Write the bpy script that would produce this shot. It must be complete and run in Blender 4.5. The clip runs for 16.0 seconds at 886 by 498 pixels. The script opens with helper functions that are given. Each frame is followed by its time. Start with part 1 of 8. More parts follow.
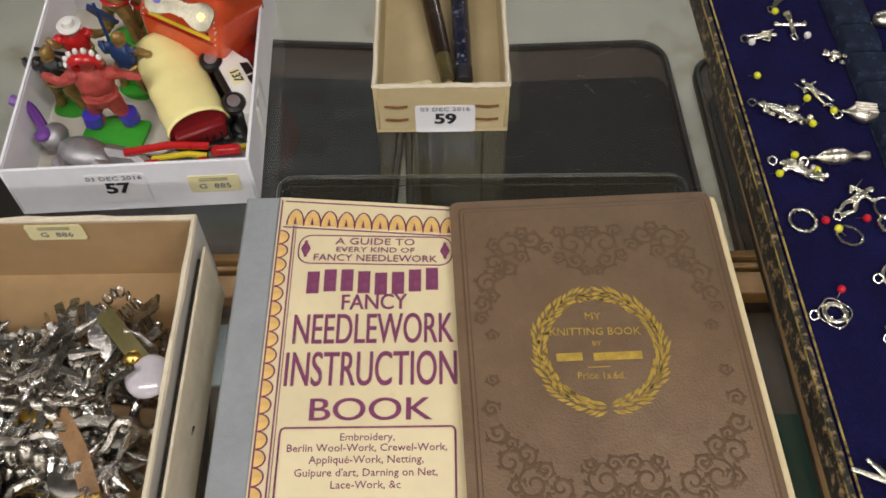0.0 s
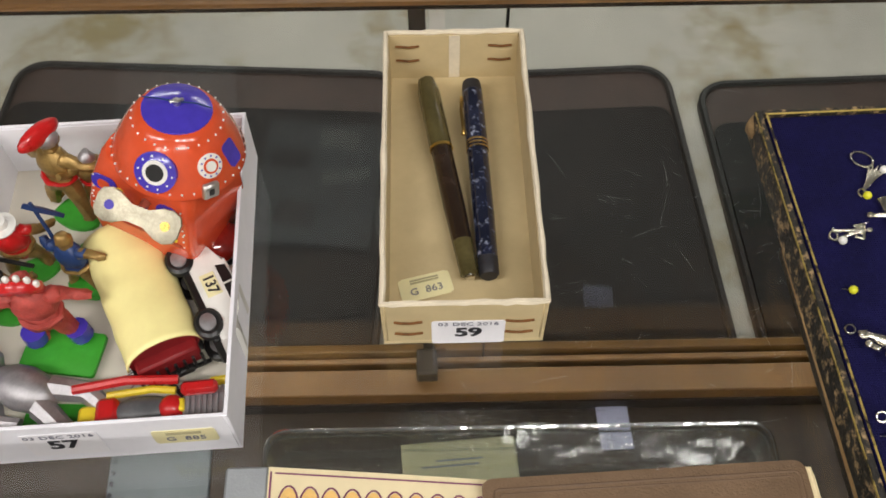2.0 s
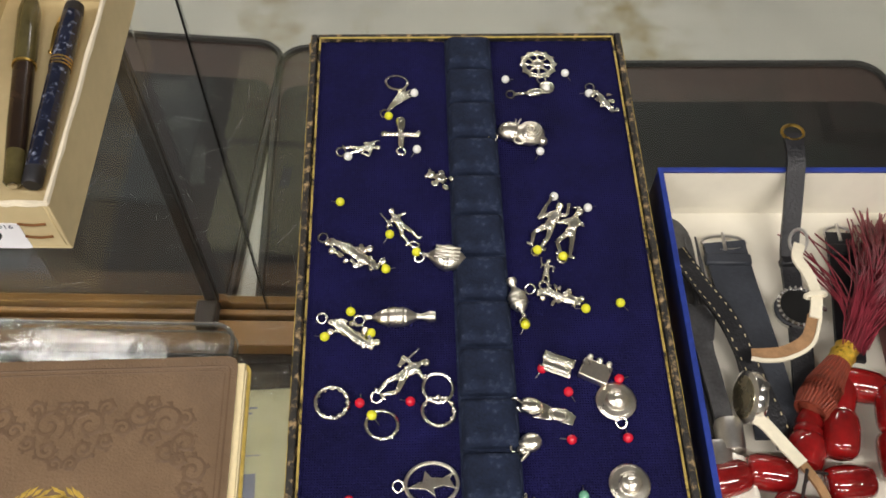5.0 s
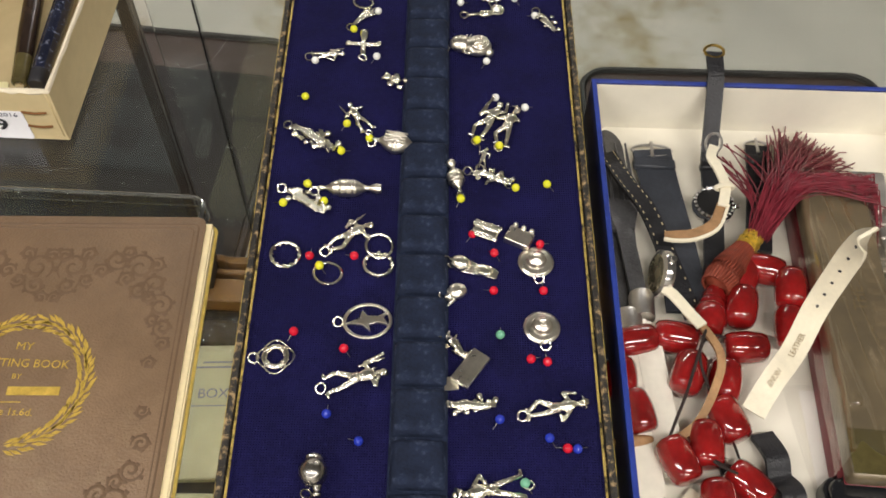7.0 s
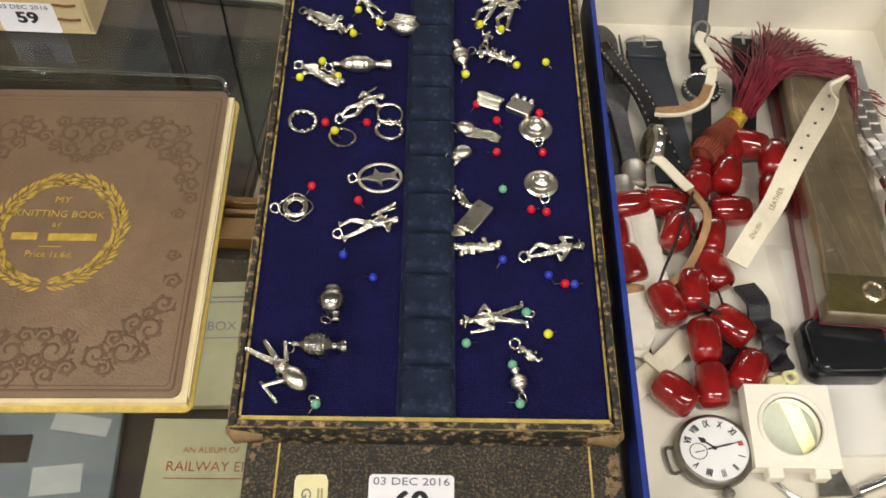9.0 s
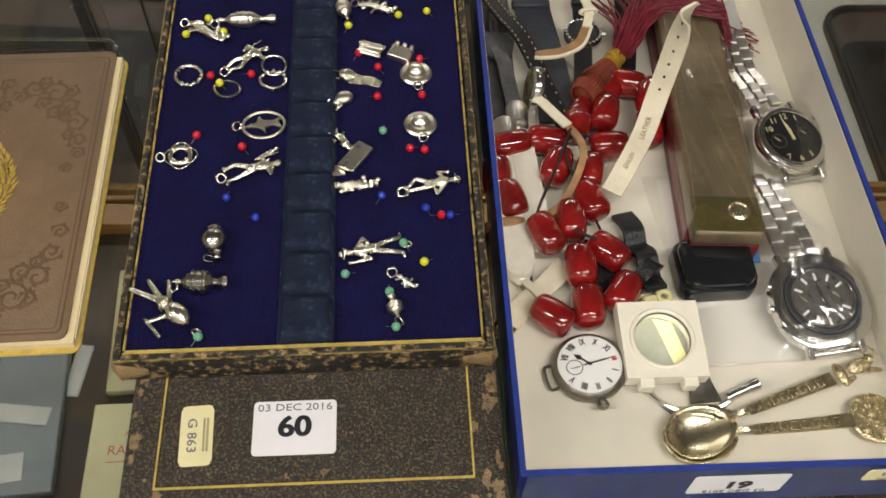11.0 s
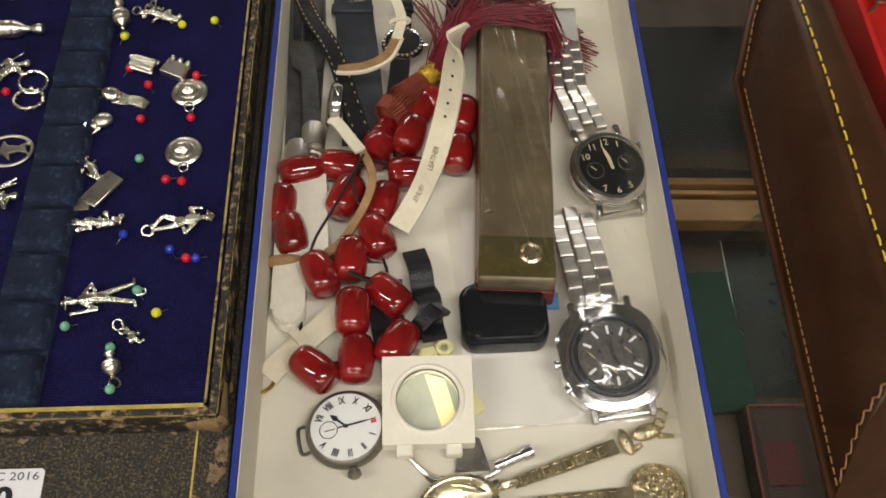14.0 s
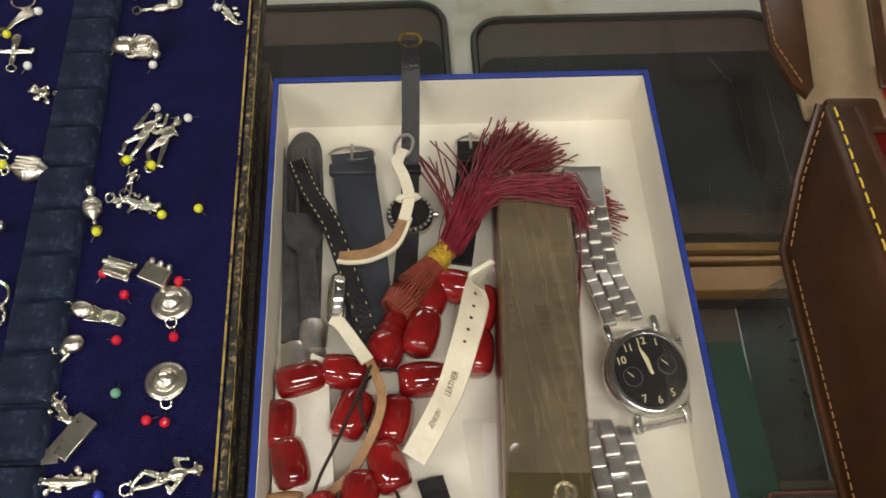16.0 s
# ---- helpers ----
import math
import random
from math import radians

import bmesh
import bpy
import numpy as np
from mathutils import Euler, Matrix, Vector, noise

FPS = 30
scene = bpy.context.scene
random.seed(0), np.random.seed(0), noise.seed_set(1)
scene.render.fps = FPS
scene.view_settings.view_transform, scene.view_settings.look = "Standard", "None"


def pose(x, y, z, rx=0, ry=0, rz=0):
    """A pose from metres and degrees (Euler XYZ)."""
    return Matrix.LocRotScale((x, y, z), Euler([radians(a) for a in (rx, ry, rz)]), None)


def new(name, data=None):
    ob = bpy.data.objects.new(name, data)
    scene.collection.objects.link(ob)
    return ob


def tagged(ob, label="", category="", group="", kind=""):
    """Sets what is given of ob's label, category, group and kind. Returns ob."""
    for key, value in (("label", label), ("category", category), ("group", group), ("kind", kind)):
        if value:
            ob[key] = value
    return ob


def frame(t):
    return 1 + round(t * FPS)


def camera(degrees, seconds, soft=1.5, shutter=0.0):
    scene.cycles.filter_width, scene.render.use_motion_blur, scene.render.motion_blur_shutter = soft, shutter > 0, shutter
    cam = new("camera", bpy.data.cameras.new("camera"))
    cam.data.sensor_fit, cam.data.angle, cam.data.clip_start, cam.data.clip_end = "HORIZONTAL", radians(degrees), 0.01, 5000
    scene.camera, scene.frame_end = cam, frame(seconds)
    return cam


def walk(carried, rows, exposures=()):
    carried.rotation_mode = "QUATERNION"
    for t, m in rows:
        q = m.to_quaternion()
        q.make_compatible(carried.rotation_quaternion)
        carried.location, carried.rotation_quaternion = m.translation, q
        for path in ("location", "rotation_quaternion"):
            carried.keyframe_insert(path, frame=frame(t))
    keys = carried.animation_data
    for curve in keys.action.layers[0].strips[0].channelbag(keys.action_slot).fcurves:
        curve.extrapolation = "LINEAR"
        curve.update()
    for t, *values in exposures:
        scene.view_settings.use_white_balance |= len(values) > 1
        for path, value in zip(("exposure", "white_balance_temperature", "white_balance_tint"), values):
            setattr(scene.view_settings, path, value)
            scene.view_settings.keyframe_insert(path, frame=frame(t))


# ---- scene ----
cam = camera(51.5, 16.0, 1.7)
METRES, EYE, TILT, LEAN, TURN = 0.87, 1.35, -55.5, 0.75, 0.0
ROWS = [
    (0.0, 0.0, 0.0, 0.0, 0.0, 0.0, -0.0),
    (0.5, -0.008, 0.0282, 0.0467, -0.01, -0.34, 0.11),
    (1.0, -0.0089, 0.0645, 0.0947, -0.42, -0.8, 0.18),
    (1.5, -0.0142, 0.091, 0.1281, -0.8, -1.16, 0.28),
    (2.0, -0.0202, 0.1106, 0.1427, -1.03, -1.55, 0.53),
    (2.5, -0.0121, 0.1117, 0.1442, -1.62, -1.49, 1.19),
    (3.0, 0.0261, 0.1004, 0.1404, -2.06, -1.43, 1.89),
    (3.5, 0.0912, 0.0868, 0.1256, -1.76, -1.58, 1.19),
    (4.0, 0.1551, 0.0889, 0.1111, -1.59, -2.04, 0.16),
    (4.5, 0.2034, 0.0965, 0.1071, -1.68, -2.33, -0.68),
    (7.0, 0.2769, 0.0314, 0.0248, -0.34, -0.23, -3.01),
    (7.5, 0.2732, 0.0199, 0.0055, -0.47, -0.28, -3.14),
    (8.0, 0.2732, 0.0129, -0.0132, -0.37, -0.59, -3.22),
    (10.5, 0.302, -0.0231, -0.0703, -1.84, -0.84, -0.91),
    (11.0, 0.3212, -0.0253, -0.0753, -2.49, -0.84, -0.17),
    (11.5, 0.3435, -0.0344, -0.0883, -2.47, -0.98, -0.25),
    (12.0, 0.3775, -0.0318, -0.0873, -2.43, -0.8, -0.06),
    (12.5, 0.4192, -0.0255, -0.0848, -2.63, -1.05, 0.22),
    (13.0, 0.4382, -0.0134, -0.0763, -2.87, -1.45, 0.47),
    (13.5, 0.442, 0.0093, -0.0605, -2.29, -2.57, -0.25),
    (14.0, 0.4467, 0.02, -0.0377, -1.78, -2.83, -0.83),
    (14.5, 0.451, 0.031, -0.0175, -1.67, -2.91, -1.02),
    (15.0, 0.4456, 0.0449, 0.0038, -1.74, -3.32, -1.17),
    (15.5, 0.4437, 0.0592, 0.036, -2.07, -3.3, -0.78),
    (16.0, 0.4365, 0.0832, 0.0697, -2.29, -3.66, 0.23),
]
walk(cam, [(t, pose(0, 0, EYE, TILT, LEAN, TURN) @ pose(METRES * x, METRES * y, METRES * z, 90 + pitch, roll, yaw)) for t, x, y, z, yaw, pitch, roll in ROWS],
     [(0.0, -0.18, 6230, 13), (1.0, 0.02, 6200, 14), (1.5, 0.15, 6230, 13), (2.5, 0.15, 6270, 13), (3.5, 0.27, 6200, 14), (4.0, 0.31, 6200, 14), (4.5, 0.30, 6270, 13), (7.0, 0.33, 6400, 12), (8.0, 0.27, 6400, 12), (10.5, -0.04, 6500, 10), (12.0, -0.17, 6550, 10), (14.0, -0.19, 6550, 10), (16.0, 0.03, 6450, 10)])

# ---------------------------------------------------------------- light
world = bpy.data.worlds.new("world")
world.use_nodes = True
world.node_tree.nodes["Background"].inputs[0].default_value = (0.75, 0.8, 0.9, 1)
world.node_tree.nodes["Background"].inputs[1].default_value = 0.05
scene.world = world


def strip_lamp(x, y, z, length, watts):
    lamp = bpy.data.lights.new("tube_light", "AREA")
    lamp.shape, lamp.size, lamp.size_y, lamp.energy, lamp.color = "RECTANGLE", length, 0.16, watts, (1.0, 0.945, 0.865)
    ob = new("tube_light", lamp)
    ob.matrix_world = pose(x, y, z)
    return ob


TUBES = [(-1.3, -0.55, 2.78), (0.9, -0.55, 2.78), (-1.3, -2.3, 2.78), (0.9, -2.3, 2.78), (-1.0, 3.6, 2.78), (1.2, 3.6, 2.78)]
for tube in TUBES:
    strip_lamp(tube[0], tube[1], tube[2] - 0.075, 1.5, 25)


# ---------------------------------------------------------------- materials
def mat(name, col, rough=0.5, metal=0.0, var=0.15, scale=60.0, bump=0.0, bscale=None, spot=None, spot_amt=0.0, spot_scale=20.0,
        coat=0.0, trans=0.0, ior=1.45, spec=0.5, rvar=0.1, sub=0.0):
    """Principled material with variation at two scales, optional worn spots, and a fine relief."""
    m = bpy.data.materials.new(name)
    m.use_nodes = True
    nt = m.node_tree
    b = nt.nodes["Principled BSDF"]
    co = nt.nodes.new("ShaderNodeTexCoord")
    n1 = nt.nodes.new("ShaderNodeTexNoise")
    n1.inputs["Scale"].default_value, n1.inputs["Detail"].default_value = scale, 6
    n2 = nt.nodes.new("ShaderNodeTexNoise")
    n2.inputs["Scale"].default_value, n2.inputs["Detail"].default_value = scale * 6, 4
    nt.links.new(co.outputs["Object"], n1.inputs["Vector"])
    nt.links.new(co.outputs["Object"], n2.inputs["Vector"])
    add = nt.nodes.new("ShaderNodeMath")
    add.operation = "MULTIPLY_ADD"
    nt.links.new(n2.outputs["Fac"], add.inputs[0])
    add.inputs[1].default_value = 0.45
    nt.links.new(n1.outputs["Fac"], add.inputs[2])
    ramp = nt.nodes.new("ShaderNodeValToRGB")
    ramp.color_ramp.elements[0].position, ramp.color_ramp.elements[1].position = 0.45, 1.0
    c = Vector(col)
    ramp.color_ramp.elements[0].color = (*(c * (1 - var)), 1)
    ramp.color_ramp.elements[1].color = (*[min(1, v * (1 + var)) for v in c], 1)
    nt.links.new(add.outputs[0], ramp.inputs[0])
    out = ramp.outputs[0]
    if spot is not None:
        n3 = nt.nodes.new("ShaderNodeTexNoise")
        n3.inputs["Scale"].default_value, n3.inputs["Detail"].default_value, n3.inputs["Roughness"].default_value = spot_scale, 8, 0.7
        nt.links.new(co.outputs["Object"], n3.inputs["Vector"])
        r3 = nt.nodes.new("ShaderNodeValToRGB")
        r3.color_ramp.elements[0].position, r3.color_ramp.elements[1].position = 0.5 - 0.2 * spot_amt + 0.1, 0.62 - 0.2 * spot_amt + 0.1
        nt.links.new(n3.outputs["Fac"], r3.inputs[0])
        mx = nt.nodes.new("ShaderNodeMix")
        mx.data_type = "RGBA"
        nt.links.new(r3.outputs[0], mx.inputs[0])
        nt.links.new(out, mx.inputs[6])
        mx.inputs[7].default_value = (*spot, 1)
        out = mx.outputs[2]
    nt.links.new(out, b.inputs["Base Color"])
    mr = nt.nodes.new("ShaderNodeMapRange")
    mr.inputs["To Min"].default_value, mr.inputs["To Max"].default_value = max(0, rough - rvar), min(1, rough + rvar)
    nt.links.new(n1.outputs["Fac"], mr.inputs[0])
    nt.links.new(mr.outputs[0], b.inputs["Roughness"])
    b.inputs["Metallic"].default_value = metal
    b.inputs["IOR"].default_value = ior
    b.inputs["Specular IOR Level"].default_value = spec
    b.inputs["Coat Weight"].default_value = coat
    b.inputs["Coat Roughness"].default_value = 0.08
    b.inputs["Transmission Weight"].default_value = trans
    if sub:
        b.inputs["Subsurface Weight"].default_value = sub
        b.inputs["Subsurface Radius"].default_value = (0.004, 0.002, 0.001)
    if bump:
        nb = nt.nodes.new("ShaderNodeTexNoise")
        nb.inputs["Scale"].default_value, nb.inputs["Detail"].default_value = bscale or scale * 8, 5
        nt.links.new(co.outputs["Object"], nb.inputs["Vector"])
        bp = nt.nodes.new("ShaderNodeBump")
        bp.inputs["Strength"].default_value, bp.inputs["Distance"].default_value = bump, 0.001
        nt.links.new(nb.outputs["Fac"], bp.inputs["Height"])
        nt.links.new(bp.outputs[0], b.inputs["Normal"])
    return m


def clear(name, col=(1, 1, 1), rough=0.0, ior=1.45, bump=0.0, bscale=60.0):
    m = bpy.data.materials.new(name)
    m.use_nodes = True
    nt = m.node_tree
    b = nt.nodes["Principled BSDF"]
    b.inputs["Base Color"].default_value = (*col, 1)
    b.inputs["Transmission Weight"].default_value, b.inputs["Roughness"].default_value, b.inputs["IOR"].default_value = 1, rough, ior
    if bump:
        nb = nt.nodes.new("ShaderNodeTexNoise")
        nb.inputs["Scale"].default_value, nb.inputs["Detail"].default_value = bscale, 4
        co = nt.nodes.new("ShaderNodeTexCoord")
        nt.links.new(co.outputs["Object"], nb.inputs["Vector"])
        bp = nt.nodes.new("ShaderNodeBump")
        bp.inputs["Strength"].default_value, bp.inputs["Distance"].default_value = bump, 0.002
        nt.links.new(nb.outputs["Fac"], bp.inputs["Height"])
        nt.links.new(bp.outputs[0], b.inputs["Normal"])
    return m


def film_sheet(name, mix=0.12, rough=0.12, bump=0.6, bscale=90.0, tint=(1, 1, 1)):
    """Thin clear plastic film: mostly see-through, with a crumpled glossy skin."""
    m = bpy.data.materials.new(name)
    m.use_nodes = True
    nt = m.node_tree
    nt.nodes.remove(nt.nodes["Principled BSDF"])
    o = nt.nodes["Material Output"]
    tr = nt.nodes.new("ShaderNodeBsdfTransparent")
    tr.inputs[0].default_value = (*tint, 1)
    gl = nt.nodes.new("ShaderNodeBsdfGlossy")
    gl.inputs["Roughness"].default_value = rough
    nb = nt.nodes.new("ShaderNodeTexNoise")
    nb.inputs["Scale"].default_value, nb.inputs["Detail"].default_value = bscale, 3
    co = nt.nodes.new("ShaderNodeTexCoord")
    nt.links.new(co.outputs["Object"], nb.inputs["Vector"])
    bp = nt.nodes.new("ShaderNodeBump")
    bp.inputs["Strength"].default_value, bp.inputs["Distance"].default_value = bump, 0.004
    nt.links.new(nb.outputs["Fac"], bp.inputs["Height"])
    nt.links.new(bp.outputs[0], gl.inputs["Normal"])
    mx = nt.nodes.new("ShaderNodeMixShader")
    mx.inputs[0].default_value = mix
    nt.links.new(tr.outputs[0], mx.inputs[1])
    nt.links.new(gl.outputs[0], mx.inputs[2])
    nt.links.new(mx.outputs[0], o.inputs[0])
    return m


def glow(name, col, power):
    m = bpy.data.materials.new(name)
    m.use_nodes = True
    b = m.node_tree.nodes["Principled BSDF"]
    b.inputs["Emission Color"].default_value, b.inputs["Emission Strength"].default_value = (*col, 1), power
    return m


CONCRETE = mat("concrete", (0.59, 0.55, 0.475), 0.6, var=0.16, scale=3.5, bump=0.15, bscale=220, spot=(0.36, 0.285, 0.145), spot_amt=0.42, spot_scale=2.3)
PLASTER = mat("plaster", (0.62, 0.6, 0.55), 0.85, var=0.06, scale=1.5)
CEIL = mat("ceiling_paint", (0.22, 0.23, 0.25), 0.9, var=0.05, scale=1.0)
OAK = mat("oak", (0.135, 0.064, 0.0135), 0.45, var=0.25, scale=14, bump=0.1, bscale=160)
# dark and deck wood toned down: shade inside the counter is in their colour
DARKWOOD = mat("dark_wood", (0.024, 0.015, 0.010), 0.4, var=0.3, scale=20, bump=0.1)
DECKWOOD = mat("deck_wood", (0.036, 0.021, 0.010), 0.5, var=0.3, scale=16, bump=0.1)
GLASS = clear("plate_glass", (0.93, 0.97, 0.96), 0.0, 1.46)
MATRUB = mat("mat_rubber", (0.0175, 0.0140, 0.0128), 0.5, var=0.6, scale=5, bump=0.15, bscale=60, spec=0.25, spot=(0.026, 0.018, 0.014), spot_amt=0.1, spot_scale=6)
MATBROWN = mat("mat_brown", (0.070, 0.043, 0.034), 0.55, var=0.3, scale=9, bump=0.3, bscale=160)
MATRIM = mat("mat_rim", (0.02, 0.016, 0.014), 0.5, var=0.3)
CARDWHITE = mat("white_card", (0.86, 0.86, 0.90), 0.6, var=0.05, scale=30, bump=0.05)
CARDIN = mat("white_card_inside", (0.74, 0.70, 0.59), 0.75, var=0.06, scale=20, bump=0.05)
CREAM = mat("cream_card", (0.56, 0.45, 0.245), 0.75, var=0.1, scale=25, bump=0.12, bscale=300, spot=(0.42, 0.28, 0.13), spot_amt=-0.5, spot_scale=18)
CREAMEDGE = mat("worn_card_edge", (0.72, 0.64, 0.48), 0.85, var=0.12, scale=60, bump=0.2)
BUFF = mat("buff_card", (0.40, 0.265, 0.13), 0.8, var=0.12, scale=20, bump=0.1)
GREYCARD = mat("grey_card", (0.55, 0.53, 0.49), 0.8, var=0.1, scale=25)
BLUECARD = mat("blue_card", (0.007, 0.018, 0.12), 0.35, var=0.1, scale=40, bump=0.05)
BLUEEDGE = mat("worn_blue_edge", (0.014, 0.034, 0.23), 0.5, var=0.3, scale=120, spot=(0.6, 0.62, 0.7), spot_amt=-0.6, spot_scale=60)
NAVYCLOTH = mat("navy_cloth", (0.0085, 0.0076, 0.052), 0.9, var=0.35, scale=45, bump=0.9, bscale=800, spec=0.15, spot=(0.016, 0.016, 0.082), spot_amt=0.15, spot_scale=700)
def weave(m, period, strength):
    """Adds the ribs of a woven cloth to a material's relief."""
    nt = m.node_tree
    co = nt.nodes.new("ShaderNodeTexCoord")
    waves = []
    for axis in ("X", "Y"):
        wv = nt.nodes.new("ShaderNodeTexWave")
        wv.bands_direction = axis
        wv.inputs["Scale"].default_value, wv.inputs["Distortion"].default_value, wv.inputs["Detail Scale"].default_value = 2 * math.pi / (20 * period), 1.2, 0.6
        nt.links.new(co.outputs["Object"], wv.inputs["Vector"])
        waves.append(wv)
    mix = nt.nodes.new("ShaderNodeMath")
    mix.operation = "MULTIPLY"
    nt.links.new(waves[0].outputs["Fac"], mix.inputs[0])
    nt.links.new(waves[1].outputs["Fac"], mix.inputs[1])
    bp = nt.nodes.new("ShaderNodeBump")
    bp.inputs["Strength"].default_value, bp.inputs["Distance"].default_value = strength, 0.0005
    nt.links.new(mix.outputs[0], bp.inputs["Height"])
    old = nt.nodes["Bump"]
    nt.links.new(old.outputs[0], bp.inputs["Normal"])
    nt.links.new(bp.outputs[0], nt.nodes["Principled BSDF"].inputs["Normal"])
    return m


weave(NAVYCLOTH, 0.0011, 0.9)
VELVET = mat("dark_velvet", (0.011, 0.017, 0.038), 0.85, var=0.5, scale=140, bump=0.4, bscale=900, spec=0.25, spot=(0.045, 0.06, 0.10), spot_amt=0.2, spot_scale=160)
LEATHERETTE = mat("black_leatherette", (0.020, 0.018, 0.015), 0.42, var=0.4, scale=120, bump=1.0, bscale=1100, spot=(0.155, 0.112, 0.058), spot_amt=0.50, spot_scale=900)
TANWEAR = mat("rubbed_tan_hide", (0.24, 0.165, 0.085), 0.7, var=0.4, scale=260, bump=0.5, bscale=900, spot=(0.05, 0.035, 0.02), spot_amt=0.35, spot_scale=420)
WORNEDGE = mat("worn_leatherette_edge", (0.02, 0.018, 0.015), 0.55, var=0.4, scale=120, bump=0.7, bscale=700, spot=(0.42, 0.29, 0.14), spot_amt=0.42, spot_scale=210)
TANWOOD = mat("bare_box_wood", (0.42, 0.26, 0.11), 0.7, var=0.2, scale=60, bump=0.2)
GILTWORN = mat("worn_gilt_line", (0.50, 0.37, 0.10), 0.42, metal=0.3, var=0.3, scale=200, spot=(0.02, 0.017, 0.014), spot_amt=0.55, spot_scale=130)
GILT = mat("gilt_line", (0.66, 0.50, 0.13), 0.38, metal=0.35, var=0.25, scale=200)
SILVER = mat("silver", (0.92, 0.86, 0.73), 0.17, metal=1.0, var=0.15, scale=250, bump=0.42, bscale=650, spot=(0.34, 0.29, 0.21), spot_amt=0.0, spot_scale=260)
SATIN = mat("satin_silver", (0.84, 0.79, 0.68), 0.30, metal=1.0, var=0.15, scale=120, bump=0.12, bscale=400, spot=(0.52, 0.48, 0.39), spot_amt=0.0, spot_scale=120)
STEEL = mat("polished_steel", (0.72, 0.71, 0.69), 0.16, metal=1.0, var=0.08, scale=150, rvar=0.06)
BRUSHED = mat("brushed_steel", (0.62, 0.60, 0.57), 0.38, metal=1.0, var=0.12, scale=200)
TARNISH = mat("tarnished_silver", (0.26, 0.245, 0.22), 0.36, metal=1.0, var=0.3, scale=180, bump=0.3)
BRASS = mat("brass", (0.70, 0.47, 0.12), 0.28, metal=1.0, var=0.2, scale=150)
GILTSILVER = mat("pale_gilt_silver", (0.82, 0.73, 0.50), 0.27, metal=1.0, var=0.12, scale=120, bump=0.1, bscale=500)
BOOKBROWN = mat("brown_cloth", (0.180, 0.115, 0.065), 0.40, var=0.16, scale=45, bump=0.5, bscale=900, spot=(0.22, 0.15, 0.085), spot_amt=0.1, spot_scale=14)
BOOKDARK = mat("blind_stamped_cloth", (0.125, 0.076, 0.041), 0.6, var=0.2, scale=60, bump=0.3)
PAGES = mat("cream_pages", (0.74, 0.62, 0.36), 0.8, var=0.12, scale=90)
PAPERCREAM = mat("printed_cream_paper", (0.79, 0.68, 0.42), 0.7, var=0.08, scale=22, spot=(0.66, 0.50, 0.26), spot_amt=-0.15, spot_scale=22)
PURPLE = mat("purple_ink", (0.215, 0.05, 0.125), 0.7, var=0.3, scale=300, spot=(0.62, 0.44, 0.33), spot_amt=-0.15, spot_scale=260)
ORANGEINK = mat("ochre_ink", (0.80, 0.52, 0.17), 0.7, var=0.2, scale=150)
GREYCLOTH = mat("grey_cloth", (0.30, 0.32, 0.33), 0.8, var=0.1, scale=50, bump=0.2, bscale=900)
STICKER = mat("white_sticker", (0.85, 0.84, 0.86), 0.45, var=0.03)
YELSTICKER = mat("pale_yellow_sticker", (0.80, 0.74, 0.42), 0.55, var=0.06)
INK = mat("black_ink", (0.02, 0.02, 0.025), 0.5, var=0.2)
GREYINK = mat("grey_ink", (0.16, 0.16, 0.2), 0.6, var=0.2)
CLEARPLASTIC = film_sheet("clear_plastic", 0.16, 0.06, 0.25, 30, (0.93, 0.95, 0.94))
CLEAREDGE = film_sheet("clear_plastic_edge", 0.45, 0.10, 0.25, 60, (0.85, 0.88, 0.87))
LEATHER = mat("brown_leather", (0.048, 0.0185, 0.0066), 0.38, var=0.35, scale=22, bump=0.2, bscale=500, rvar=0.15)
YTHREAD = mat("yellow_thread", (0.70, 0.50, 0.05), 0.7, var=0.2, scale=300)
TTHREAD = mat("tan_thread", (0.26, 0.13, 0.05), 0.8, var=0.2, scale=300)
FLUO = glow("fluorescent_tube", (1.0, 0.96, 0.88), 9.0)


# ---------------------------------------------------------------- mesh helpers
def bm_box(sx, sy, sz, bevel=0.0, at=(0, 0, 0), seg=1):
    """A box that stands on at, sx by sy by sz."""
    bm = bmesh.new()
    bmesh.ops.create_cube(bm, size=1)
    for v in bm.verts:
        v.co = Vector((v.co.x * sx + at[0], v.co.y * sy + at[1], (v.co.z + 0.5) * sz + at[2]))
    if bevel:
        bmesh.ops.bevel(bm, geom=list(bm.edges), offset=bevel, segments=seg, profile=0.5, affect="EDGES")
    return bm


def bm_join(*bms):
    out = bmesh.new()
    for b in bms:
        me = bpy.data.meshes.new("tmp")
        b.to_mesh(me)
        out.from_mesh(me)
        bpy.data.meshes.remove(me)
        b.free()
    return out


def bm_move(bm, m):
    bmesh.ops.transform(bm, matrix=m, verts=bm.verts)
    return bm


def bm_lathe(profile, seg=24, cap=True):
    """Turn (radius, z) pairs round the z axis."""
    bm = bmesh.new()
    rings = []
    for r, z in profile:
        rings.append([bm.verts.new((max(r, 1e-6) * math.cos(2 * math.pi * i / seg), max(r, 1e-6) * math.sin(2 * math.pi * i / seg), z)) for i in range(seg)])
    for a, b in zip(rings, rings[1:]):
        for i in range(seg):
            j = (i + 1) % seg
            bm.faces.new((a[i], a[j], b[j], b[i]))
    if cap:
        bm.faces.new(rings[0][::-1])
        bm.faces.new(rings[-1])
    return bm


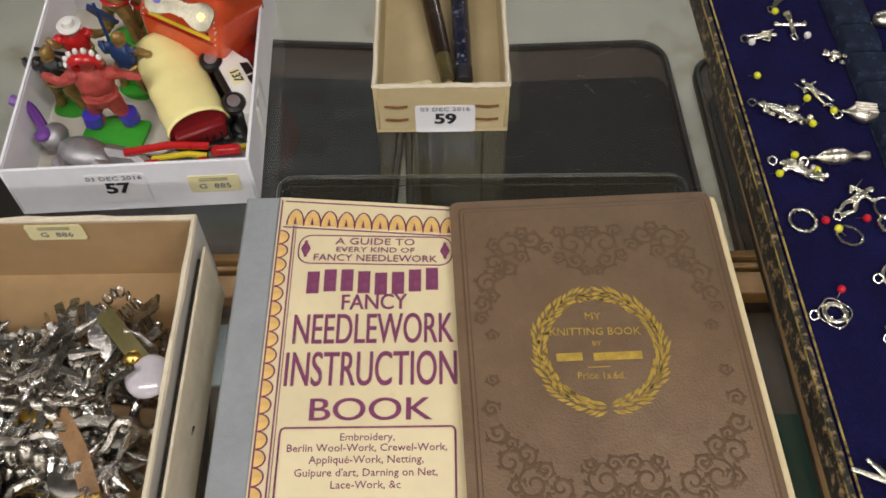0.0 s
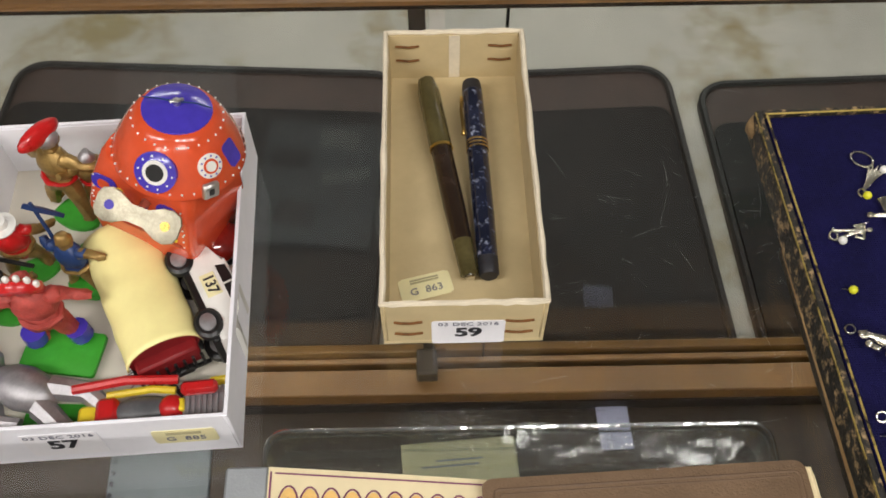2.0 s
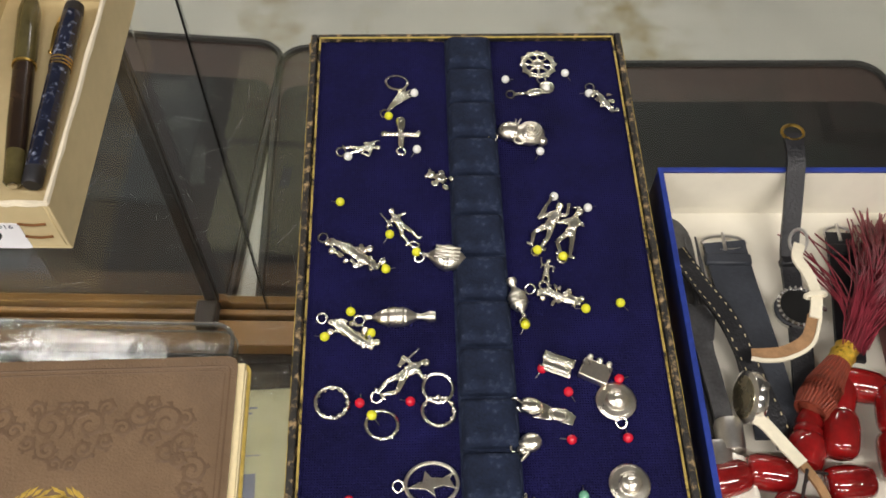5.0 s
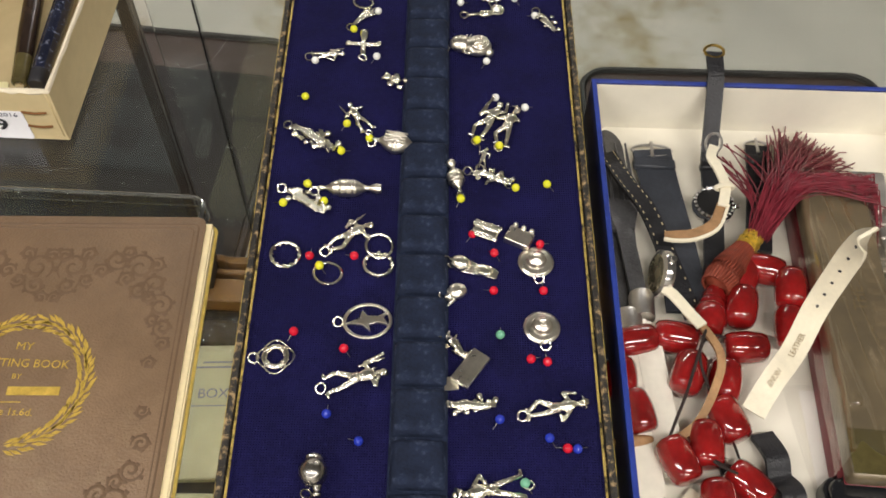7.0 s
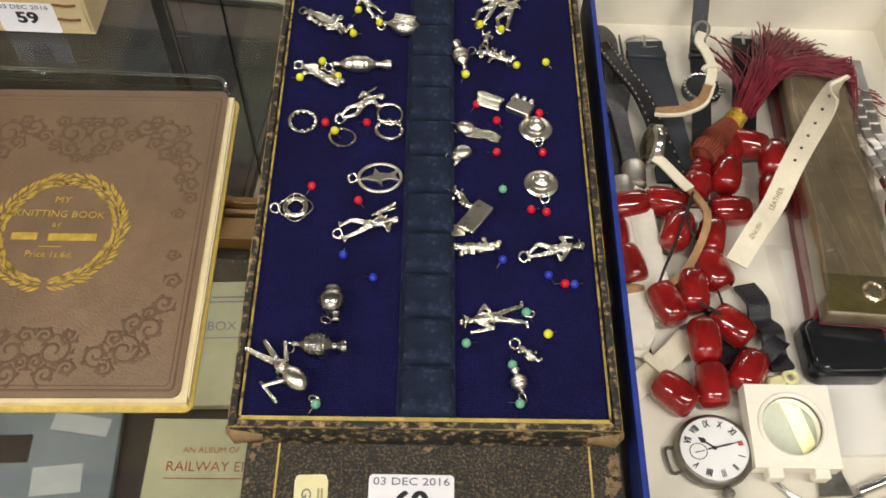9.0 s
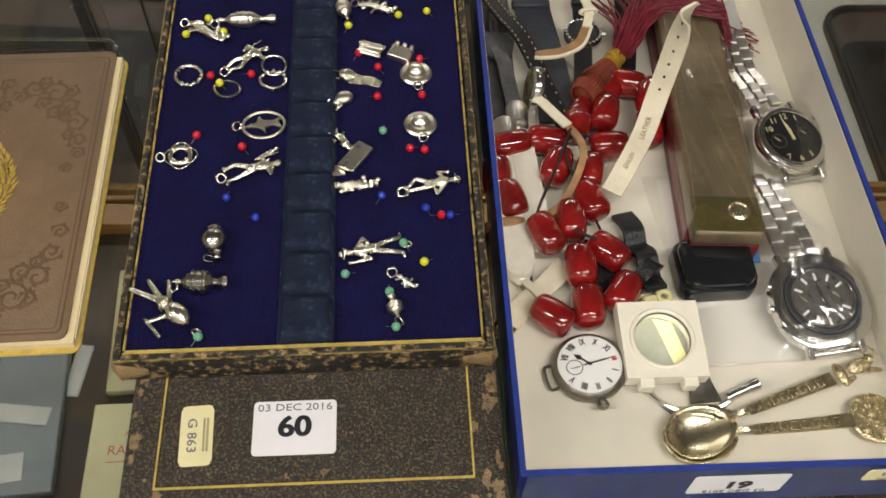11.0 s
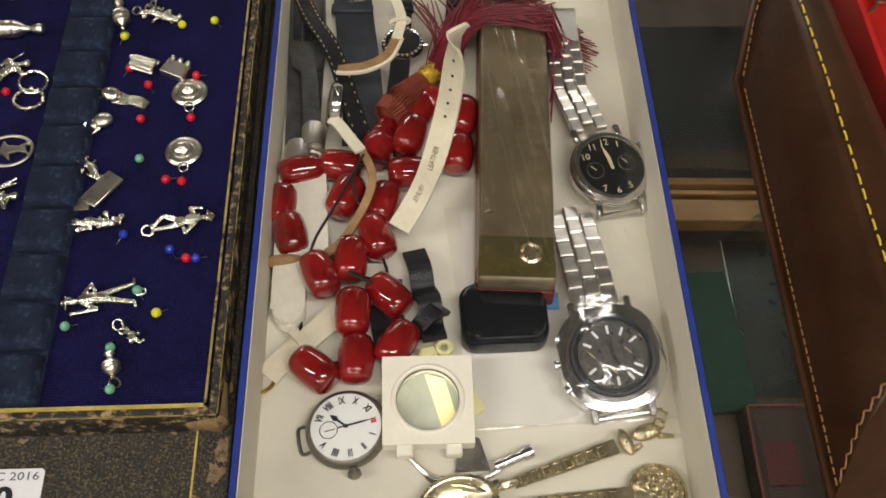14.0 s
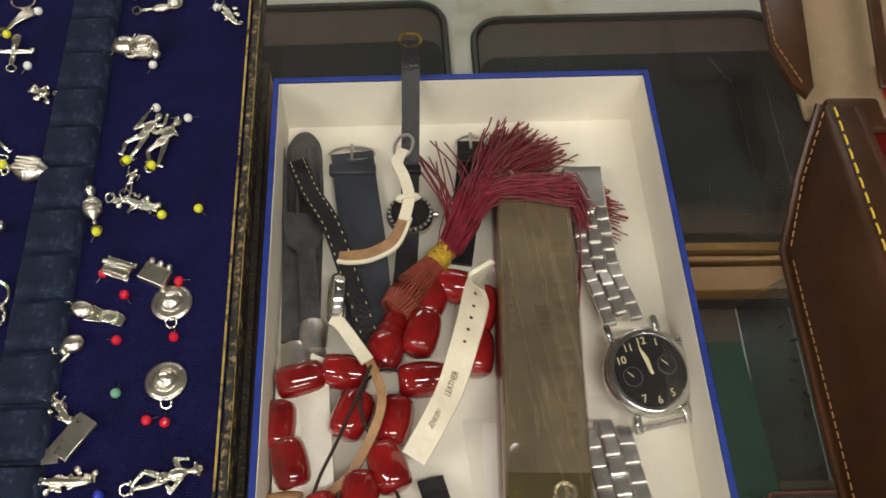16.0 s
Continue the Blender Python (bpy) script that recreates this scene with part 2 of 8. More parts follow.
def bm_tube(points, r, seg=8, closed=False, flat=1.0, cap=True):
    """A round (or flattened) rod along points; r is one radius or one for each point."""
    pts = [Vector(p) for p in points]
    n = len(pts)
    rs = r if hasattr(r, "__len__") else [r] * n
    bm = bmesh.new()
    rings = []
    up = Vector((0, 0, 1))
    for i, p in enumerate(pts):
        a = pts[(i - 1) % n] if closed or i > 0 else p
        b = pts[(i + 1) % n] if closed or i < n - 1 else p
        d = (b - a).normalized() if (b - a).length > 1e-9 else Vector((1, 0, 0))
        s = d.cross(up)
        s = s.normalized() if s.length > 1e-4 else Vector((1, 0, 0))
        u = s.cross(d).normalized()
        rings.append([bm.verts.new(p + s * (rs[i] * math.cos(2 * math.pi * k / seg)) + u * (rs[i] * flat * math.sin(2 * math.pi * k / seg))) for k in range(seg)])
    pairs = list(zip(rings, rings[1:])) + ([(rings[-1], rings[0])] if closed else [])
    for a, b in pairs:
        for k in range(seg):
            j = (k + 1) % seg
            bm.faces.new((a[k], a[j], b[j], b[k]))
    if cap and not closed:
        bm.faces.new(rings[0][::-1])
        bm.faces.new(rings[-1])
    return bm


def bm_torus(R, r, seg=28, sub=8, squash=1.0, ry=None):
    return bm_tube([(R * math.cos(2 * math.pi * i / seg), (ry or R) * math.sin(2 * math.pi * i / seg), 0) for i in range(seg)], r, sub, True, squash)


def bm_ball(r, at=(0, 0, 0), sx=1.0, sy=1.0, sz=1.0, u=12, v=8):
    bm = bmesh.new()
    bmesh.ops.create_uvsphere(bm, u_segments=u, v_segments=v, radius=r)
    for w in bm.verts:
        w.co = Vector((w.co.x * sx + at[0], w.co.y * sy + at[1], w.co.z * sz + at[2]))
    return bm


def bm_strip(points, width, thick, widths=None):
    """A flat band that follows points, lying on its width."""
    pts = [Vector(p) for p in points]
    bm = bmesh.new()
    rows = []
    n = len(pts)
    for i, p in enumerate(pts):
        d = (pts[min(i + 1, n - 1)] - pts[max(i - 1, 0)]).normalized()
        s = d.cross(Vector((0, 0, 1)))
        s = s.normalized() if s.length > 1e-4 else Vector((1, 0, 0))
        u = s.cross(d).normalized()
        w = (widths[i] if widths else width) / 2
        rows.append([bm.verts.new(p + s * a + u * b) for a, b in ((-w, -thick / 2), (w, -thick / 2), (w, thick / 2), (-w, thick / 2))])
    for a, b in zip(rows, rows[1:]):
        for k in range(4):
            bm.faces.new((a[k], a[(k + 1) % 4], b[(k + 1) % 4], b[k]))
    bm.faces.new(rows[0][::-1])
    bm.faces.new(rows[-1])
    return bm


def bm_poly(outline, z0, z1, bevel=0.0):
    """An upright prism over a flat outline."""
    bm = bmesh.new()
    lo = [bm.verts.new((x, y, z0)) for x, y in outline]
    hi = [bm.verts.new((x, y, z1)) for x, y in outline]
    n = len(lo)
    bm.faces.new(lo[::-1])
    bm.faces.new(hi)
    for i in range(n):
        bm.faces.new((lo[i], lo[(i + 1) % n], hi[(i + 1) % n], hi[i]))
    if bevel:
        top = [e for e in bm.edges if all(abs(v.co.z - z1) < 1e-7 for v in e.verts)]
        bmesh.ops.bevel(bm, geom=top, offset=bevel, segments=2, profile=0.5, affect="EDGES")
    return bm


def rounded(w, h, r, n=6):
    """The outline of a rectangle with round corners, about the origin."""
    out = []
    for cx, cy, a0 in ((w / 2 - r, h / 2 - r, 0), (-w / 2 + r, h / 2 - r, 90), (-w / 2 + r, -h / 2 + r, 180), (w / 2 - r, -h / 2 + r, 270)):
        out += [(cx + r * math.cos(radians(a0 + 90 * i / n)), cy + r * math.sin(radians(a0 + 90 * i / n))) for i in range(n + 1)]
    return out


def spline(points, n=8):
    """A smooth run of points through the given ones."""
    p = [Vector(q) for q in points]
    p = [p[0]] + p + [p[-1]]
    out = []
    for i in range(1, len(p) - 2):
        for k in range(n):
            t = k / n
            a, b, c, d = p[i - 1], p[i], p[i + 1], p[i + 2]
            out.append(0.5 * ((2 * b) + (c - a) * t + (2 * a - 5 * b + 4 * c - d) * t * t + (3 * b - a - 3 * c + d) * t ** 3))
    out.append(p[-2])
    return out


def mesh_of(name, bm, material, smooth=True, angle=40):
    me = bpy.data.meshes.new(name)
    bmesh.ops.recalc_face_normals(bm, faces=bm.faces)
    bm.to_mesh(me)
    bm.free()
    me.materials.append(material)
    if smooth:
        me.polygons.foreach_set("use_smooth", [True] * len(me.polygons))
        me.set_sharp_from_angle(angle=radians(angle))
    return me


def part(name, bm, material, parent=None, label="", m=None, smooth=True, angle=40):
    ob = new(name, mesh_of(name, bm, material, smooth, angle))
    if parent is not None:
        ob.parent = parent
    if m is not None:
        ob.matrix_basis = m
    if label:
        tagged(ob, label)
    return ob


def thing(name, label, category, m, group="", kind=""):
    ob = new(name)
    ob.empty_display_size = 0.02
    ob.matrix_basis = m
    return tagged(ob, label, category, group, kind)


def solid(name, bm, material, label, category="", m=None, group="", kind="", smooth=True, angle=40):
    return tagged(part(name, bm, material, None, "", m, smooth, angle), label, category, group, kind)


def lettering(text, size, material, parent, m, name="lettering", depth=0.0002, align="CENTER", stretch=1.0, label=""):
    cu = bpy.data.curves.new("letters", "FONT")
    cu.body, cu.size, cu.align_x, cu.align_y, cu.extrude, cu.resolution_u = text, size, align, "CENTER", depth, 2 if size < 0.009 else 6
    cu.offset = size * 0.022 if name == "number" else 0.0
    tmp = bpy.data.objects.new("letters", cu)
    me = bpy.data.meshes.new_from_object(tmp)
    bpy.data.objects.remove(tmp)
    me.materials.clear()
    me.materials.append(material)
    ob = new(name, me)
    ob.parent = parent
    ob.matrix_basis = m @ Matrix.Diagonal((stretch, 1, 1, 1))
    if label:
        tagged(ob, label)
    return ob


def bars(rows, material, parent, m, name="print_bar"):
    """Plain bars in place of writing: rows of (x, y, width, height)."""
    for x, y, w, h in rows:
        part(name, bm_box(w, h, 0.0003), material, parent, "", m @ pose(x, y, 0), smooth=False)


ZG = 0.950  # top of the counter's glass

# ---------------------------------------------------------------- structure
solid("floor", bm_box(9, 9, 0.1, at=(0, 1, -0.1)), CONCRETE, "stained grey-beige concrete floor", kind="structure", smooth=False)
solid("ceiling", bm_box(9, 9, 0.1, at=(0, 1, 2.95)), CEIL, "painted ceiling", kind="structure", smooth=False)
for nm, sx, sy, x, y in (("wall_north", 9, 0.1, 0, 5.55), ("wall_south", 9, 0.1, 0, -3.55), ("wall_east", 0.1, 9, 4.55, 1), ("wall_west", 0.1, 9, -4.55, 1)):
    solid(nm, bm_box(sx, sy, 2.95, at=(x, y, 0)), PLASTER, "plain plastered wall", kind="structure", smooth=False)
for tube in TUBES:
    t_ = thing("ceiling_light", "white fluorescent batten light on the ceiling", "ceiling light", pose(tube[0], tube[1], 2.95), "ceiling lights")
    part("housing", bm_box(1.5, 0.12, 0.05, 0.01, (0, 0, -0.05)), CARDWHITE, t_)
    part("tube", bm_move(bm_lathe([(0.013, -0.7), (0.013, 0.7)], 12), pose(0, 0, -0.07, 0, 90, 0)), FLUO, t_)

# glass-topped display counter
X0, X1, Y0, Y1 = -0.75, 1.25, -0.12, 0.60
counter = thing("display_counter", "oak-framed display counter with a scratched glass top", "display counter", pose(0, 0, 0))
CX, CW = (X0 + X1) / 2, X1 - X0
gl = part("glass_top", bm_box(CW, 0.5885 - Y0, 0.006, at=(CX, (0.5885 + Y0) / 2, ZG - 0.006)), GLASS, counter, "clear scratched plate glass", smooth=False)
gl.visible_shadow = False
part("top_rail", bm_box(CW, 0.015, 0.012, 0.0015, (CX, 0.5965, ZG - 0.008)), OAK, counter, "orange-brown oak rail")
part("back_ledge", bm_box(CW, 0.03, 0.010, 0.002, (CX, 0.6195, ZG - 0.010)), DARKWOOD, counter)
part("deck", bm_box(CW, 0.55 - Y0, 0.02, at=(CX, (0.55 + Y0) / 2, 0.39)), DECKWOOD, counter, "brown wooden deck", smooth=False)
part("plinth", bm_box(CW, 0.70, 0.37, at=(CX, 0.245, 0.0)), DARKWOOD, counter, smooth=False)
# dark colour here also carries the shade on the face below the tracks
part("track_base", bm_box(CW, 0.07, 0.06, at=(CX, 0.585, 0.37)), DARKWOOD, counter, smooth=False)
for y, w, h in ((0.566, 0.030, 0.022), (0.592, 0.007, 0.020), (0.6085, 0.010, 0.022)):
    part("door_track", bm_box(CW, w, h, 0.0015, (CX, y, 0.43)), OAK, counter, "orange-brown oak track")
for x, w in ((-0.028, 0.011), (1.02, 0.011), (-0.72, 0.03), (1.22, 0.03)):
    part("post", bm_box(w, 0.012, ZG - 0.0085 - 0.43, 0.001, (x, 0.603, 0.43)), DARKWOOD, counter)
part("post_foot", bm_box(0.022, 0.030, 0.020, 0.002, (-0.030, 0.580, 0.452)), DARKWOOD, counter)
for x, y, w in ((-0.36, 0.597, 0.68), (0.50, 0.603, 1.02), (0.03, 0.599, 0.002)):
    pane = part("sliding_pane", bm_box(w, 0.004, 0.5055, at=(x, y, 0.4355)), GLASS, counter, smooth=False)
    pane.visible_shadow = False
for x in (X0 + 0.01, X1 - 0.01):
    part("side_panel", bm_box(0.02, 0.70, ZG - 0.38, at=(x, 0.245, 0.37)), OAK, counter, smooth=False)
part("front_panel", bm_box(CW, 0.02, ZG - 0.37, at=(CX, Y0 + 0.01, 0.37)), OAK, counter, smooth=False)


# dark mats on the floor behind the counter
def floor_mat(x0, x1, y0, y1, turn, tilt=0.0):
    w, h = x1 - x0, y1 - y0
    t = thing("floor_mat", "dark brown rubber floor mat with rounded corners and raised rim", "mat", pose((x0 + x1) / 2, (y0 + y1) / 2, 0, 0, 0, turn), "floor mats")
    part("base", bm_poly(rounded(w, h, 0.06), 0, 0.012, 0.003), MATBROWN, t)
    o = rounded(w - 0.012, h - 0.012, 0.055)
    part("rim", bm_tube([(x, y, 0.015) for x, y in o], 0.007, 6, True), MATRIM, t)
    # darker panel set towards the near edge, leaving a brown band beyond it
    part("tread", bm_poly(rounded(w - 0.03, h - 0.12, 0.03), 0.012, 0.016, 0.002), MATRUB, t, m=pose(0, -0.045, 0))


floor_mat(-0.085, 0.455, 0.70, 1.43, 2.2)
floor_mat(0.495, 1.10, 0.70, 1.40, 1.5)
floor_mat(-0.86, -0.100, 0.70, 1.455, -3.5)
floor_mat(1.14, 1.75, 0.70, 1.42, 0.5)


# ---------------------------------------------------------------- open boxes
def open_box(t, w, d, h, wall, outside, inside, edge, floor_mat_):
    """Four walls and a floor as parts of t, about its origin."""
    part("base", bm_box(w - 0.0002, d - 0.0002, wall, at=(0, 0, 0)), outside, t, smooth=False)
    part("lining", bm_box(w - 2 * wall - 0.0004, d - 2 * wall - 0.0004, 0.0006, at=(0, 0, wall)), floor_mat_, t, smooth=False)
    for nm, sx, sy, x, y in (("side_wall", wall, d, -w / 2 + wall / 2, 0), ("side_wall", wall, d, w / 2 - wall / 2, 0),
                             ("end_wall", w - 2 * wall, wall, 0, -d / 2 + wall / 2), ("end_wall", w - 2 * wall, wall, 0, d / 2 - wall / 2)):
        wl = part(nm, bm_box(sx, sy, h - wall, wall * 0.25, (x, y, wall)), outside, t)
        ix, iy = (-1 if x > 0 else 1) if sx == wall else 0, (-1 if y > 0 else 1) if sy == wall else 0
        bx, by = (0.0004, sy - 2 * wall) if ix else (sx, 0.0004)
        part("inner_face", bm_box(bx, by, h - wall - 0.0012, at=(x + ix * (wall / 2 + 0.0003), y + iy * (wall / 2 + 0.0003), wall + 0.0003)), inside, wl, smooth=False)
        part("rim", bm_box(sx + 0.0003, sy + 0.0003, 0.0009, 0.0002, (x, y, h - 0.0002)), edge, wl, smooth=False)


pen_box = thing("pen_box", "open cream cardboard box with rusty staples, lying on the glass", "box", pose(-0.0062, 0.4425, ZG + 0.0005, 0, 0, 0.3))
open_box(pen_box, 0.0755, 0.171, 0.036, 0.0020, CREAM, CREAM, CREAMEDGE, CREAM)
toy_box = thing("toy_box", "shallow white cardboard box full of old toys", "box", pose(-0.1740, 0.3855, ZG + 0.0005, 0, 0, 3.0))
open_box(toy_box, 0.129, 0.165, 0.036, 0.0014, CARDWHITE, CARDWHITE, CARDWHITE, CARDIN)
silver_box = thing("jewellery_box", "worn cream cardboard box full of silvery jewellery", "box", pose(-0.214, 0.1415, ZG + 0.0005, 0, 0, 0.6))
open_box(silver_box, 0.186, 0.239, 0.048, 0.0022, GREYCARD, BUFF, CREAMEDGE, BUFF)
blue_box = thing("watch_box", "shallow blue box lid lined white, full of watches and beads", "box", pose(0.4055, 0.2215, ZG + 0.0005, 0, 0, 1.2))
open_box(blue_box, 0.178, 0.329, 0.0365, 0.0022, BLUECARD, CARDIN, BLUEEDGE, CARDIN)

# ---------------------------------------------------------------- charm tray on its lid
TRAY = pose(0.2290, 0.2860, ZG, 0, 0, 1.9)
lid = thing("case_lid", "worn black leatherette case lid with gilt lines", "case", pose(0.2355, 0.2240, ZG + 0.0005, 0, 0, 1.6))
part("panel", bm_box(0.153, 0.364, 0.0225, 0.0012, (0, 0, 0), 2), LEATHERETTE, lid)
tray = thing("charm_tray", "black leatherette display tray lined with navy cloth", "tray", TRAY @ pose(0, 0, 0.0235))
part("base", bm_box(0.1535, 0.360, 0.0150, 0.001, (0, 0, 0), 2), WORNEDGE, tray)
part("cloth", bm_box(0.1455, 0.352, 0.0020, 0.0006, (0, 0, 0.0148)), NAVYCLOTH, tray, "navy blue woven cloth")
for x, y, sx, sy in ((-0.0752, 0, 0.003, 0.360), (0.0752, 0, 0.003, 0.360), (0, -0.1785, 0.1474, 0.003), (0, 0.1785, 0.1474, 0.003)):
    part("rim", bm_box(sx, sy, 0.0035, 0.0006, (x, y, 0.015)), WORNEDGE, tray)

# ---------------------------------------------------------------- books and tub
tub = thing("plastic_tub", "shallow clear plastic box under the books", "plastic box", pose(0.0155, 0.222, ZG + 0.0005))
o1, o2 = rounded(0.212, 0.164, 0.008), rounded(0.209, 0.161, 0.007)
part("base", bm_poly(o1, 0, 0.0012), CLEARPLASTIC, tub)
bmw = bmesh.new()
ring = [[bmw.verts.new((x, y, z)) for x, y in o] for o, z in ((o1, 0.0012), (o1, 0.0245), (o2, 0.0245), (o2, 0.0012))]
for a, b in zip(ring, ring[1:]):
    for i in range(len(a)):
        bmw.faces.new((a[i], a[(i + 1) % len(a)], b[(i + 1) % len(a)], b[i]))
w_ = part("wall", bmw, CLEARPLASTIC, tub)
part("rim", bm_tube([(x, y, 0.0245) for x, y in o1], 0.0010, 8, True), CLEAREDGE, tub)
part("lower_rim", bm_tube([(x, y, 0.0160) for x, y in rounded(0.2135, 0.1655, 0.008)], 0.0005, 6, True), CLEAREDGE, tub)
part("clip", bm_box(0.012, 0.003, 0.005, 0.0008, (0.006, 0.0835, 0.018)), CLEAREDGE, tub)
for o in tub.children:
    o.visible_shadow = False

book1 = thing("paper_book", "cream paper-covered needlework book printed in purple, grey cloth spine", "book", pose(-0.031, 0.192, ZG + 0.0262, 0, 0, 0.4))
SLOPE = 0.085  # the paper cover is worn away towards its top right corner
part("page_block", bm_poly([(-0.057, -0.093), (0.042, -0.093), (0.042, 0.0838), (-0.057, 0.093)], 0.0006, 0.0036), PAGES, book1)
part("back_cover", bm_poly([(-0.059, -0.095), (0.042, -0.095), (0.042, 0.0855), (-0.059, 0.095)], -0.0002, 0.0006), PAPERCREAM, book1, smooth=False)
part("cover", bm_poly([(-0.0556, -0.095), (0.0424, -0.095), (0.0424, 0.0862), (0.020, 0.0885), (-0.010, 0.0912), (-0.0556, 0.095)], 0.0036, 0.0044), PAPERCREAM, book1, "cream paper cover with purple printing")
part("spine", bm_box(0.0175, 0.1905, 0.0050, 0.0010, (-0.0643, 0, -0.0004)), GREYCLOTH, book1, "grey cloth spine")
book2 = thing("brown_book", "brown blind-stamped cloth knitting book with gilt wreath", "book", pose(0.0675, 0.1965, ZG + 0.0308, 0, 0, 2.6))
part("page_block", bm_box(0.1300, 0.1660, 0.0040, 0.0003, (0.0018, -0.0014, 0.0005)), PAGES, book2)
part("back_cover", bm_poly(rounded(0.1325, 0.1700, 0.004), -0.0003, 0.0005), GILT, book2, "gilt-edged lower board", pose(0.0024, -0.0018, 0))
part("cover", bm_poly([(x - 0.0008, y + 0.0008) for x, y in rounded(0.1294, 0.1669, 0.004)], 0.0045, 0.0058, 0.0004), BOOKBROWN, book2)


# ---------------------------------------------------------------- gilt and band on the tray
for x, y, sx, sy in ((-0.0722, 0, 0.0009, 0.3540), (0.0722, 0, 0.0009, 0.3540), (0, -0.1766, 0.1453, 0.0016), (0, 0.1768, 0.1453, 0.0009)):
    part("gilt_line", bm_box(sx, sy, 0.0004, at=(x, y, 0.0184)), GILTWORN if sy > 0.1 else GILT, tray, smooth=False)
for x, y, sx, sy in ((-0.0766, 0, 0.0005, 0.3590), (0.0766, 0, 0.0005, 0.3590), (0, -0.1798, 0.1525, 0.0005)):
    part("gilt_line", bm_box(sx, sy, 0.0012, at=(x, y, 0.0168)), GILTWORN, tray, smooth=False)
part("clasp", bm_ball(0.0030, (0.0775, 0.012, 0.013), 0.6, 1, 1), BRASS, tray, "small brass clasp stud")
part("cushion_base", bm_box(0.0235, 0.352, 0.0012, 0.0004, (0, 0, 0.0168)), VELVET, tray)


def cushion_bm():
    """One padded slot of the ring band: a low pillow with a dip in its middle."""
    bm = bmesh.new()
    n, mm = 14, 14
    w, d = 0.0230, 0.0206
    g = [[bm.verts.new((w * (i / n - 0.5), d * (j / mm - 0.5), -0.0010 + 0.0062 * (max(0.0, (1 - abs(2 * i / n - 1) ** 9)) * max(0.0, (1 - abs(2 * j / mm - 1) ** 9))) ** 0.6
                       - 0.0011 * math.exp(-((2 * i / n - 1) / 0.55) ** 4 - ((2 * j / mm - 1) / 0.5) ** 4))) for j in range(mm + 1)] for i in range(n + 1)]
    for i in range(n):
        for j in range(mm):
            bm.faces.new((g[i][j], g[i + 1][j], g[i + 1][j + 1], g[i][j + 1]))
    return bm


cush = mesh_of("cushion", cushion_bm(), VELVET, True, 80)
for i in range(16):
    ob = new("cushion", cush)
    ob.parent = tray
    ob.matrix_basis = pose(0.0002, -0.1648 + i * 0.02197, 0.0180, 0, 0, random.uniform(-1.5, 1.5))
tagged(tray.children[-1], "dark blue velvet ring cushion")
# the old case is a little out of square: wider at its far end
for o in tray.children:
    if o.name.split(".")[0] in ("base", "cloth", "rim", "gilt_line"):
        for v in o.data.vertices:
            v.co.x *= 1.010 + 0.028 * (v.co.y + 0.18) / 0.36

# rubbed corners of the tray, bare to the tan board
WORNCORNER = mat("rubbed_corner_board", (0.25, 0.165, 0.075), 0.75, var=0.35, scale=220, bump=0.5, bscale=900, spot=(0.05, 0.035, 0.02), spot_amt=0.1, spot_scale=300)
for sx in (-1, 1):
    for sy, ln in ((-1, 0.016), (1, 0.008)):
        ex = 0.0768 * (1.010 if sy < 0 else 1.038)
        run = [(sx * (ex + 0.0001), sy * (0.1800 - ln), 0.008), (sx * (ex + 0.0002), sy * 0.1790, 0.008), (sx * (ex - 0.0010), sy * 0.1801, 0.008), (sx * (ex - ln * 0.8), sy * 0.1802, 0.008)]
        part("worn_corner", bm_tube(run, [0.0008, 0.0020, 0.0021, 0.0008], 8, flat=3.2), WORNCORNER, tray, "tan corner where the cover has rubbed off")

# lid: worn patches, gilt frame, lot label, tag
random.seed(31)
for k in range(64):
    q = k % 4
    if q == 0:
        x, y = random.uniform(-0.074, 0.074), -0.1805 + abs(random.gauss(0, 0.0025))
    elif q == 1:
        x, y = 0.0750 - abs(random.gauss(0, 0.0030)), random.uniform(-0.18, -0.08)
    elif q == 2:
        x, y = -0.0750 + abs(random.gauss(0, 0.0022)), random.uniform(-0.18, -0.06)
    else:
        x, y = random.choice((-1, 1)) * (0.074 - abs(random.gauss(0, 0.008))), -0.180 + abs(random.gauss(0, 0.010))
    if k > 54:
        x, y = random.uniform(-0.06, 0.07), random.uniform(-0.165, -0.115)
    R_ = random.uniform(0.0005, 0.0021) * (1.0 if k <= 54 else 0.7)
    st_, ori = random.uniform(1.0, 2.4), random.uniform(0, 3.1) if k > 54 or q == 3 else (0.0 if q == 0 else 1.57)
    o = []
    for i in range(22):
        a = i * 2 * math.pi / 22
        rr = R_ * (1 + 0.75 * noise.noise((math.cos(a) * 1.6 + k * 3.1, math.sin(a) * 1.6, k)) + random.uniform(-0.18, 0.18))
        px, py = rr * st_ * math.cos(a), rr * math.sin(a)
        o.append((x + px * math.cos(ori) - py * math.sin(ori), y + px * math.sin(ori) + py * math.cos(ori)))
    dx_ = min(0.0, 0.0752 - max(p[0] for p in o)) + max(0.0, -0.0752 - min(p[0] for p in o))
    dy_ = max(0.0, -0.1807 - min(p[1] for p in o))
    o = [(px + dx_, py + dy_) for px, py in o]
    part("worn_patch", bm_poly(o, 0.02240, 0.02254 + k * 0.000003), TANWEAR, lid)
for x, y, sx, sy in ((-0.063, -0.10, 0.0008, 0.13), (0.063, -0.10, 0.0008, 0.13), (0, -0.1655, 0.1266, 0.0010)):
    part("gilt_line", bm_box(sx, sy, 0.0003, at=(x, y, 0.0227)), GILT, lid, smooth=False)
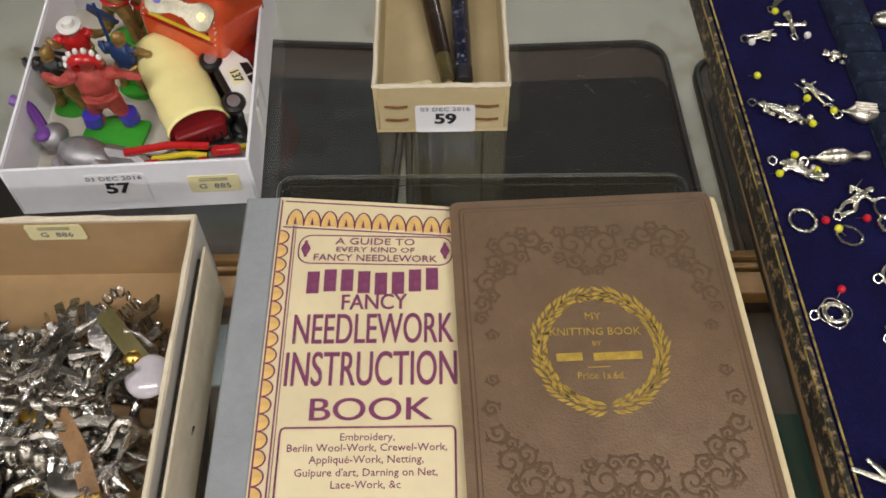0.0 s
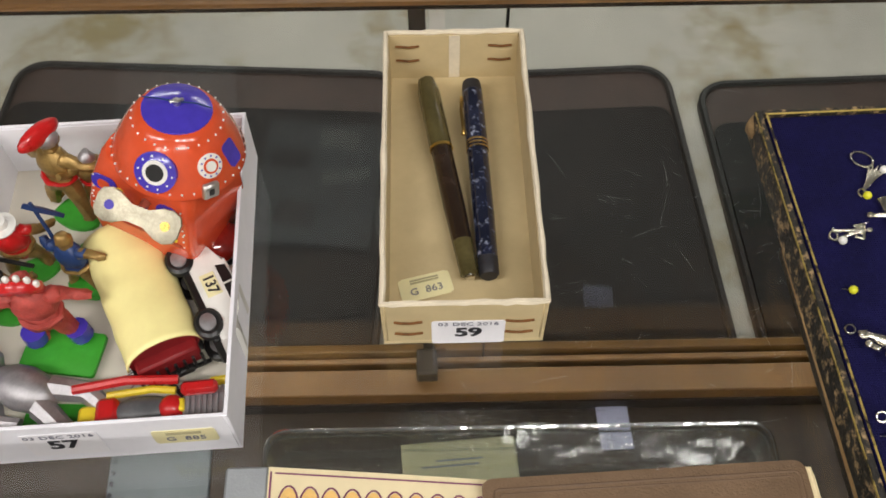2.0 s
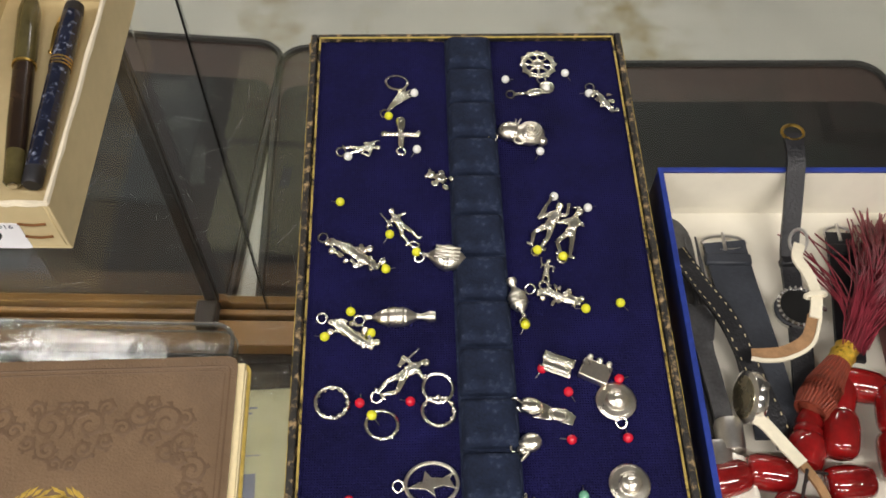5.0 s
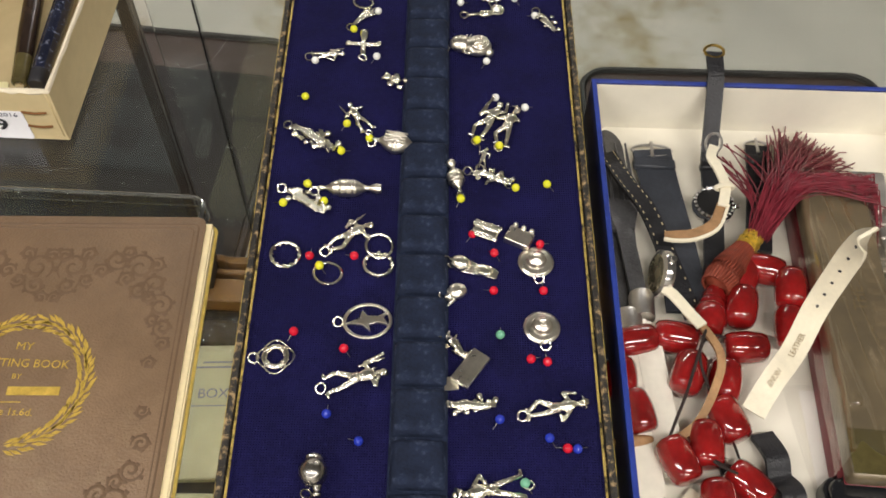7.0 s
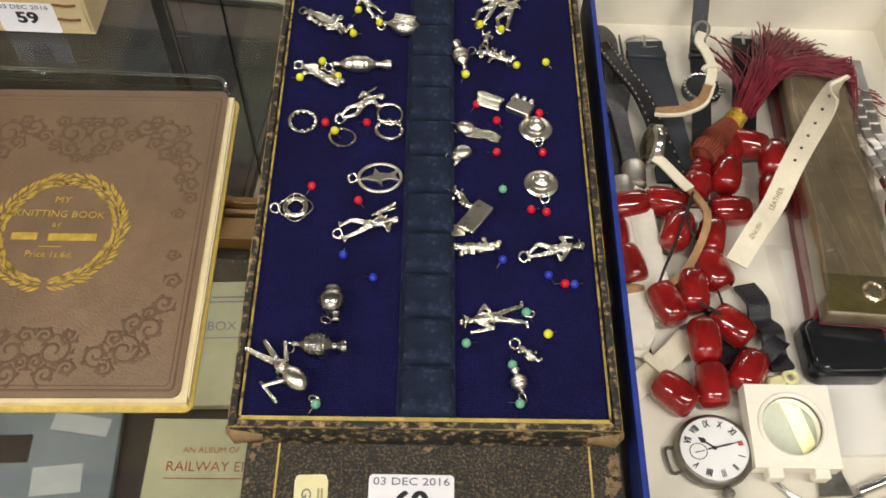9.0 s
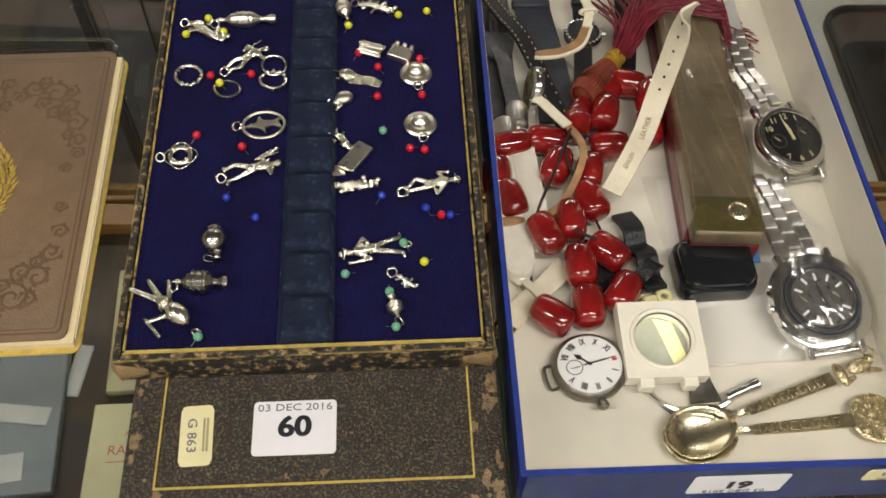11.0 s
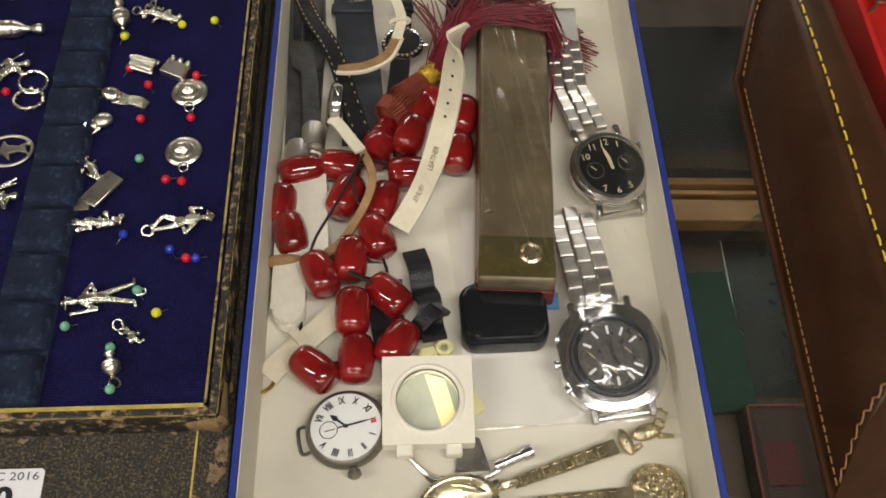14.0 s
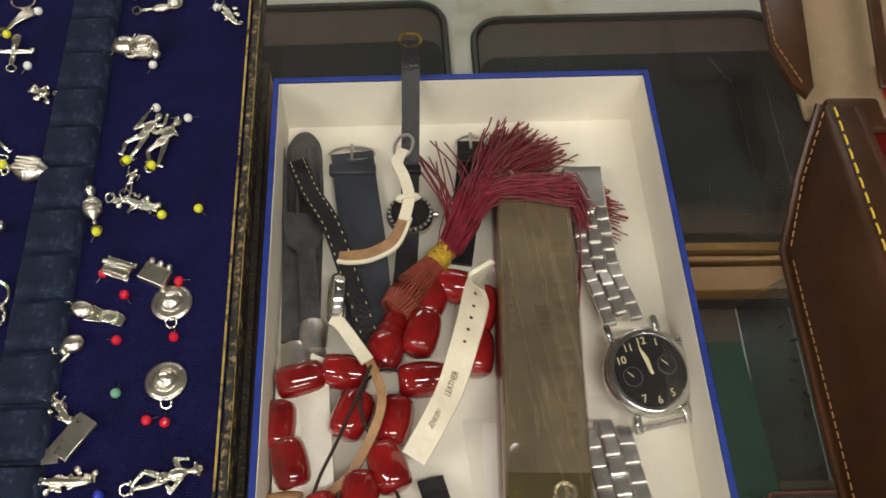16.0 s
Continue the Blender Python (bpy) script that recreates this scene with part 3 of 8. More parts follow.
for x, y, sx, sy in ((-0.0760, 0, 0.0012, 0.36), (0.0760, 0, 0.0012, 0.36), (0, -0.1815, 0.150, 0.0012)):
    part("worn_edge", bm_box(sx, sy, 0.0110, at=(x, y, 0.0060)), TANWOOD, lid, "bare tan edge where the cover has rubbed off", smooth=False)


def lot_label(parent, m, number, w=0.034, h=0.0235, group_=True):
    """White lot sticker with a stamped date and a bold number; lies in its x-y plane."""
    s = part("lot_sticker", bm_poly(rounded(w, h, 0.0018), 0, 0.0003), STICKER, parent, "white sticker with lot number " + number, m)
    lettering("03 DEC 2016", h * 0.19, GREYINK, s, pose(0, h * 0.37, 0.00045), "date", 0.0001, stretch=1.25)
    for dx in (-0.00022, 0, 0.00022):
        lettering(number, h * 0.52, INK, s, pose(dx, 0.0, 0.00050 + dx * 0.05), "number", 0.0001, stretch=1.12)
    return s


TAGINK = mat("faded_ink", (0.42, 0.38, 0.22), 0.6, var=0.2)


def price_tag(parent, m, text, w=0.026, h=0.013):
    s = part("price_tag", bm_poly([(x, y * (1 + 0.04 * math.cos(x * 3000))) for x, y in rounded(w, h, 0.0022, 4)], 0, 0.0003), YELSTICKER, parent, "pale yellow paper tag", m)
    lettering(text, h * 0.42, GREYINK, s, pose(0, -h * 0.15, 0.00045), "print", 0.0001, stretch=1.1)
    bars([(0, h * 0.34, w * 0.55, h * 0.06), (0, h * 0.23, w * 0.55, h * 0.06)], TAGINK, s, pose(0, 0, 0.0004))
    return s


lot_label(lid, pose(-0.0090, -0.1418, 0.02255), "60")
price_tag(lid, pose(-0.0485, -0.1437, 0.02255, 0, 0, -88), "G 863")
lot_label(pen_box, pose(0.0020, -0.0857, 0.0112, 90, 0, 0), "59", 0.034, 0.0215)
price_tag(pen_box, pose(-0.0175, -0.0560, 0.0030, 0, 0, 14), "G  863")
lot_label(toy_box, pose(-0.0075, -0.0827, 0.0187, 90, 0, 0), "57", 0.032, 0.0225)
price_tag(toy_box, pose(0.0435, -0.0827, 0.0190, 90, 0, 0), "G  885", 0.027, 0.0135)
price_tag(silver_box, pose(0.0235, 0.1163, 0.0410, 90, 0, 0), "G  886", 0.028, 0.0125)
lot_label(blue_box, pose(0.0006, -0.1643, 0.0195, 90, 180, 0), "61", 0.039, 0.0200)
BOXPRINT = mat("pale_print", (0.24, 0.30, 0.52), 0.5, var=0.1)
lettering("ERS", 0.0190, BOXPRINT, blue_box, pose(-0.0410, -0.1643, 0.0200, 90, 180, 0), "box_lettering", 0.0001, stretch=1.05)
lettering("SPR", 0.0190, BOXPRINT, blue_box, pose(0.0380, -0.1643, 0.0200, 90, 180, 0), "box_lettering", 0.0001, stretch=1.05)
price_tag(blue_box, pose(0.0640, -0.1645, 0.0250, 90, 180, 0), "G  863", 0.027, 0.0115)

# rusty stitches in the pen box
RUST = mat("rusty_wire", (0.20, 0.085, 0.025), 0.7, metal=0.3, var=0.4, scale=300, bump=0.4)
for x in (-0.0255, 0.0255):
    for z in (0.0110, 0.0215):
        part("staple", bm_tube([(x - 0.0065, 0, 0), (x - 0.003, -0.0007, 0.0003), (x + 0.001, -0.0006, -0.0002), (x + 0.0065, 0, 0)], 0.0007, 6), RUST, pen_box, "rusty wire staple", pose(0, -0.0858, z))
        part("staple", bm_tube([(x - 0.0065, 0, 0), (x - 0.003, -0.0006, 0.0003), (x + 0.001, -0.0007, -0.0002), (x + 0.0065, 0, 0)], 0.0007, 6), RUST, pen_box, "rusty wire staple", pose(0, 0.0828, z + 0.006))
part("seam_strip", bm_box(0.006, 0.0003, 0.032, at=(0.0005, 0.0829, 0.003)), CREAMEDGE, pen_box, smooth=False)

# ---------------------------------------------------------------- pens
OLIVE = mat("olive_resin", (0.075, 0.062, 0.022), 0.22, var=0.3, scale=70, coat=0.5)
DARKBROWN = mat("dark_brown_resin", (0.022, 0.012, 0.007), 0.25, var=0.4, scale=90, coat=0.4)
MARBLE = mat("marbled_blue_resin", (0.010, 0.013, 0.030), 0.18, var=0.5, scale=120, coat=0.7, spot=(0.30, 0.33, 0.42), spot_amt=0.25, spot_scale=230)
GOLDTRIM = mat("gold_trim", (0.75, 0.5, 0.15), 0.25, metal=1.0, var=0.1)


def rod(profile):
    """A turned rod that lies along y and rests on its widest part."""
    return bm_move(bm_lathe(profile, 20), pose(0, 0, 0, -90, 0, 0))


def fountain_pen(a, b, r, kind):
    a, b = Vector(a), Vector(b)
    d = b - a
    n = d.length
    turn = math.degrees(math.atan2(-d.x, d.y))
    tilt = math.degrees(math.asin(d.z / n))
    t = thing("fountain_pen", "olive and dark brown fountain pen" if kind == 0 else "blue marbled fountain pen with gold bands", "pen",
              pose(a.x, a.y, a.z + r, tilt, 0, turn), "pens in the box")
    if kind == 0:
        part("end_cap", rod([(r * 0.55, 0), (r * 0.8, 0.0015), (r * 0.88, 0.020)]), OLIVE, t, "olive end")
        part("tip", rod([(r * 0.3, -0.0012), (r * 0.42, -0.0006), (r * 0.42, 0)]), STEEL, t)
        part("barrel", rod([(r * 0.88, 0.020), (r * 0.97, 0.040), (r * 0.97, 0.078)]), DARKBROWN, t, "dark brown barrel")
        part("cap", rod([(r * 1.04, 0.078), (r * 1.06, 0.084), (r * 1.06, 0.118), (r * 0.8, n - 0.001), (r * 0.5, n)]), OLIVE, t, "olive cap")
        part("band", rod([(r * 1.09, 0.078), (r * 1.09, 0.0795)]), BRASS, t)
    else:
        part("end_cap", rod([(r * 0.75, 0), (r * 0.9, 0.001), (r * 0.92, 0.010)]), INK, t)
        part("barrel", rod([(r * 0.92, 0.010), (r, 0.035), (r, 0.076)]), MARBLE, t)
        for y in (0.0762, 0.0785, 0.0808):
            part("band", rod([(r * 1.08, y), (r * 1.08, y + 0.0011)]), GOLDTRIM, t, "gold band")
        part("cap", rod([(r * 1.05, 0.0761), (r * 1.06, 0.085), (r * 1.03, n - 0.008)]), MARBLE, t)
        part("cap_top", rod([(r * 1.03, n - 0.008), (r * 0.9, n - 0.0006), (r * 0.7, n)]), INK, t)
        part("clip", bm_join(bm_strip([(-r * 1.05, n - 0.010, 0.0006), (-r * 1.25, n - 0.02, 0.001), (-r * 1.15, 0.088, 0.001)], 0.0018, 0.0006), bm_ball(0.0014, (-r * 1.18, 0.088, 0.001))), GOLDTRIM, t, "gold clip")
    return t


fountain_pen((-0.0018, 0.3880, 0.9538), (-0.0222, 0.5140, 0.9575), 0.0058, 0)
fountain_pen((0.0076, 0.3880, 0.9538), (0.0030, 0.5120, 0.9570), 0.0056, 1)

# ---------------------------------------------------------------- paper book printing
P1 = 0.00455  # height of the printing on the cover
for x, y, sx, sy in ((-0.0545, 0.0, 0.0007, 0.186), (-0.0475, -0.008, 0.0007, 0.17), (-0.0462, -0.008, 0.0003, 0.17)):
    part("border_rule", bm_box(sx, sy, 0.0002, at=(x, y, P1)), PURPLE, book1, smooth=False)
for y in (0.0925, 0.0765):
    part("border_rule", bm_box(0.094, 0.0006, 0.0002), PURPLE, book1, "", pose(-0.006, y - SLOPE * 0.0496, P1, 0, 0, -math.degrees(math.atan(SLOPE))), smooth=False)
for i in range(11):
    x = -0.047 + i * 0.0085
    yt = 0.0782 - SLOPE * (x + 0.0556)
    o = [(0.0038 * math.cos(radians(a)), 0.0085 * math.sin(radians(a))) for a in range(0, 181, 20)]
    part("border_ornament", bm_poly(o, 0, 0.0002), ORANGEINK, book1, m=pose(x, yt, P1))
    part("border_ornament", bm_tube([(px * 1.12, py * 1.1, 0) for px, py in o], 0.00035, 4), PURPLE, book1, m=pose(x, yt, P1 + 0.0001))
    part("border_ornament", bm_poly([(-0.0008, 0), (0.0008, 0), (0, 0.0045)], 0, 0.0002), PURPLE, book1, m=pose(x, yt + 0.0003, P1 + 0.0002))
for i in range(20):
    y = 0.070 - i * 0.0082
    o = [(0.0042 * math.sin(radians(a)) , 0.0037 * math.cos(radians(a))) for a in range(0, 181, 20)]
    part("border_ornament", bm_poly(o, 0, 0.0002), ORANGEINK, book1, m=pose(-0.0540, y, P1))
    part("border_ornament", bm_tube([(px * 1.1, py * 1.1, 0) for px, py in o], 0.00035, 4), PURPLE, book1, m=pose(-0.0540, y, P1 + 0.0001))
part("cartouche", bm_tube([(x, y, 0) for x, y in rounded(0.075, 0.0165, 0.006, 4)], 0.00035, 4, True), PURPLE, book1, m=pose(-0.0065, 0.0615, P1, 0, 0, -2))
for sx in (-0.0405, 0.0275):
    part("cartouche_leaf", bm_poly([(0.0017 * math.cos(radians(a)) * (1 + 0.35 * math.cos(radians(4 * a))), 0.005 * math.sin(radians(a))) for a in range(0, 360, 20)], 0, 0.0002), PURPLE, book1, m=pose(sx, 0.0615 - 0.035 * sx, P1))
for s, sz, y, st in (("A GUIDE TO", 0.0056, 0.0662, 1.25), ("EVERY KIND OF", 0.0042, 0.0614, 1.3), ("FANCY NEEDLEWORK", 0.0055, 0.0565, 1.08)):
    lettering(s, sz, PURPLE, book1, pose(-0.0065, y, P1 + 0.0002, 0, 0, -2), "print", 0.0001, stretch=st)
bars([(-0.0355 + i * 0.0081, 0.0432 + 0.0012 * math.sin(i * 1.1), 0.0058, 0.0122) for i in range(8)], PURPLE, book1, pose(0, 0, P1))
for s, sz, y, wd in (("FANCY", 0.0118, 0.0315, 0.88), ("NEEDLEWORK", 0.0225, 0.0168, 0.535), ("INSTRUCTION", 0.0245, -0.0038, 0.525), ("BOOK", 0.0152, -0.0232, 1.35)):
    for k in (-0.00015, 0.00015):
        lettering(s, sz, PURPLE, book1, pose(-0.0062 + k, y, P1 + 0.0002 + k * 0.1), "title", 0.0001, stretch=wd * 0.93)
part("panel_rule", bm_tube([(x, y, 0) for x, y in rounded(0.0755, 0.062, 0.002, 2)], 0.00045, 4, True), PURPLE, book1, m=pose(-0.0065, -0.0620, P1))
part("text_panel", bm_box(0.073, 0.0595, 0.00012, at=(-0.0065, -0.0620, P1 - 0.00002)), mat("paler_paper", (0.84, 0.73, 0.46), 0.7, var=0.05, scale=30), book1, smooth=False)
for s, y in (("Embroidery,", -0.0357), ("Berlin Wool-Work, Crewel-Work,", -0.0405), ("Appliqué-Work, Netting,", -0.0458), ("Guipure d'art, Darning on Net,", -0.0515), ("Lace-Work, &c", -0.0568)):
    lettering(s, 0.0048, PURPLE, book1, pose(-0.0065, y, P1 + 0.0002), "print", 0.0001)

# ---------------------------------------------------------------- brown book stamping
P2 = 0.0059


def scroll(cx, cy, size, turn, flip=1):
    """A blind-stamped acanthus scroll: a spiral with small leaves."""
    bms = []
    pts = [(size * (0.15 + 0.85 * k / 22) * math.cos(k * 0.42) * flip, size * (0.15 + 0.85 * k / 22) * math.sin(k * 0.42), 0) for k in range(23)]
    bms.append(bm_tube(pts, [0.0004 + 0.0005 * math.sin(math.pi * k / 22) for k in range(23)], 5, flat=0.35))
    for k in range(8, 23, 3):
        x, y, _ = pts[k]
        a = k * 0.42
        bms.append(bm_tube([(x, y, 0), (x + flip * size * 0.22 * math.cos(a + 0.5), y + size * 0.22 * math.sin(a + 0.5), 0), (x + flip * size * 0.42 * math.cos(a + 1.0), y + size * 0.42 * math.sin(a + 1.0), 0)],
                           [0.0007, 0.0012, 0.0002], 5, flat=0.3))
    part("stamped_scroll", bm_join(*bms), BOOKDARK, book2, "", pose(cx, cy, P2 - 0.0001, 0, 0, turn))


for sx in (-1, 1):
    for cx, cy, sz, tn in ((38, 56, 8, 30), (27, 60, 6, 200), (46, 47, 6, 120), (50, 36, 6, -40), (53, 25, 4.5, 90), (39, 44, 5, 250), (54, 17, 3.5, 0),
                           (38, -62, 8, -30), (27, -64, 6, 160), (47, -52, 6.5, 60), (51, -39, 5, 200), (53, -28, 4, 20), (40, -49, 5, 110),
                           (8, 56, 7.5, 60), (7, 46, 4.5, 200), (9, -62, 8, -60), (8, -73, 5, 120), (16, -70, 4, 20),
                           (33, 50, 4, 80), (21, 54, 4, 10), (45, 57, 4, 300), (32, 64, 4, 150), (44, 40, 3.5, 10), (48, 29, 3.5, 200), (3, 62, 4, 0), (14, 63, 4, 90), (3, 40, 3, 40), (15, 49, 3.5, 160),
                           (33, -56, 4, 80), (45, -63, 4, 10), (31, -70, 4, 300), (46, -44, 3.5, 100), (4, -55, 4, 10), (14, -55, 4, 200), (3, -67, 4, 100), (50, 8, 3, 40), (51, -14, 3, 220)):
        scroll(sx * cx / 1000, cy / 1000, sz / 1000, tn if sx > 0 else -tn, sx)
for inset, r in ((0.0045, 0.0005), (0.0065, 0.0003)):
    part("stamped_rule", bm_tube([(x, y, 0) for x, y in rounded(0.131 - 2 * inset, 0.1685 - 2 * inset, 0.002, 2)], r, 4, True, 0.5), BOOKDARK, book2, m=pose(0, 0, P2 - 0.0001))
GOLDBLOCK = mat("gold_blocking", (0.56, 0.38, 0.07), 0.40, metal=0.2, var=0.3, scale=250, bump=0.2)
leaf_bms = []
random.seed(4)
for k in range(64):
    a = radians(-82 + 344 * k / 63) + math.pi
    sgn = 1 if math.cos(a) > 0 else -1
    for off in (-1, 0, 1):
        R = 0.0285 + off * 0.0014 + random.uniform(-0.0006, 0.0006)
        x, y = R * math.cos(a), R * 1.05 * math.sin(a)
        heading = a + sgn * (math.pi / 2) + off * sgn * -0.45
        ln = random.uniform(0.0042, 0.0072)
        ux, uy = math.cos(heading), math.sin(heading)
        leaf_bms.append(bm_poly([(x, y), (x + ux * ln * 0.5 - uy * 0.0010, y + uy * ln * 0.5 + ux * 0.0008), (x + ux * ln, y + uy * ln), (x + ux * ln * 0.5 + uy * 0.0008, y + uy * ln * 0.5 - ux * 0.0008)], 0, 0.0002 + 0.00004 * off))
tagged(part("gilt_wreath", bm_join(*leaf_bms), GOLDBLOCK, book2, "gilt blocked leaf wreath", pose(-0.0022, -0.0012, P2) @ Matrix.Diagonal((0.95, 0.95, 1, 1))), kind="stuff")
for s, sz, y, st in (("MY", 0.0050, 0.0155, 1.1), ("KNITTING BOOK", 0.0054, 0.0075, 0.98), ("BY", 0.0032, 0.0014, 1.1), ("Price 1s.6d.", 0.0046, -0.0145, 1.0)):
    lettering(s, sz, GOLDBLOCK, book2, pose(-0.0035, y, P2 + 0.0001, 0, 0, -2), "gilt_title", 0.0001, stretch=st)
bars([(-0.0165, -0.0047, 0.0115, 0.0038), (0.0050, -0.0052, 0.0215, 0.0038), (-0.004, -0.0102, 0.010, 0.0004)], GOLDBLOCK, book2, pose(0, 0, P2))
part("page_edge_gilt", bm_box(0.0005, 0.160, 0.0030, at=(0.0671, -0.0014, 0.0009)), PAPERCREAM, book2, smooth=False)

GREYSILVER = mat("dull_grey_silver", (0.42, 0.40, 0.36), 0.26, metal=1.0, var=0.25, scale=120, bump=0.15, bscale=500)

# ---------------------------------------------------------------- charms pinned on the cloth
CZ = 0.0235 + 0.0169  # cloth surface over the glass


def limb(a, b, r0, r1, seg=7):
    m_ = [(a[i] + b[i]) / 2 for i in range(3)]
    return bm_tube([a, m_, b], [r0, (r0 + r1) / 2 * 1.12, r1], seg)


moulded = []


def charm(kind, a, b, label, seed=0, w=None):
    """A small silver charm from a to b, in millimetres on the tray's cloth."""
    rnd = random.Random(seed + int(a[0] * 7 + b[1] * 13))
    ax, ay, bx, by = a[0] / 1000, a[1] / 1000, b[0] / 1000, b[1] / 1000
    L = math.hypot(bx - ax, by - ay)
    t = thing("silver_charm", label, "charm", TRAY @ pose((ax + bx) / 2, (ay + by) / 2, CZ + 0.0002, 0, 0, math.degrees(math.atan2(by - ay, bx - ax))), "silver charms")
    h = L / 2
    parts = []
    if kind == "figure":
        r = L * 0.066
        parts = [bm_ball(r * 1.15, (h * 0.80, rnd.uniform(-1, 1) * r, r * 1.2), 1, 0.95, 1),
                 bm_ball(r * 1.3, (h * 0.30, 0, r * 1.5), 1.8, 1.25, 0.95), bm_ball(r * 1.25, (-h * 0.08, 0, r * 1.4), 1.3, 1.2, 0.95)]
        for sg in (-1, 1):
            k = rnd.uniform(0.6, 1.9) * sg
            knee = (-h * rnd.uniform(0.48, 0.62), sg * r * rnd.uniform(0.7, 2.6), r * rnd.uniform(1.1, 1.9))
            elbow = (h * rnd.uniform(0.0, 0.6), sg * r * rnd.uniform(2.6, 4.0), r * 1.4)
            foot = (-h * 0.96, sg * r * rnd.uniform(0.2, 2.6), r * 0.9)
            wrist = (h * rnd.uniform(-0.1, 1.0), k * r * 2.2, r * 1.8)
            parts.append(limb((-h * 0.12, sg * r * 0.6, r * 1.3), knee, r * 0.85, r * 0.62))
            parts.append(limb(knee, foot, r * 0.66, r * 0.42))
            parts.append(bm_ball(r * 0.62, (foot[0], foot[1] + sg * r * 0.5, foot[2]), 0.8, 1.7, 0.8, 8, 6))
            parts.append(limb((h * 0.42, sg * r * 0.9, r * 1.6), elbow, r * 0.62, r * 0.46))
            parts.append(limb(elbow, wrist, r * 0.48, r * 0.36))
            parts.append(bm_ball(r * 0.55, wrist, 1, 1, 1, 8, 6))
        parts.append(limb((h * 0.45, 0, r * 1.4), (h * 0.8, 0, r * 1.2), r * 0.7, r * 0.6))
        for q in range(7):
            parts.append(bm_ball(r * rnd.uniform(0.28, 0.5), (h * rnd.uniform(-0.15, 0.55), r * rnd.uniform(-1.2, 1.2), r * 2.3), 1.5, 0.7, 0.7, 8, 6))
        parts.append(bm_move(bm_torus(r * 1.25, r * 0.28, 14, 6), pose(h * 0.02, 0, r * 1.4, 0, 90, 0)))
        parts.append(bm_move(bm_lathe([(r * 1.9, 0), (r * 1.8, r * 0.3), (r * 0.9, r * 0.5), (r * 0.5, r * 1.1)], 10), pose(h * 0.88, 0, r * 1.2, 0, 70, 0)) if rnd.random() < 0.5 else limb((h * 0.1, r * 2.5, r * 1.6), (h * 0.95, r * 3.2, r * 1.4), r * 0.3, r * 0.22))
    elif kind == "cluster":
        parts = [bm_tube([(-h * 0.85, 0, L * 0.08), (-h * 0.3, L * 0.02, L * 0.10), (h * 0.3, -L * 0.02, L * 0.10), (h * 0.85, 0, L * 0.08)], [L * 0.04, L * 0.085, L * 0.095, L * 0.045], 10)]
        for q in range(18):
            x = rnd.uniform(-0.8, 0.8)
            y, z, a = L * rnd.uniform(-0.17, 0.17) * (1 - 0.5 * abs(x)), L * rnd.uniform(0.06, 0.17), rnd.uniform(0, 6.28)
            ln = L * rnd.uniform(0.07, 0.17)
            parts.append(limb((h * x, y, z), (h * x + ln * math.cos(a), y + ln * math.sin(a) * 0.8, z + L * rnd.uniform(-0.03, 0.03)), L * rnd.uniform(0.028, 0.05), L * rnd.uniform(0.018, 0.035)))
        for x, y in ((0.85, 0.10), (-0.55, -0.15), (0.30, 0.17)):
            parts.append(bm_ball(L * 0.062, (h * x, L * y, L * 0.12), 1, 1, 1, 10, 8))
    elif kind == "pipes":
        parts = [bm_ball(L * 0.14, (-h * 0.52, 0, L * 0.13), 1.35, 0.9, 0.9, 18, 12), bm_ball(L * 0.085, (-h * 0.05, 0, L * 0.12), 1.3, 1, 0.9), bm_move(bm_torus(L * 0.09, L * 0.02, 16, 6), pose(-h * 0.10, 0, L * 0.12, 0, 90, 0)),
                 limb((0, 0, L * 0.10), (h * 0.95, L * 0.12, L * 0.06), L * 0.045, L * 0.03), limb((0, 0, L * 0.10), (h * 0.78, -L * 0.10, L * 0.06), L * 0.045, L * 0.03), limb((-h * 0.15, -L * 0.05, L * 0.12), (h * 0.40, -L * 0.25, L * 0.08), L * 0.035, L * 0.025),
                 limb((-h * 0.35, L * 0.08, L * 0.10), (-h * 0.05, L * 0.30, L * 0.06), L * 0.03, L * 0.025), limb((-h * 0.60, L * 0.32, L * 0.05), (h * 0.05, L * 0.28, L * 0.06), L * 0.026, L * 0.02)]
    elif kind == "fins":
        parts = [bm_tube(spline([(-h, 0, 0.0012), (-h * 0.2, y * 0.25, 0.0022), (h * (1 - 0.25 * abs(y) / (0.2 * L)), y, 0.0012)], 4), [L * f for f in (0.03, 0.04, 0.05, 0.055, 0.055, 0.05, 0.04, 0.03, 0.012)], 7, flat=0.55) for y in (-0.20 * L, -0.10 * L, 0, 0.10 * L, 0.20 * L)]
    elif kind == "cross":
        r = L * 0.09
        parts = [bm_move(bm_lathe([(r * 0.7, -h), (r, -h * 0.7), (r * 0.8, 0), (r * 1.4, h * 0.55), (r * 1.5, h * 0.95), (r, h)], 12), pose(0, 0, r * 1.2, 0, 90, 0)), limb((-h * 0.1, -h * 0.95, r), (0, h * 0.95, r), r * 0.8, r * 0.65),
                 bm_ball(r * 1.1, (0, h * 0.9, r)), bm_ball(r, (0, -h * 0.9, r)), bm_ball(r * 0.9, (h * 0.1, 0, r * 2))]
    elif kind == "bear":
        r = L * 0.17
        parts = [bm_ball(r * 1.2, (0, 0, r * 1.2), 1.1, 1, 0.9), bm_ball(r, (-h * 0.72, 0, r), 1, 1, 0.9)]
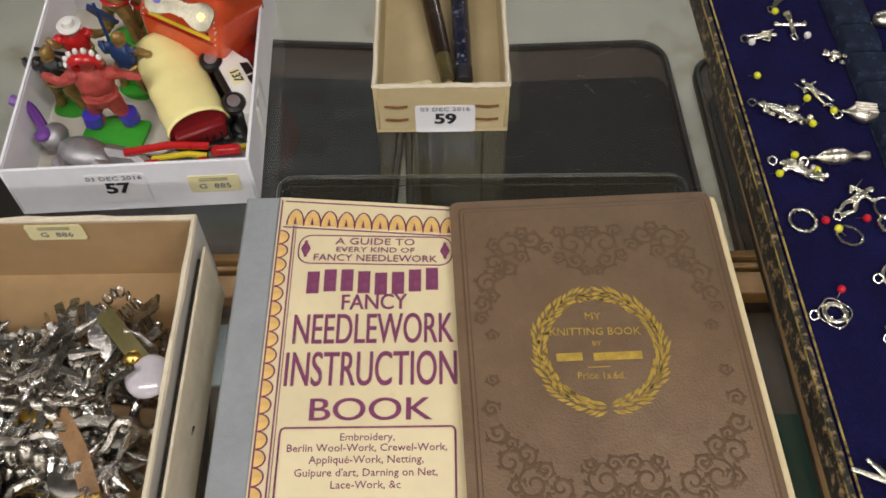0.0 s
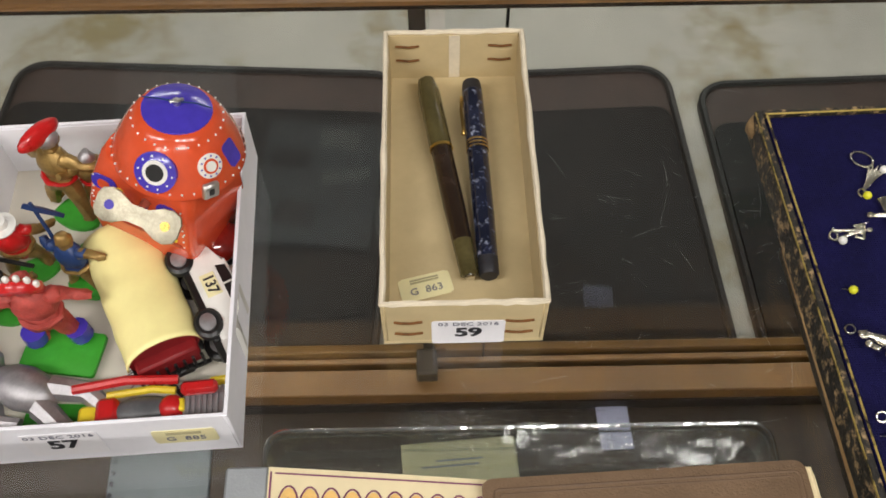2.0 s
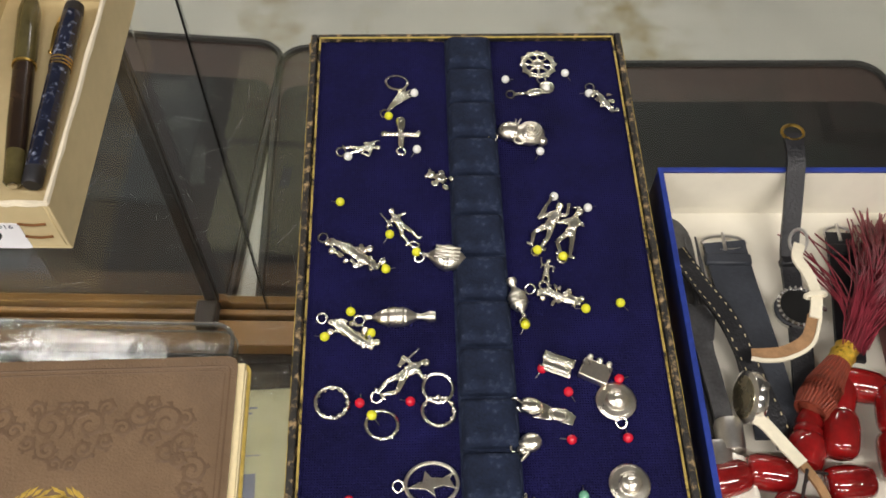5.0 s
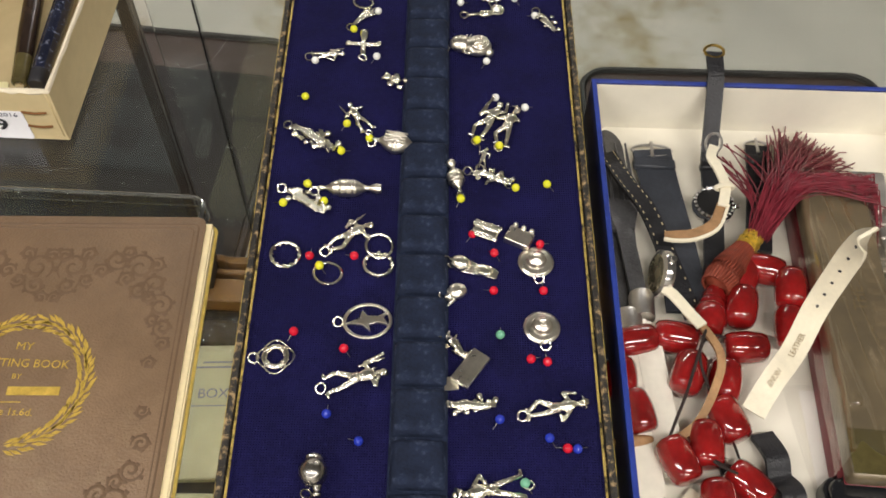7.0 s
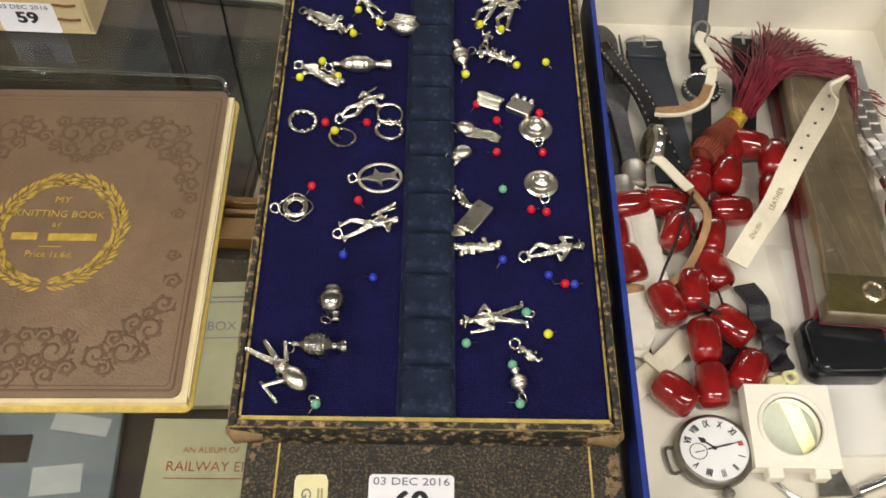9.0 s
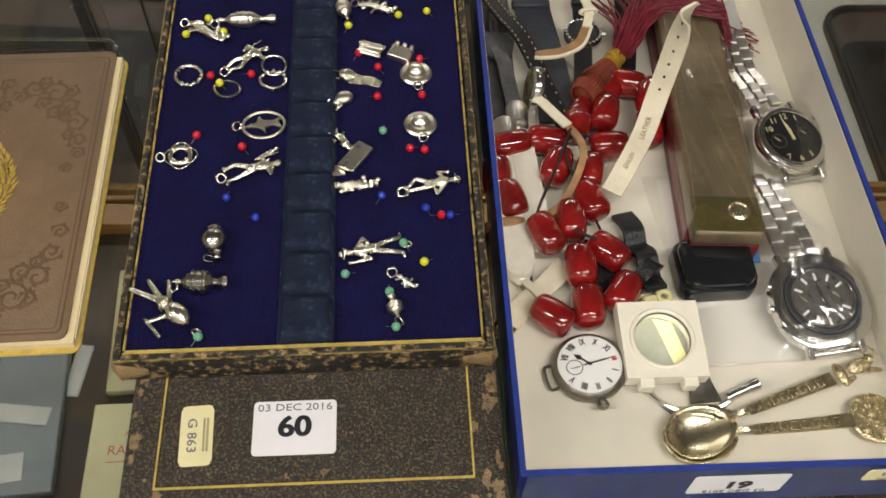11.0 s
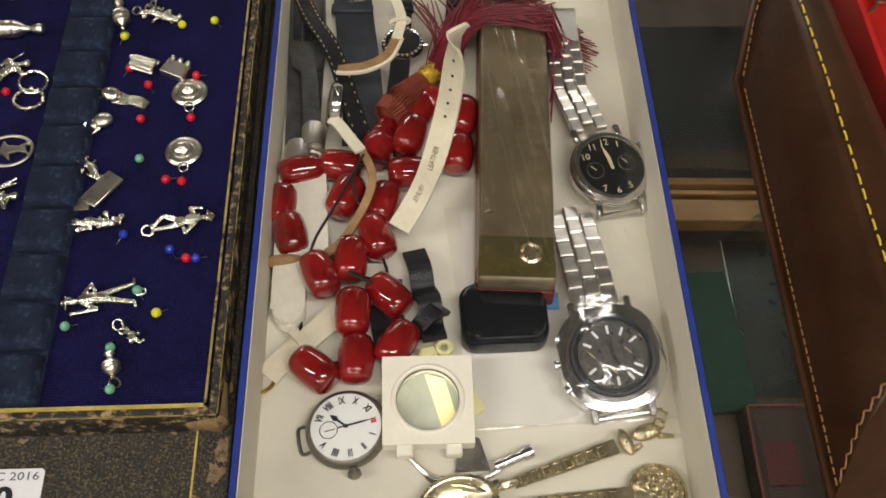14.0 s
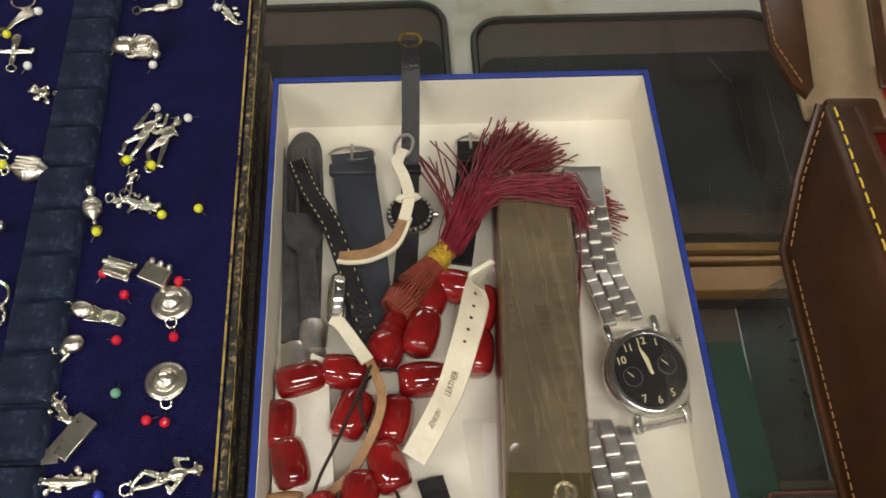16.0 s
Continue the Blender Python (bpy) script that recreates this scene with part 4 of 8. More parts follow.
        parts += [bm_ball(r * 0.62, (x * h, y * r, r * 0.9), 1.3, 1, 1) for x, y in ((-0.2, 1.5), (-0.2, -1.5), (0.62, 1.2), (0.62, -1.2))] + [bm_ball(r * 0.4, (-h * 0.95, y * r, r * 1.1)) for y in (-0.8, 0.8)]
    elif kind == "piglets":
        parts = [bm_ball(h * 0.48, (-h * 0.45, h * 0.12, h * 0.32), 1.0, 0.9, 0.7, 18, 12), bm_ball(h * 0.55, (h * 0.30, -h * 0.05, h * 0.34), 1.15, 0.95, 0.65, 18, 12), bm_move(bm_torus(h * 0.24, h * 0.07, 18, 7), pose(-h * 0.1, -h * 0.32, h * 0.4)), bm_ball(h * 0.2, (h * 0.82, -h * 0.35, h * 0.25))]
        parts += [limb((-h * 0.2, h * 0.3, h * 0.3), (h * x, h * 0.85, h * 0.2), h * 0.045, h * 0.03) for x in (-0.15, 0.05)] + [bm_move(bm_torus(h * (0.15 + 0.10 * k), h * 0.025, 18, 5, 1), pose(h * 0.35, -h * 0.05, h * (0.72 - 0.05 * k))) for k in range(4)]
    elif kind == "turned":
        w2 = (w or L * 0.4) / 2
        prof = [(w2 * 0.12, -h), (w2 * 0.3, -h * 0.93), (w2 * 0.18, -h * 0.75), (w2 * 0.75, -h * 0.5), (w2, -h * 0.15), (w2 * 0.92, h * 0.2), (w2 * 0.35, h * 0.48), (w2 * 0.28, h * 0.6), (w2 * 0.6, h * 0.85), (w2 * 0.5, h)]
        parts = [bm_move(bm_lathe(prof, 14), pose(0, 0, w2, 0, 90, 0))]
        parts += [bm_move(bm_torus(w2 * 0.97, w2 * 0.07, 16, 5), pose(x * h, 0, w2, 0, 90, 0)) for x in (-0.3, -0.1, 0.1)]
    elif kind == "lantern":
        w2 = (w or L * 0.45) / 2
        prof = [(w2 * max(0.14, math.sin(math.pi * min(1.0, max(0.0, (k - 1) / 12)))), -h + 2 * h * k / 14) for k in range(15)]
        parts = [bm_move(bm_lathe(prof, 24), pose(0, 0, w2 * 0.7, 0, 90, 0) @ Matrix.Diagonal((0.7, 1, 1, 1)))]
        parts += [limb((-h * 0.5, y * w2, w2 * 1.38), (h * 0.5, y * w2, w2 * 1.38), w2 * 0.09, w2 * 0.09) for y in (-0.45, -0.15, 0.15, 0.45)]
        parts += [bm_move(bm_torus(w2 * 0.98, w2 * 0.08, 18, 5), pose(x * h, 0, w2 * 0.7, 0, 90, 0) @ Matrix.Diagonal((0.7, 1, 1, 1))) for x in (-0.05, 0.05)]
    elif kind == "band":
        parts = [bm_move(bm_torus(h * 0.89, h * 0.11, 36, 8, 1.2), pose(0, 0, h * 0.2, rnd.uniform(-10, 10), 6, 0))]
        if w:
            parts += [bm_ball(h * 0.17, (h * 0.86 * math.cos(k * 0.5236), h * 0.86 * math.sin(k * 0.5236), h * 0.2), 1, 1, 1, 8, 6) for k in range(12)]
    elif kind == "wheel":
        parts = [bm_move(bm_torus(h * 0.84, h * 0.15, 28, 8, 0.6), pose(0, 0, h * 0.16)), bm_ball(h * 0.4, (0, 0, h * 0.12), 1, 1, 0.7)]
        parts += [limb((0, 0, h * 0.15), (h * 0.84 * math.cos(k * math.pi / 4), h * 0.84 * math.sin(k * math.pi / 4), h * 0.15), h * 0.08, h * 0.06) for k in range(8)]
        parts += [bm_ball(h * 0.12, (h * 0.97 * math.cos(k * math.pi / 6), h * 0.97 * math.sin(k * math.pi / 6), h * 0.15), 1, 1, 1, 6, 5) for k in range(12)]
    elif kind == "lifebelt":
        parts = [bm_move(bm_torus(h * 0.58, h * 0.16, 28, 10, 0.9), pose(0, 0, h * 0.2)),
                 bm_move(bm_tube([(h * (0.9 + 0.08 * math.cos(4 * k * 0.2244)) * math.cos(k * 0.2244), h * (0.9 + 0.08 * math.cos(4 * k * 0.2244)) * math.sin(k * 0.2244), 0) for k in range(28)], h * 0.055, 6, True), pose(0, 0, h * 0.2))]
        parts += [bm_move(bm_torus(h * 0.19, h * 0.06, 12, 5), pose(h * 0.58 * math.cos(k * math.pi / 2 + 0.78), h * 0.58 * math.sin(k * math.pi / 2 + 0.78), h * 0.2, 0, 0, math.degrees(k * math.pi / 2 + 0.78)) @ pose(0, 0, 0, 90, 0, 0)) for k in range(4)]
    elif kind == "hat":
        parts = [bm_lathe([(h * 0.9, 0.0002), (h, h * 0.08), (h * 0.85, h * 0.2), (h * 0.55, h * 0.24), (h * 0.48, h * 0.5), (h * 0.3, h * 0.62), (0.00001, h * 0.64)], 24),
                 bm_move(bm_torus(h * 0.5, h * 0.06, 20, 5), pose(0, 0, h * 0.3))]
        parts += [limb((-h * 0.15, y * h, h * 0.62), (h * 0.15, y * h, h * 0.62), h * 0.08, h * 0.06) for y in (-0.15, 0.15)]
    elif kind == "oval_frame":
        parts = [bm_move(bm_torus(h * 0.90, h * 0.075, 36, 6, 0.7, ry=h * 0.74), pose(0, 0, h * 0.1)), bm_poly([(x * h, y * h) for x, y in ((-0.85, -0.1), (-0.3, 0.1), (-0.2, 0.45), (0, 0.2), (0.4, 0.15), (0.8, 0.35), (0.62, 0.1), (0.8, -0.25), (0.4, -0.12), (0.05, -0.2), (0.1, -0.5), (-0.2, -0.2))], h * 0.06, h * 0.2)]
    elif kind == "barrel":
        w2 = h * 0.75
        parts = [bm_box(L * 0.92, w2 * 1.5, w2, w2 * 0.15, (0, 0, 0))]
        parts += [bm_move(bm_lathe([(w2 * 0.24, -h), (w2 * 0.24, h)], 10), pose(0, y, w2 * z, 0, 90, 0)) for y, z in ((-w2 * 0.7, 0.5), (w2 * 0.7, 0.5), (w2 * 0.05, 1.0))]
    elif kind == "plate":
        parts = [bm_box(L, (w or L * 0.7), L * 0.1, L * 0.02, (0, 0, L * 0.12))]
    elif kind == "house":
        parts = [bm_box(L * 0.9, L * 0.62, L * 0.3, L * 0.03)]
        parts += [bm_ball(L * 0.1, (x * L, L * 0.36, L * 0.3), 1, 1, 1, 8, 6) for x in (-0.3, 0, 0.3)]
    elif kind == "shoe":
        o = [(-h, -0.12 * L), (-h * 0.9, 0.14 * L), (-h * 0.4, 0.17 * L), (h * 0.1, 0.10 * L), (h * 0.6, 0.15 * L), (h, 0.06 * L), (h * 0.95, -0.12 * L), (h * 0.3, -0.12 * L), (-h * 0.4, -0.17 * L)]
        parts = [bm_poly(o, 0, L * 0.09, L * 0.015), bm_ball(L * 0.17, (-h * 0.55, 0, L * 0.12), 1.3, 1, 0.8), bm_move(bm_torus(L * 0.15, L * 0.025, 16, 6, ry=L * 0.10), pose(h * 0.4, 0, L * 0.11))]
    elif kind == "heart":
        parts = [bm_ball(h * 0.8, (0, 0, h * 0.5), 1.1, 0.95, 0.65), bm_ball(h * 0.35, (-h * 0.8, -h * 0.3, h * 0.3)), limb((-h * 0.4, -h * 0.6, h * 0.3), (-h * 1.1, -h * 1.1, h * 0.25), h * 0.22, h * 0.1)]
    elif kind == "ball":
        parts = [bm_ball(h * 0.60, (h * 0.28, 0, h * 0.60), 1.05, 1, 1, 20, 14), bm_move(bm_lathe([(h * 0.34, h * 0.80), (h * 0.38, h * 0.92), (h * 0.30, h)], 14), pose(0, 0, h * 0.6, 0, 90, 0)),
                 bm_move(bm_lathe([(h * 0.16, -h * 0.72), (h * 0.22, -h * 0.62), (h * 0.14, -h * 0.5), (h * 0.22, -h * 0.2)], 14), pose(0, -h * 0.18, h * 0.5, 0, 90, 0)), bm_move(bm_torus(h * 0.22, h * 0.05, 16, 6), pose(-h * 0.55, h * 0.25, h * 0.4, 20, 15, 0))]
    elif kind == "pipe":
        parts = [bm_tube(spline([(-h, 0, 0.0008), (-h * 0.3, 0, 0.001), (h * 0.3, -h * 0.1, 0.0014), (h * 0.6, h * 0.2, 0.0014)]), 0.0009, 7), bm_move(bm_torus(h * 0.28, h * 0.1, 18, 7), pose(h * 0.65, h * 0.15, 0.0014)), bm_ball(h * 0.3, (0, -h * 0.1, 0.0015), 1.5, 0.8, 0.7)]
    body = part("body", bm_join(*parts), GREYSILVER if kind == "ball" or (kind == "turned" and w and w > 0.010) else SATIN if kind in ("turned", "lantern", "hat", "plate", "ball", "heart", "oval_frame", "house", "piglets") else SILVER, t)
    if kind == "band" and w or kind in ("figure", "heart", "ball", "shoe", "house", "pipe", "wheel", "lifebelt", "turned", "lantern", "hat", "oval_frame", "barrel", "fins", "cross", "bear", "piglets", "cluster", "pipes"):
        moulded.append((body, 0.00022))
    if kind in ("figure", "cluster", "pipes", "fins", "cross", "piglets", "turned", "lantern", "shoe", "hat", "oval_frame", "heart", "lifebelt", "wheel", "pipe"):
        e = h * 1.12 if kind not in ("hat", "oval_frame", "heart", "lifebelt") else h * 1.15
        rx, ry = (h * 0.1, -e) if kind in ("hat", "wheel") else (-e, 0)
        part("jump_ring", bm_move(bm_torus(0.0021, 0.00045, 16, 6), pose(rx, ry, 0.0014, rnd.uniform(10, 40), rnd.uniform(-15, 15), 0)), SILVER, t)
    return t


charm("band", (-42, 146), (-30, 146), "plain silver ring charm with a hanging fish")
charm("fins", (-41, 127), (-29, 142), "slender silver fish charm on cloth", 3)
charm("figure", (-61, 103), (-43, 105.5), "thin silver figure charm on cloth", 5)
charm("cross", (-34, 104), (-34, 122), "silver crossed figure charm", 8)
charm("bear", (-22, 89), (-10, 82), "small silver bear charm on cloth", 2)
charm("wheel", (26, 157.5), (44, 157.5), "silver wheel charm pinned on cloth")
charm("pipe", (21, 138), (42, 141), "silver pipe charm pinned on cloth")
charm("cluster", (60, 141), (70, 124), "silver cat charm pinned on cloth", 6)
charm("piglets", (11, 111), (35, 111), "large silver pig charm", 9)
charm("figure", (-29, 52), (-40, 70), "silver dancing figure charm", 12)
charm("lantern", (-25, 44), (-3.5, 40), "oval ribbed silver lantern charm", 0, 0.0125)
charm("cluster", (-67, 54), (-42, 37), "silver horse charm pinned on cloth", 14)
charm("cluster", (-66, 14), (-44, -1), "silver clown charm pinned on cloth", 16)
charm("turned", (-50, 13.5), (-20, 13.5), "long pointed silver charm", 0, 0.0085)
charm("band", (-69, -23), (-54.5, -23), "beaded silver ring charm", 0, 1)
charm("figure", (-43, -20), (-23, -4), "silver rider charm pinned on cloth", 18)
charm("band", (-49, -32.7), (-35, -32.7), "plain silver wedding ring charm")
charm("band", (-26.5, -17.5), (-13, -17.5), "plain silver ring charm")
charm("band", (-27, -27.5), (-12.5, -27.5), "faceted silver ring charm", 0, 1)
charm("figure", (25.6, 48), (39, 72), "slender silver dancer charm", 20)
charm("figure", (36.5, 44), (46, 69), "slender silver dancer charm", 22)
charm("cluster", (22, 27), (43, 19), "silver squirrel charm pinned on cloth", 24)
charm("figure", (27, 30), (30, 43), "small silver figure charm", 25)
charm("turned", (17, 12.5), (12.5, 31), "small silver vase charm", 0, 0.008)
charm("barrel", (23, -6), (35, -11), "silver cart charm pinned on cloth")
charm("house", (38, -9), (50, -15), "silver box charm with small knobs")
charm("hat", (43, -24), (59.5, -24), "round silver hat charm")
charm("shoe", (12, -25), (34, -32), "silver slipper charm pinned on cloth")
charm("heart", (10.5, -42.5), (20.5, -40), "plump silver heart charm")
charm("lifebelt", (-68.5, -75), (-52.5, -74), "silver lifebelt charm pinned on cloth")
charm("oval_frame", (-34, -57), (-12, -55.5), "oval openwork silver charm")
charm("figure", (-39, -88), (-12.5, -80), "silver mermaid charm pinned on cloth", 30)
charm("hat", (44, -58), (60.2, -57.5), "round silver sombrero charm")
charm("cluster", (22, -77), (9, -61), "silver chair charm pinned on cloth", 32)
charm("plate", (16, -86), (26, -72), "flat silver plate charm", 0, 0.0085)
charm("plate", (10, -85.5), (16, -85), "tiny silver cube charm", 0, 0.006)
charm("cluster", (9, -96), (33, -95.5), "silver prancing horse charm", 34)
charm("figure", (43.5, -99), (69, -93), "dark silver crouching figure charm", 36)
charm("ball", (-39.6, -138), (-40.2, -119), "silver ball charm on a stem")
charm("turned", (-55, -146), (-32.5, -147), "silver goblet charm pinned on cloth", 0, 0.0105)
charm("pipes", (-46, -167), (-72, -143), "silver bagpiper charm pinned on cloth", 40)
charm("figure", (41.5, -128.5), (13.5, -133.5), "silver trousers charm pinned on cloth", 42)
charm("cluster", (37, -143), (47, -151), "silver dragon charm pinned on cloth", 44)
charm("turned", (38.5, -166), (35.5, -155), "small silver vase charm", 0, 0.007)

PINCOL = {"white": (0.8, 0.8, 0.76), "yellow": (0.72, 0.72, 0.03), "red": (0.6, 0.01, 0.03), "blue": (0.02, 0.04, 0.42), "green": (0.16, 0.42, 0.27)}
PINS = {"white": "-27.4,139 -58.7,100 -26.6,103.9 48,151.5 17.9,147.5 37.7,141.8 58.6,138 31.4,102 35.5,75.9 50.3,69.4",
        "yellow": "-39.9,124.4 -61.6,74.1 -39.2,56.3 -27.5,46.9 -40.8,38.4 -55.4,17.8 -65.8,6.2 -46.8,7.6 -46,-28.5 25.6,47.2 36.5,43.8 43.6,17.6 17.4,10.4 58.7,20.1 50.5,-137.7",
        "red": "-50.8,-23.3 -30.8,-23 22.7,-9.8 32.4,-20.1 53.5,-14.8 53.7,-39.8 31.7,-40.1 -54.1,-62.2 -32.3,-70 46.6,-73.6 53.5,-74.8 59.3,-113",
        "blue": "-37.3,-99.8 -23.7,-111.3 32.7,-101.1 52.4,-108.8 63.3,-113.2",
        "green": "34,-62.2 -56.3,-160.2 -43.7,-170.6 41.8,-127.5 16.3,-142.6 35,-152.2 37.4,-169.3"}
pin_steel = mesh_of("shaft", bm_tube([(0, 0, 0), (0.0003, 0.0045, -0.0016)], 0.00018, 5), TARNISH)
for cname, col in PINCOL.items():
    head = mesh_of("head", bm_ball(0.0020, (0, 0, 0), 1, 1, 1, 14, 10), mat(cname + "_bead", col, 0.25, var=0.05, coat=0.4))
    for k, xy in enumerate(PINS[cname].split()):
        x, y = (float(v) / 1000 for v in xy.split(","))
        t = thing("pin", cname + " bead-headed pin stuck in the navy cloth", "pin", TRAY @ pose(x, y, CZ + 0.0019, 0, 0, (k * 73) % 360), cname + " pins")
        for nm, me in (("head", head), ("shaft", pin_steel)):
            o = new(nm, me)
            o.parent = t


# rubbed rims of the two old card boxes
for box_, w, d, h, seed in ((pen_box, 0.0755, 0.171, 0.0365, 3), (silver_box, 0.186, 0.239, 0.0485, 7)):
    rr = random.Random(seed)
    run = []
    for (x0, y0), (x1, y1) in (((-1, -1), (1, -1)), ((1, -1), (1, 1)), ((1, 1), (-1, 1)), ((-1, 1), (-1, -1))):
        for k in range(16):
            f = k / 16
            run.append(((x0 + (x1 - x0) * f) * (w / 2 - 0.0010) + rr.uniform(-0.0003, 0.0003), (y0 + (y1 - y0) * f) * (d / 2 - 0.0010) + rr.uniform(-0.0003, 0.0003), h + rr.uniform(-0.0006, 0.0001)))
    part("worn_rim", bm_tube(run, [0.0014 + rr.uniform(-0.0003, 0.0004) for _ in run], 6, True), CREAMEDGE, box_, "rubbed pale card edge")


# ---------------------------------------------------------------- in the blue box
BZ = ZG + 0.0005 + 0.0024  # its white floor
AMBER = mat("cherry_red_resin", (0.205, 0.007, 0.007), 0.10, var=0.5, scale=60, coat=1.0, sub=0.15, rvar=0.05)
DARKCORD = mat("dark_cord", (0.02, 0.012, 0.01), 0.8, var=0.3)
WINE = mat("wine_silk", (0.17, 0.016, 0.027), 0.42, var=0.45, scale=200)
RUSTSILK = mat("rust_silk", (0.21, 0.040, 0.020), 0.45, var=0.4, scale=300, bump=0.5, bscale=1500)
GOLDTHREAD = mat("gold_thread", (0.75, 0.48, 0.06), 0.3, metal=0.9, var=0.4, scale=500, bump=0.9, bscale=1800)
BLACKLEATHER = mat("black_leather", (0.009, 0.009, 0.011), 0.42, var=0.4, scale=90, bump=0.5, bscale=700)
GREYLEATHER = mat("slate_leather", (0.032, 0.036, 0.045), 0.5, var=0.3, scale=60, bump=0.3, bscale=600)
WHITELEATHER = mat("white_leather", (0.74, 0.68, 0.52), 0.5, var=0.1, scale=90, bump=0.2, bscale=500, spot=(0.55, 0.38, 0.16), spot_amt=-0.45, spot_scale=120)
TANLEATHER = mat("tan_leather", (0.31, 0.175, 0.08), 0.6, var=0.35, scale=80, bump=0.3)
PEARL = mat("mother_of_pearl", (0.80, 0.76, 0.65), 0.16, var=0.10, scale=45, coat=0.9)
IVORY = mat("cream_plastic", (0.82, 0.78, 0.66), 0.4, var=0.05, scale=60)
LEMON = mat("pale_yellow_plastic", (0.78, 0.74, 0.38), 0.4, var=0.06)
BLACKDIAL = mat("black_dial", (0.010, 0.010, 0.010), 0.35, var=0.2, coat=0.3)
SMOKEDIAL = mat("smoke_grey_dial", (0.17, 0.165, 0.155), 0.30, metal=0.5, var=0.3, scale=300, coat=0.3)
WHITEDIAL = mat("white_enamel", (0.82, 0.82, 0.80), 0.2, var=0.03, coat=0.6)
LUME = mat("aged_lume", (0.62, 0.54, 0.32), 0.6, var=0.15)
REDINK = mat("red_ink", (0.5, 0.02, 0.02), 0.5)
BLACKPLASTIC = mat("black_plastic", (0.010, 0.011, 0.013), 0.22, var=0.3, scale=40, coat=0.3)
MAROON = mat("maroon_card", (0.13, 0.012, 0.016), 0.4, var=0.2, scale=80)
# orange-brown blotches put the sleeve's warm reflections into the lid's colour
CASETOP = mat("printed_lid_with_glints", (0.165, 0.130, 0.078), 0.36, metal=0.2, var=0.5, scale=18, bump=0.2, bscale=300, spot=(0.30, 0.16, 0.075), spot_amt=-0.1, spot_scale=25)
BRONZE = mat("bronze_print", (0.24, 0.175, 0.085), 0.4, metal=0.6, var=0.2)
SMOKEFILM = film_sheet("brown_cellophane", 0.24, 0.15, 0.10, 40, (0.95, 0.92, 0.86))
CLEARFILM = film_sheet("clear_bag_film", 0.10, 0.13, 0.55, 45)
CRYSTAL = clear("watch_crystal", (1, 1, 1), 0.0, 1.45)
THINGLASS = film_sheet("thin_watch_glass", 0.05, 0.04, 0.0)

# string of beads with a tassel
beads = thing("prayer_beads", "string of cherry red barrel beads with a wine tassel", "beads", pose(0.36, 0.2, BZ))
BEADS = ("330,242,15 349,245,-10 322,222,88 328,206,-75 352,225,69 369,223,77 367,203,-68 356,191,88 343,183,-66 373,175,-45 358,165,90 360,145,90 "
         "377,152,60 343,140,-40 381,261,76 381,241,4 396,285,-12 406,272,80 404,253,86 385,279,70")
bead_me = mesh_of("bead", bm_lathe([(0.0014, -0.0102), (0.0047, -0.0101), (0.0064, -0.0091), (0.0073, -0.0067), (0.0077, -0.0028), (0.0078, 0), (0.0077, 0.0028), (0.0073, 0.0067), (0.0064, 0.0091), (0.0047, 0.0101), (0.0014, 0.0102)], 28), AMBER, True, 60)
centres = []
for i, row in enumerate(BEADS.split()):
    x, y, a = (float(v) for v in row.split(","))
    ob = new("bead", bead_me)
    ob.parent = beads
    ob.matrix_basis = pose(x / 1000 - 0.36, y / 1000 - 0.2, 0.0080 + (0.004 if i in (4, 6, 7, 8, 10, 14, 17) else 0) + random.uniform(0, 0.001), 0, 0, a) @ pose(0, 0, 0, 0, 90, 0)
    centres.append((x / 1000 - 0.36, y / 1000 - 0.2, 0.009))
tagged(ob, "glossy cherry red barrel bead")
part("end_bead", bm_move(bm_lathe([(0.0015, -0.016), (0.0068, -0.0145), (0.0085, -0.009), (0.0082, -0.003), (0.0062, 0.000), (0.0066, 0.002), (0.0055, 0.004), (0.0060, 0.006), (0.0042, 0.012), (0.002, 0.015)], 24), pose(0.0075, 0.061, 0.010, 0, 0, 72) @ pose(0, 0, 0, 0, 90, 0)), AMBER, beads, "turned red end bead")
part("cord", bm_tube(spline([(0.0, 0.043, 0.020), (-0.012, 0.012, 0.0215), (-0.020, -0.006, 0.020), (-0.025, -0.022, 0.006), (-0.023, -0.050, 0.004), (-0.016, -0.060, 0.009)]), 0.0007, 6), DARKCORD, beads, "thin dark cord")
part("cord", bm_tube(spline([(0.021, 0.041, 0.010), (0.004, 0.043, 0.015), (-0.004, 0.025, 0.019), (0.012, -0.012, 0.004), (-0.004, -0.020, 0.02), (0.016, -0.024, 0.01)]), 0.0007, 6), DARKCORD, beads)
for a, b in zip(centres[9:13], centres[10:14]):
    part("cord", bm_tube([a, b], 0.0006, 5), DARKCORD, beads)
TASSEL = pose(0.0100, 0.0715, 0.0135, 0, 0, 53)
part("tassel_head", bm_move(bm_lathe([(0.0022, -0.001), (0.0062, 0.001), (0.0078, 0.007), (0.0074, 0.014), (0.0058, 0.022), (0.0046, 0.0285)], 28), TASSEL @ pose(0, 0, 0, 0, 90, 0)), RUSTSILK, beads, "rust silk tassel head")
head_cords = []
for k in range(30):
    a = k * 2 * math.pi / 30
    head_cords.append(bm_move(bm_tube([(r_ * math.cos(a + 0.25 * z_ / 0.026), r_ * math.sin(a + 0.25 * z_ / 0.026), z_) for r_, z_ in ((0.0066, -0.001), (0.0080, 0.006), (0.0077, 0.013), (0.0061, 0.021), (0.0047, 0.0285))], 0.0007, 5), TASSEL @ pose(0, 0, 0, 0, 90, 0)))
tagged(part("head_cord", bm_join(*head_cords), RUSTSILK, beads), kind="stuff")
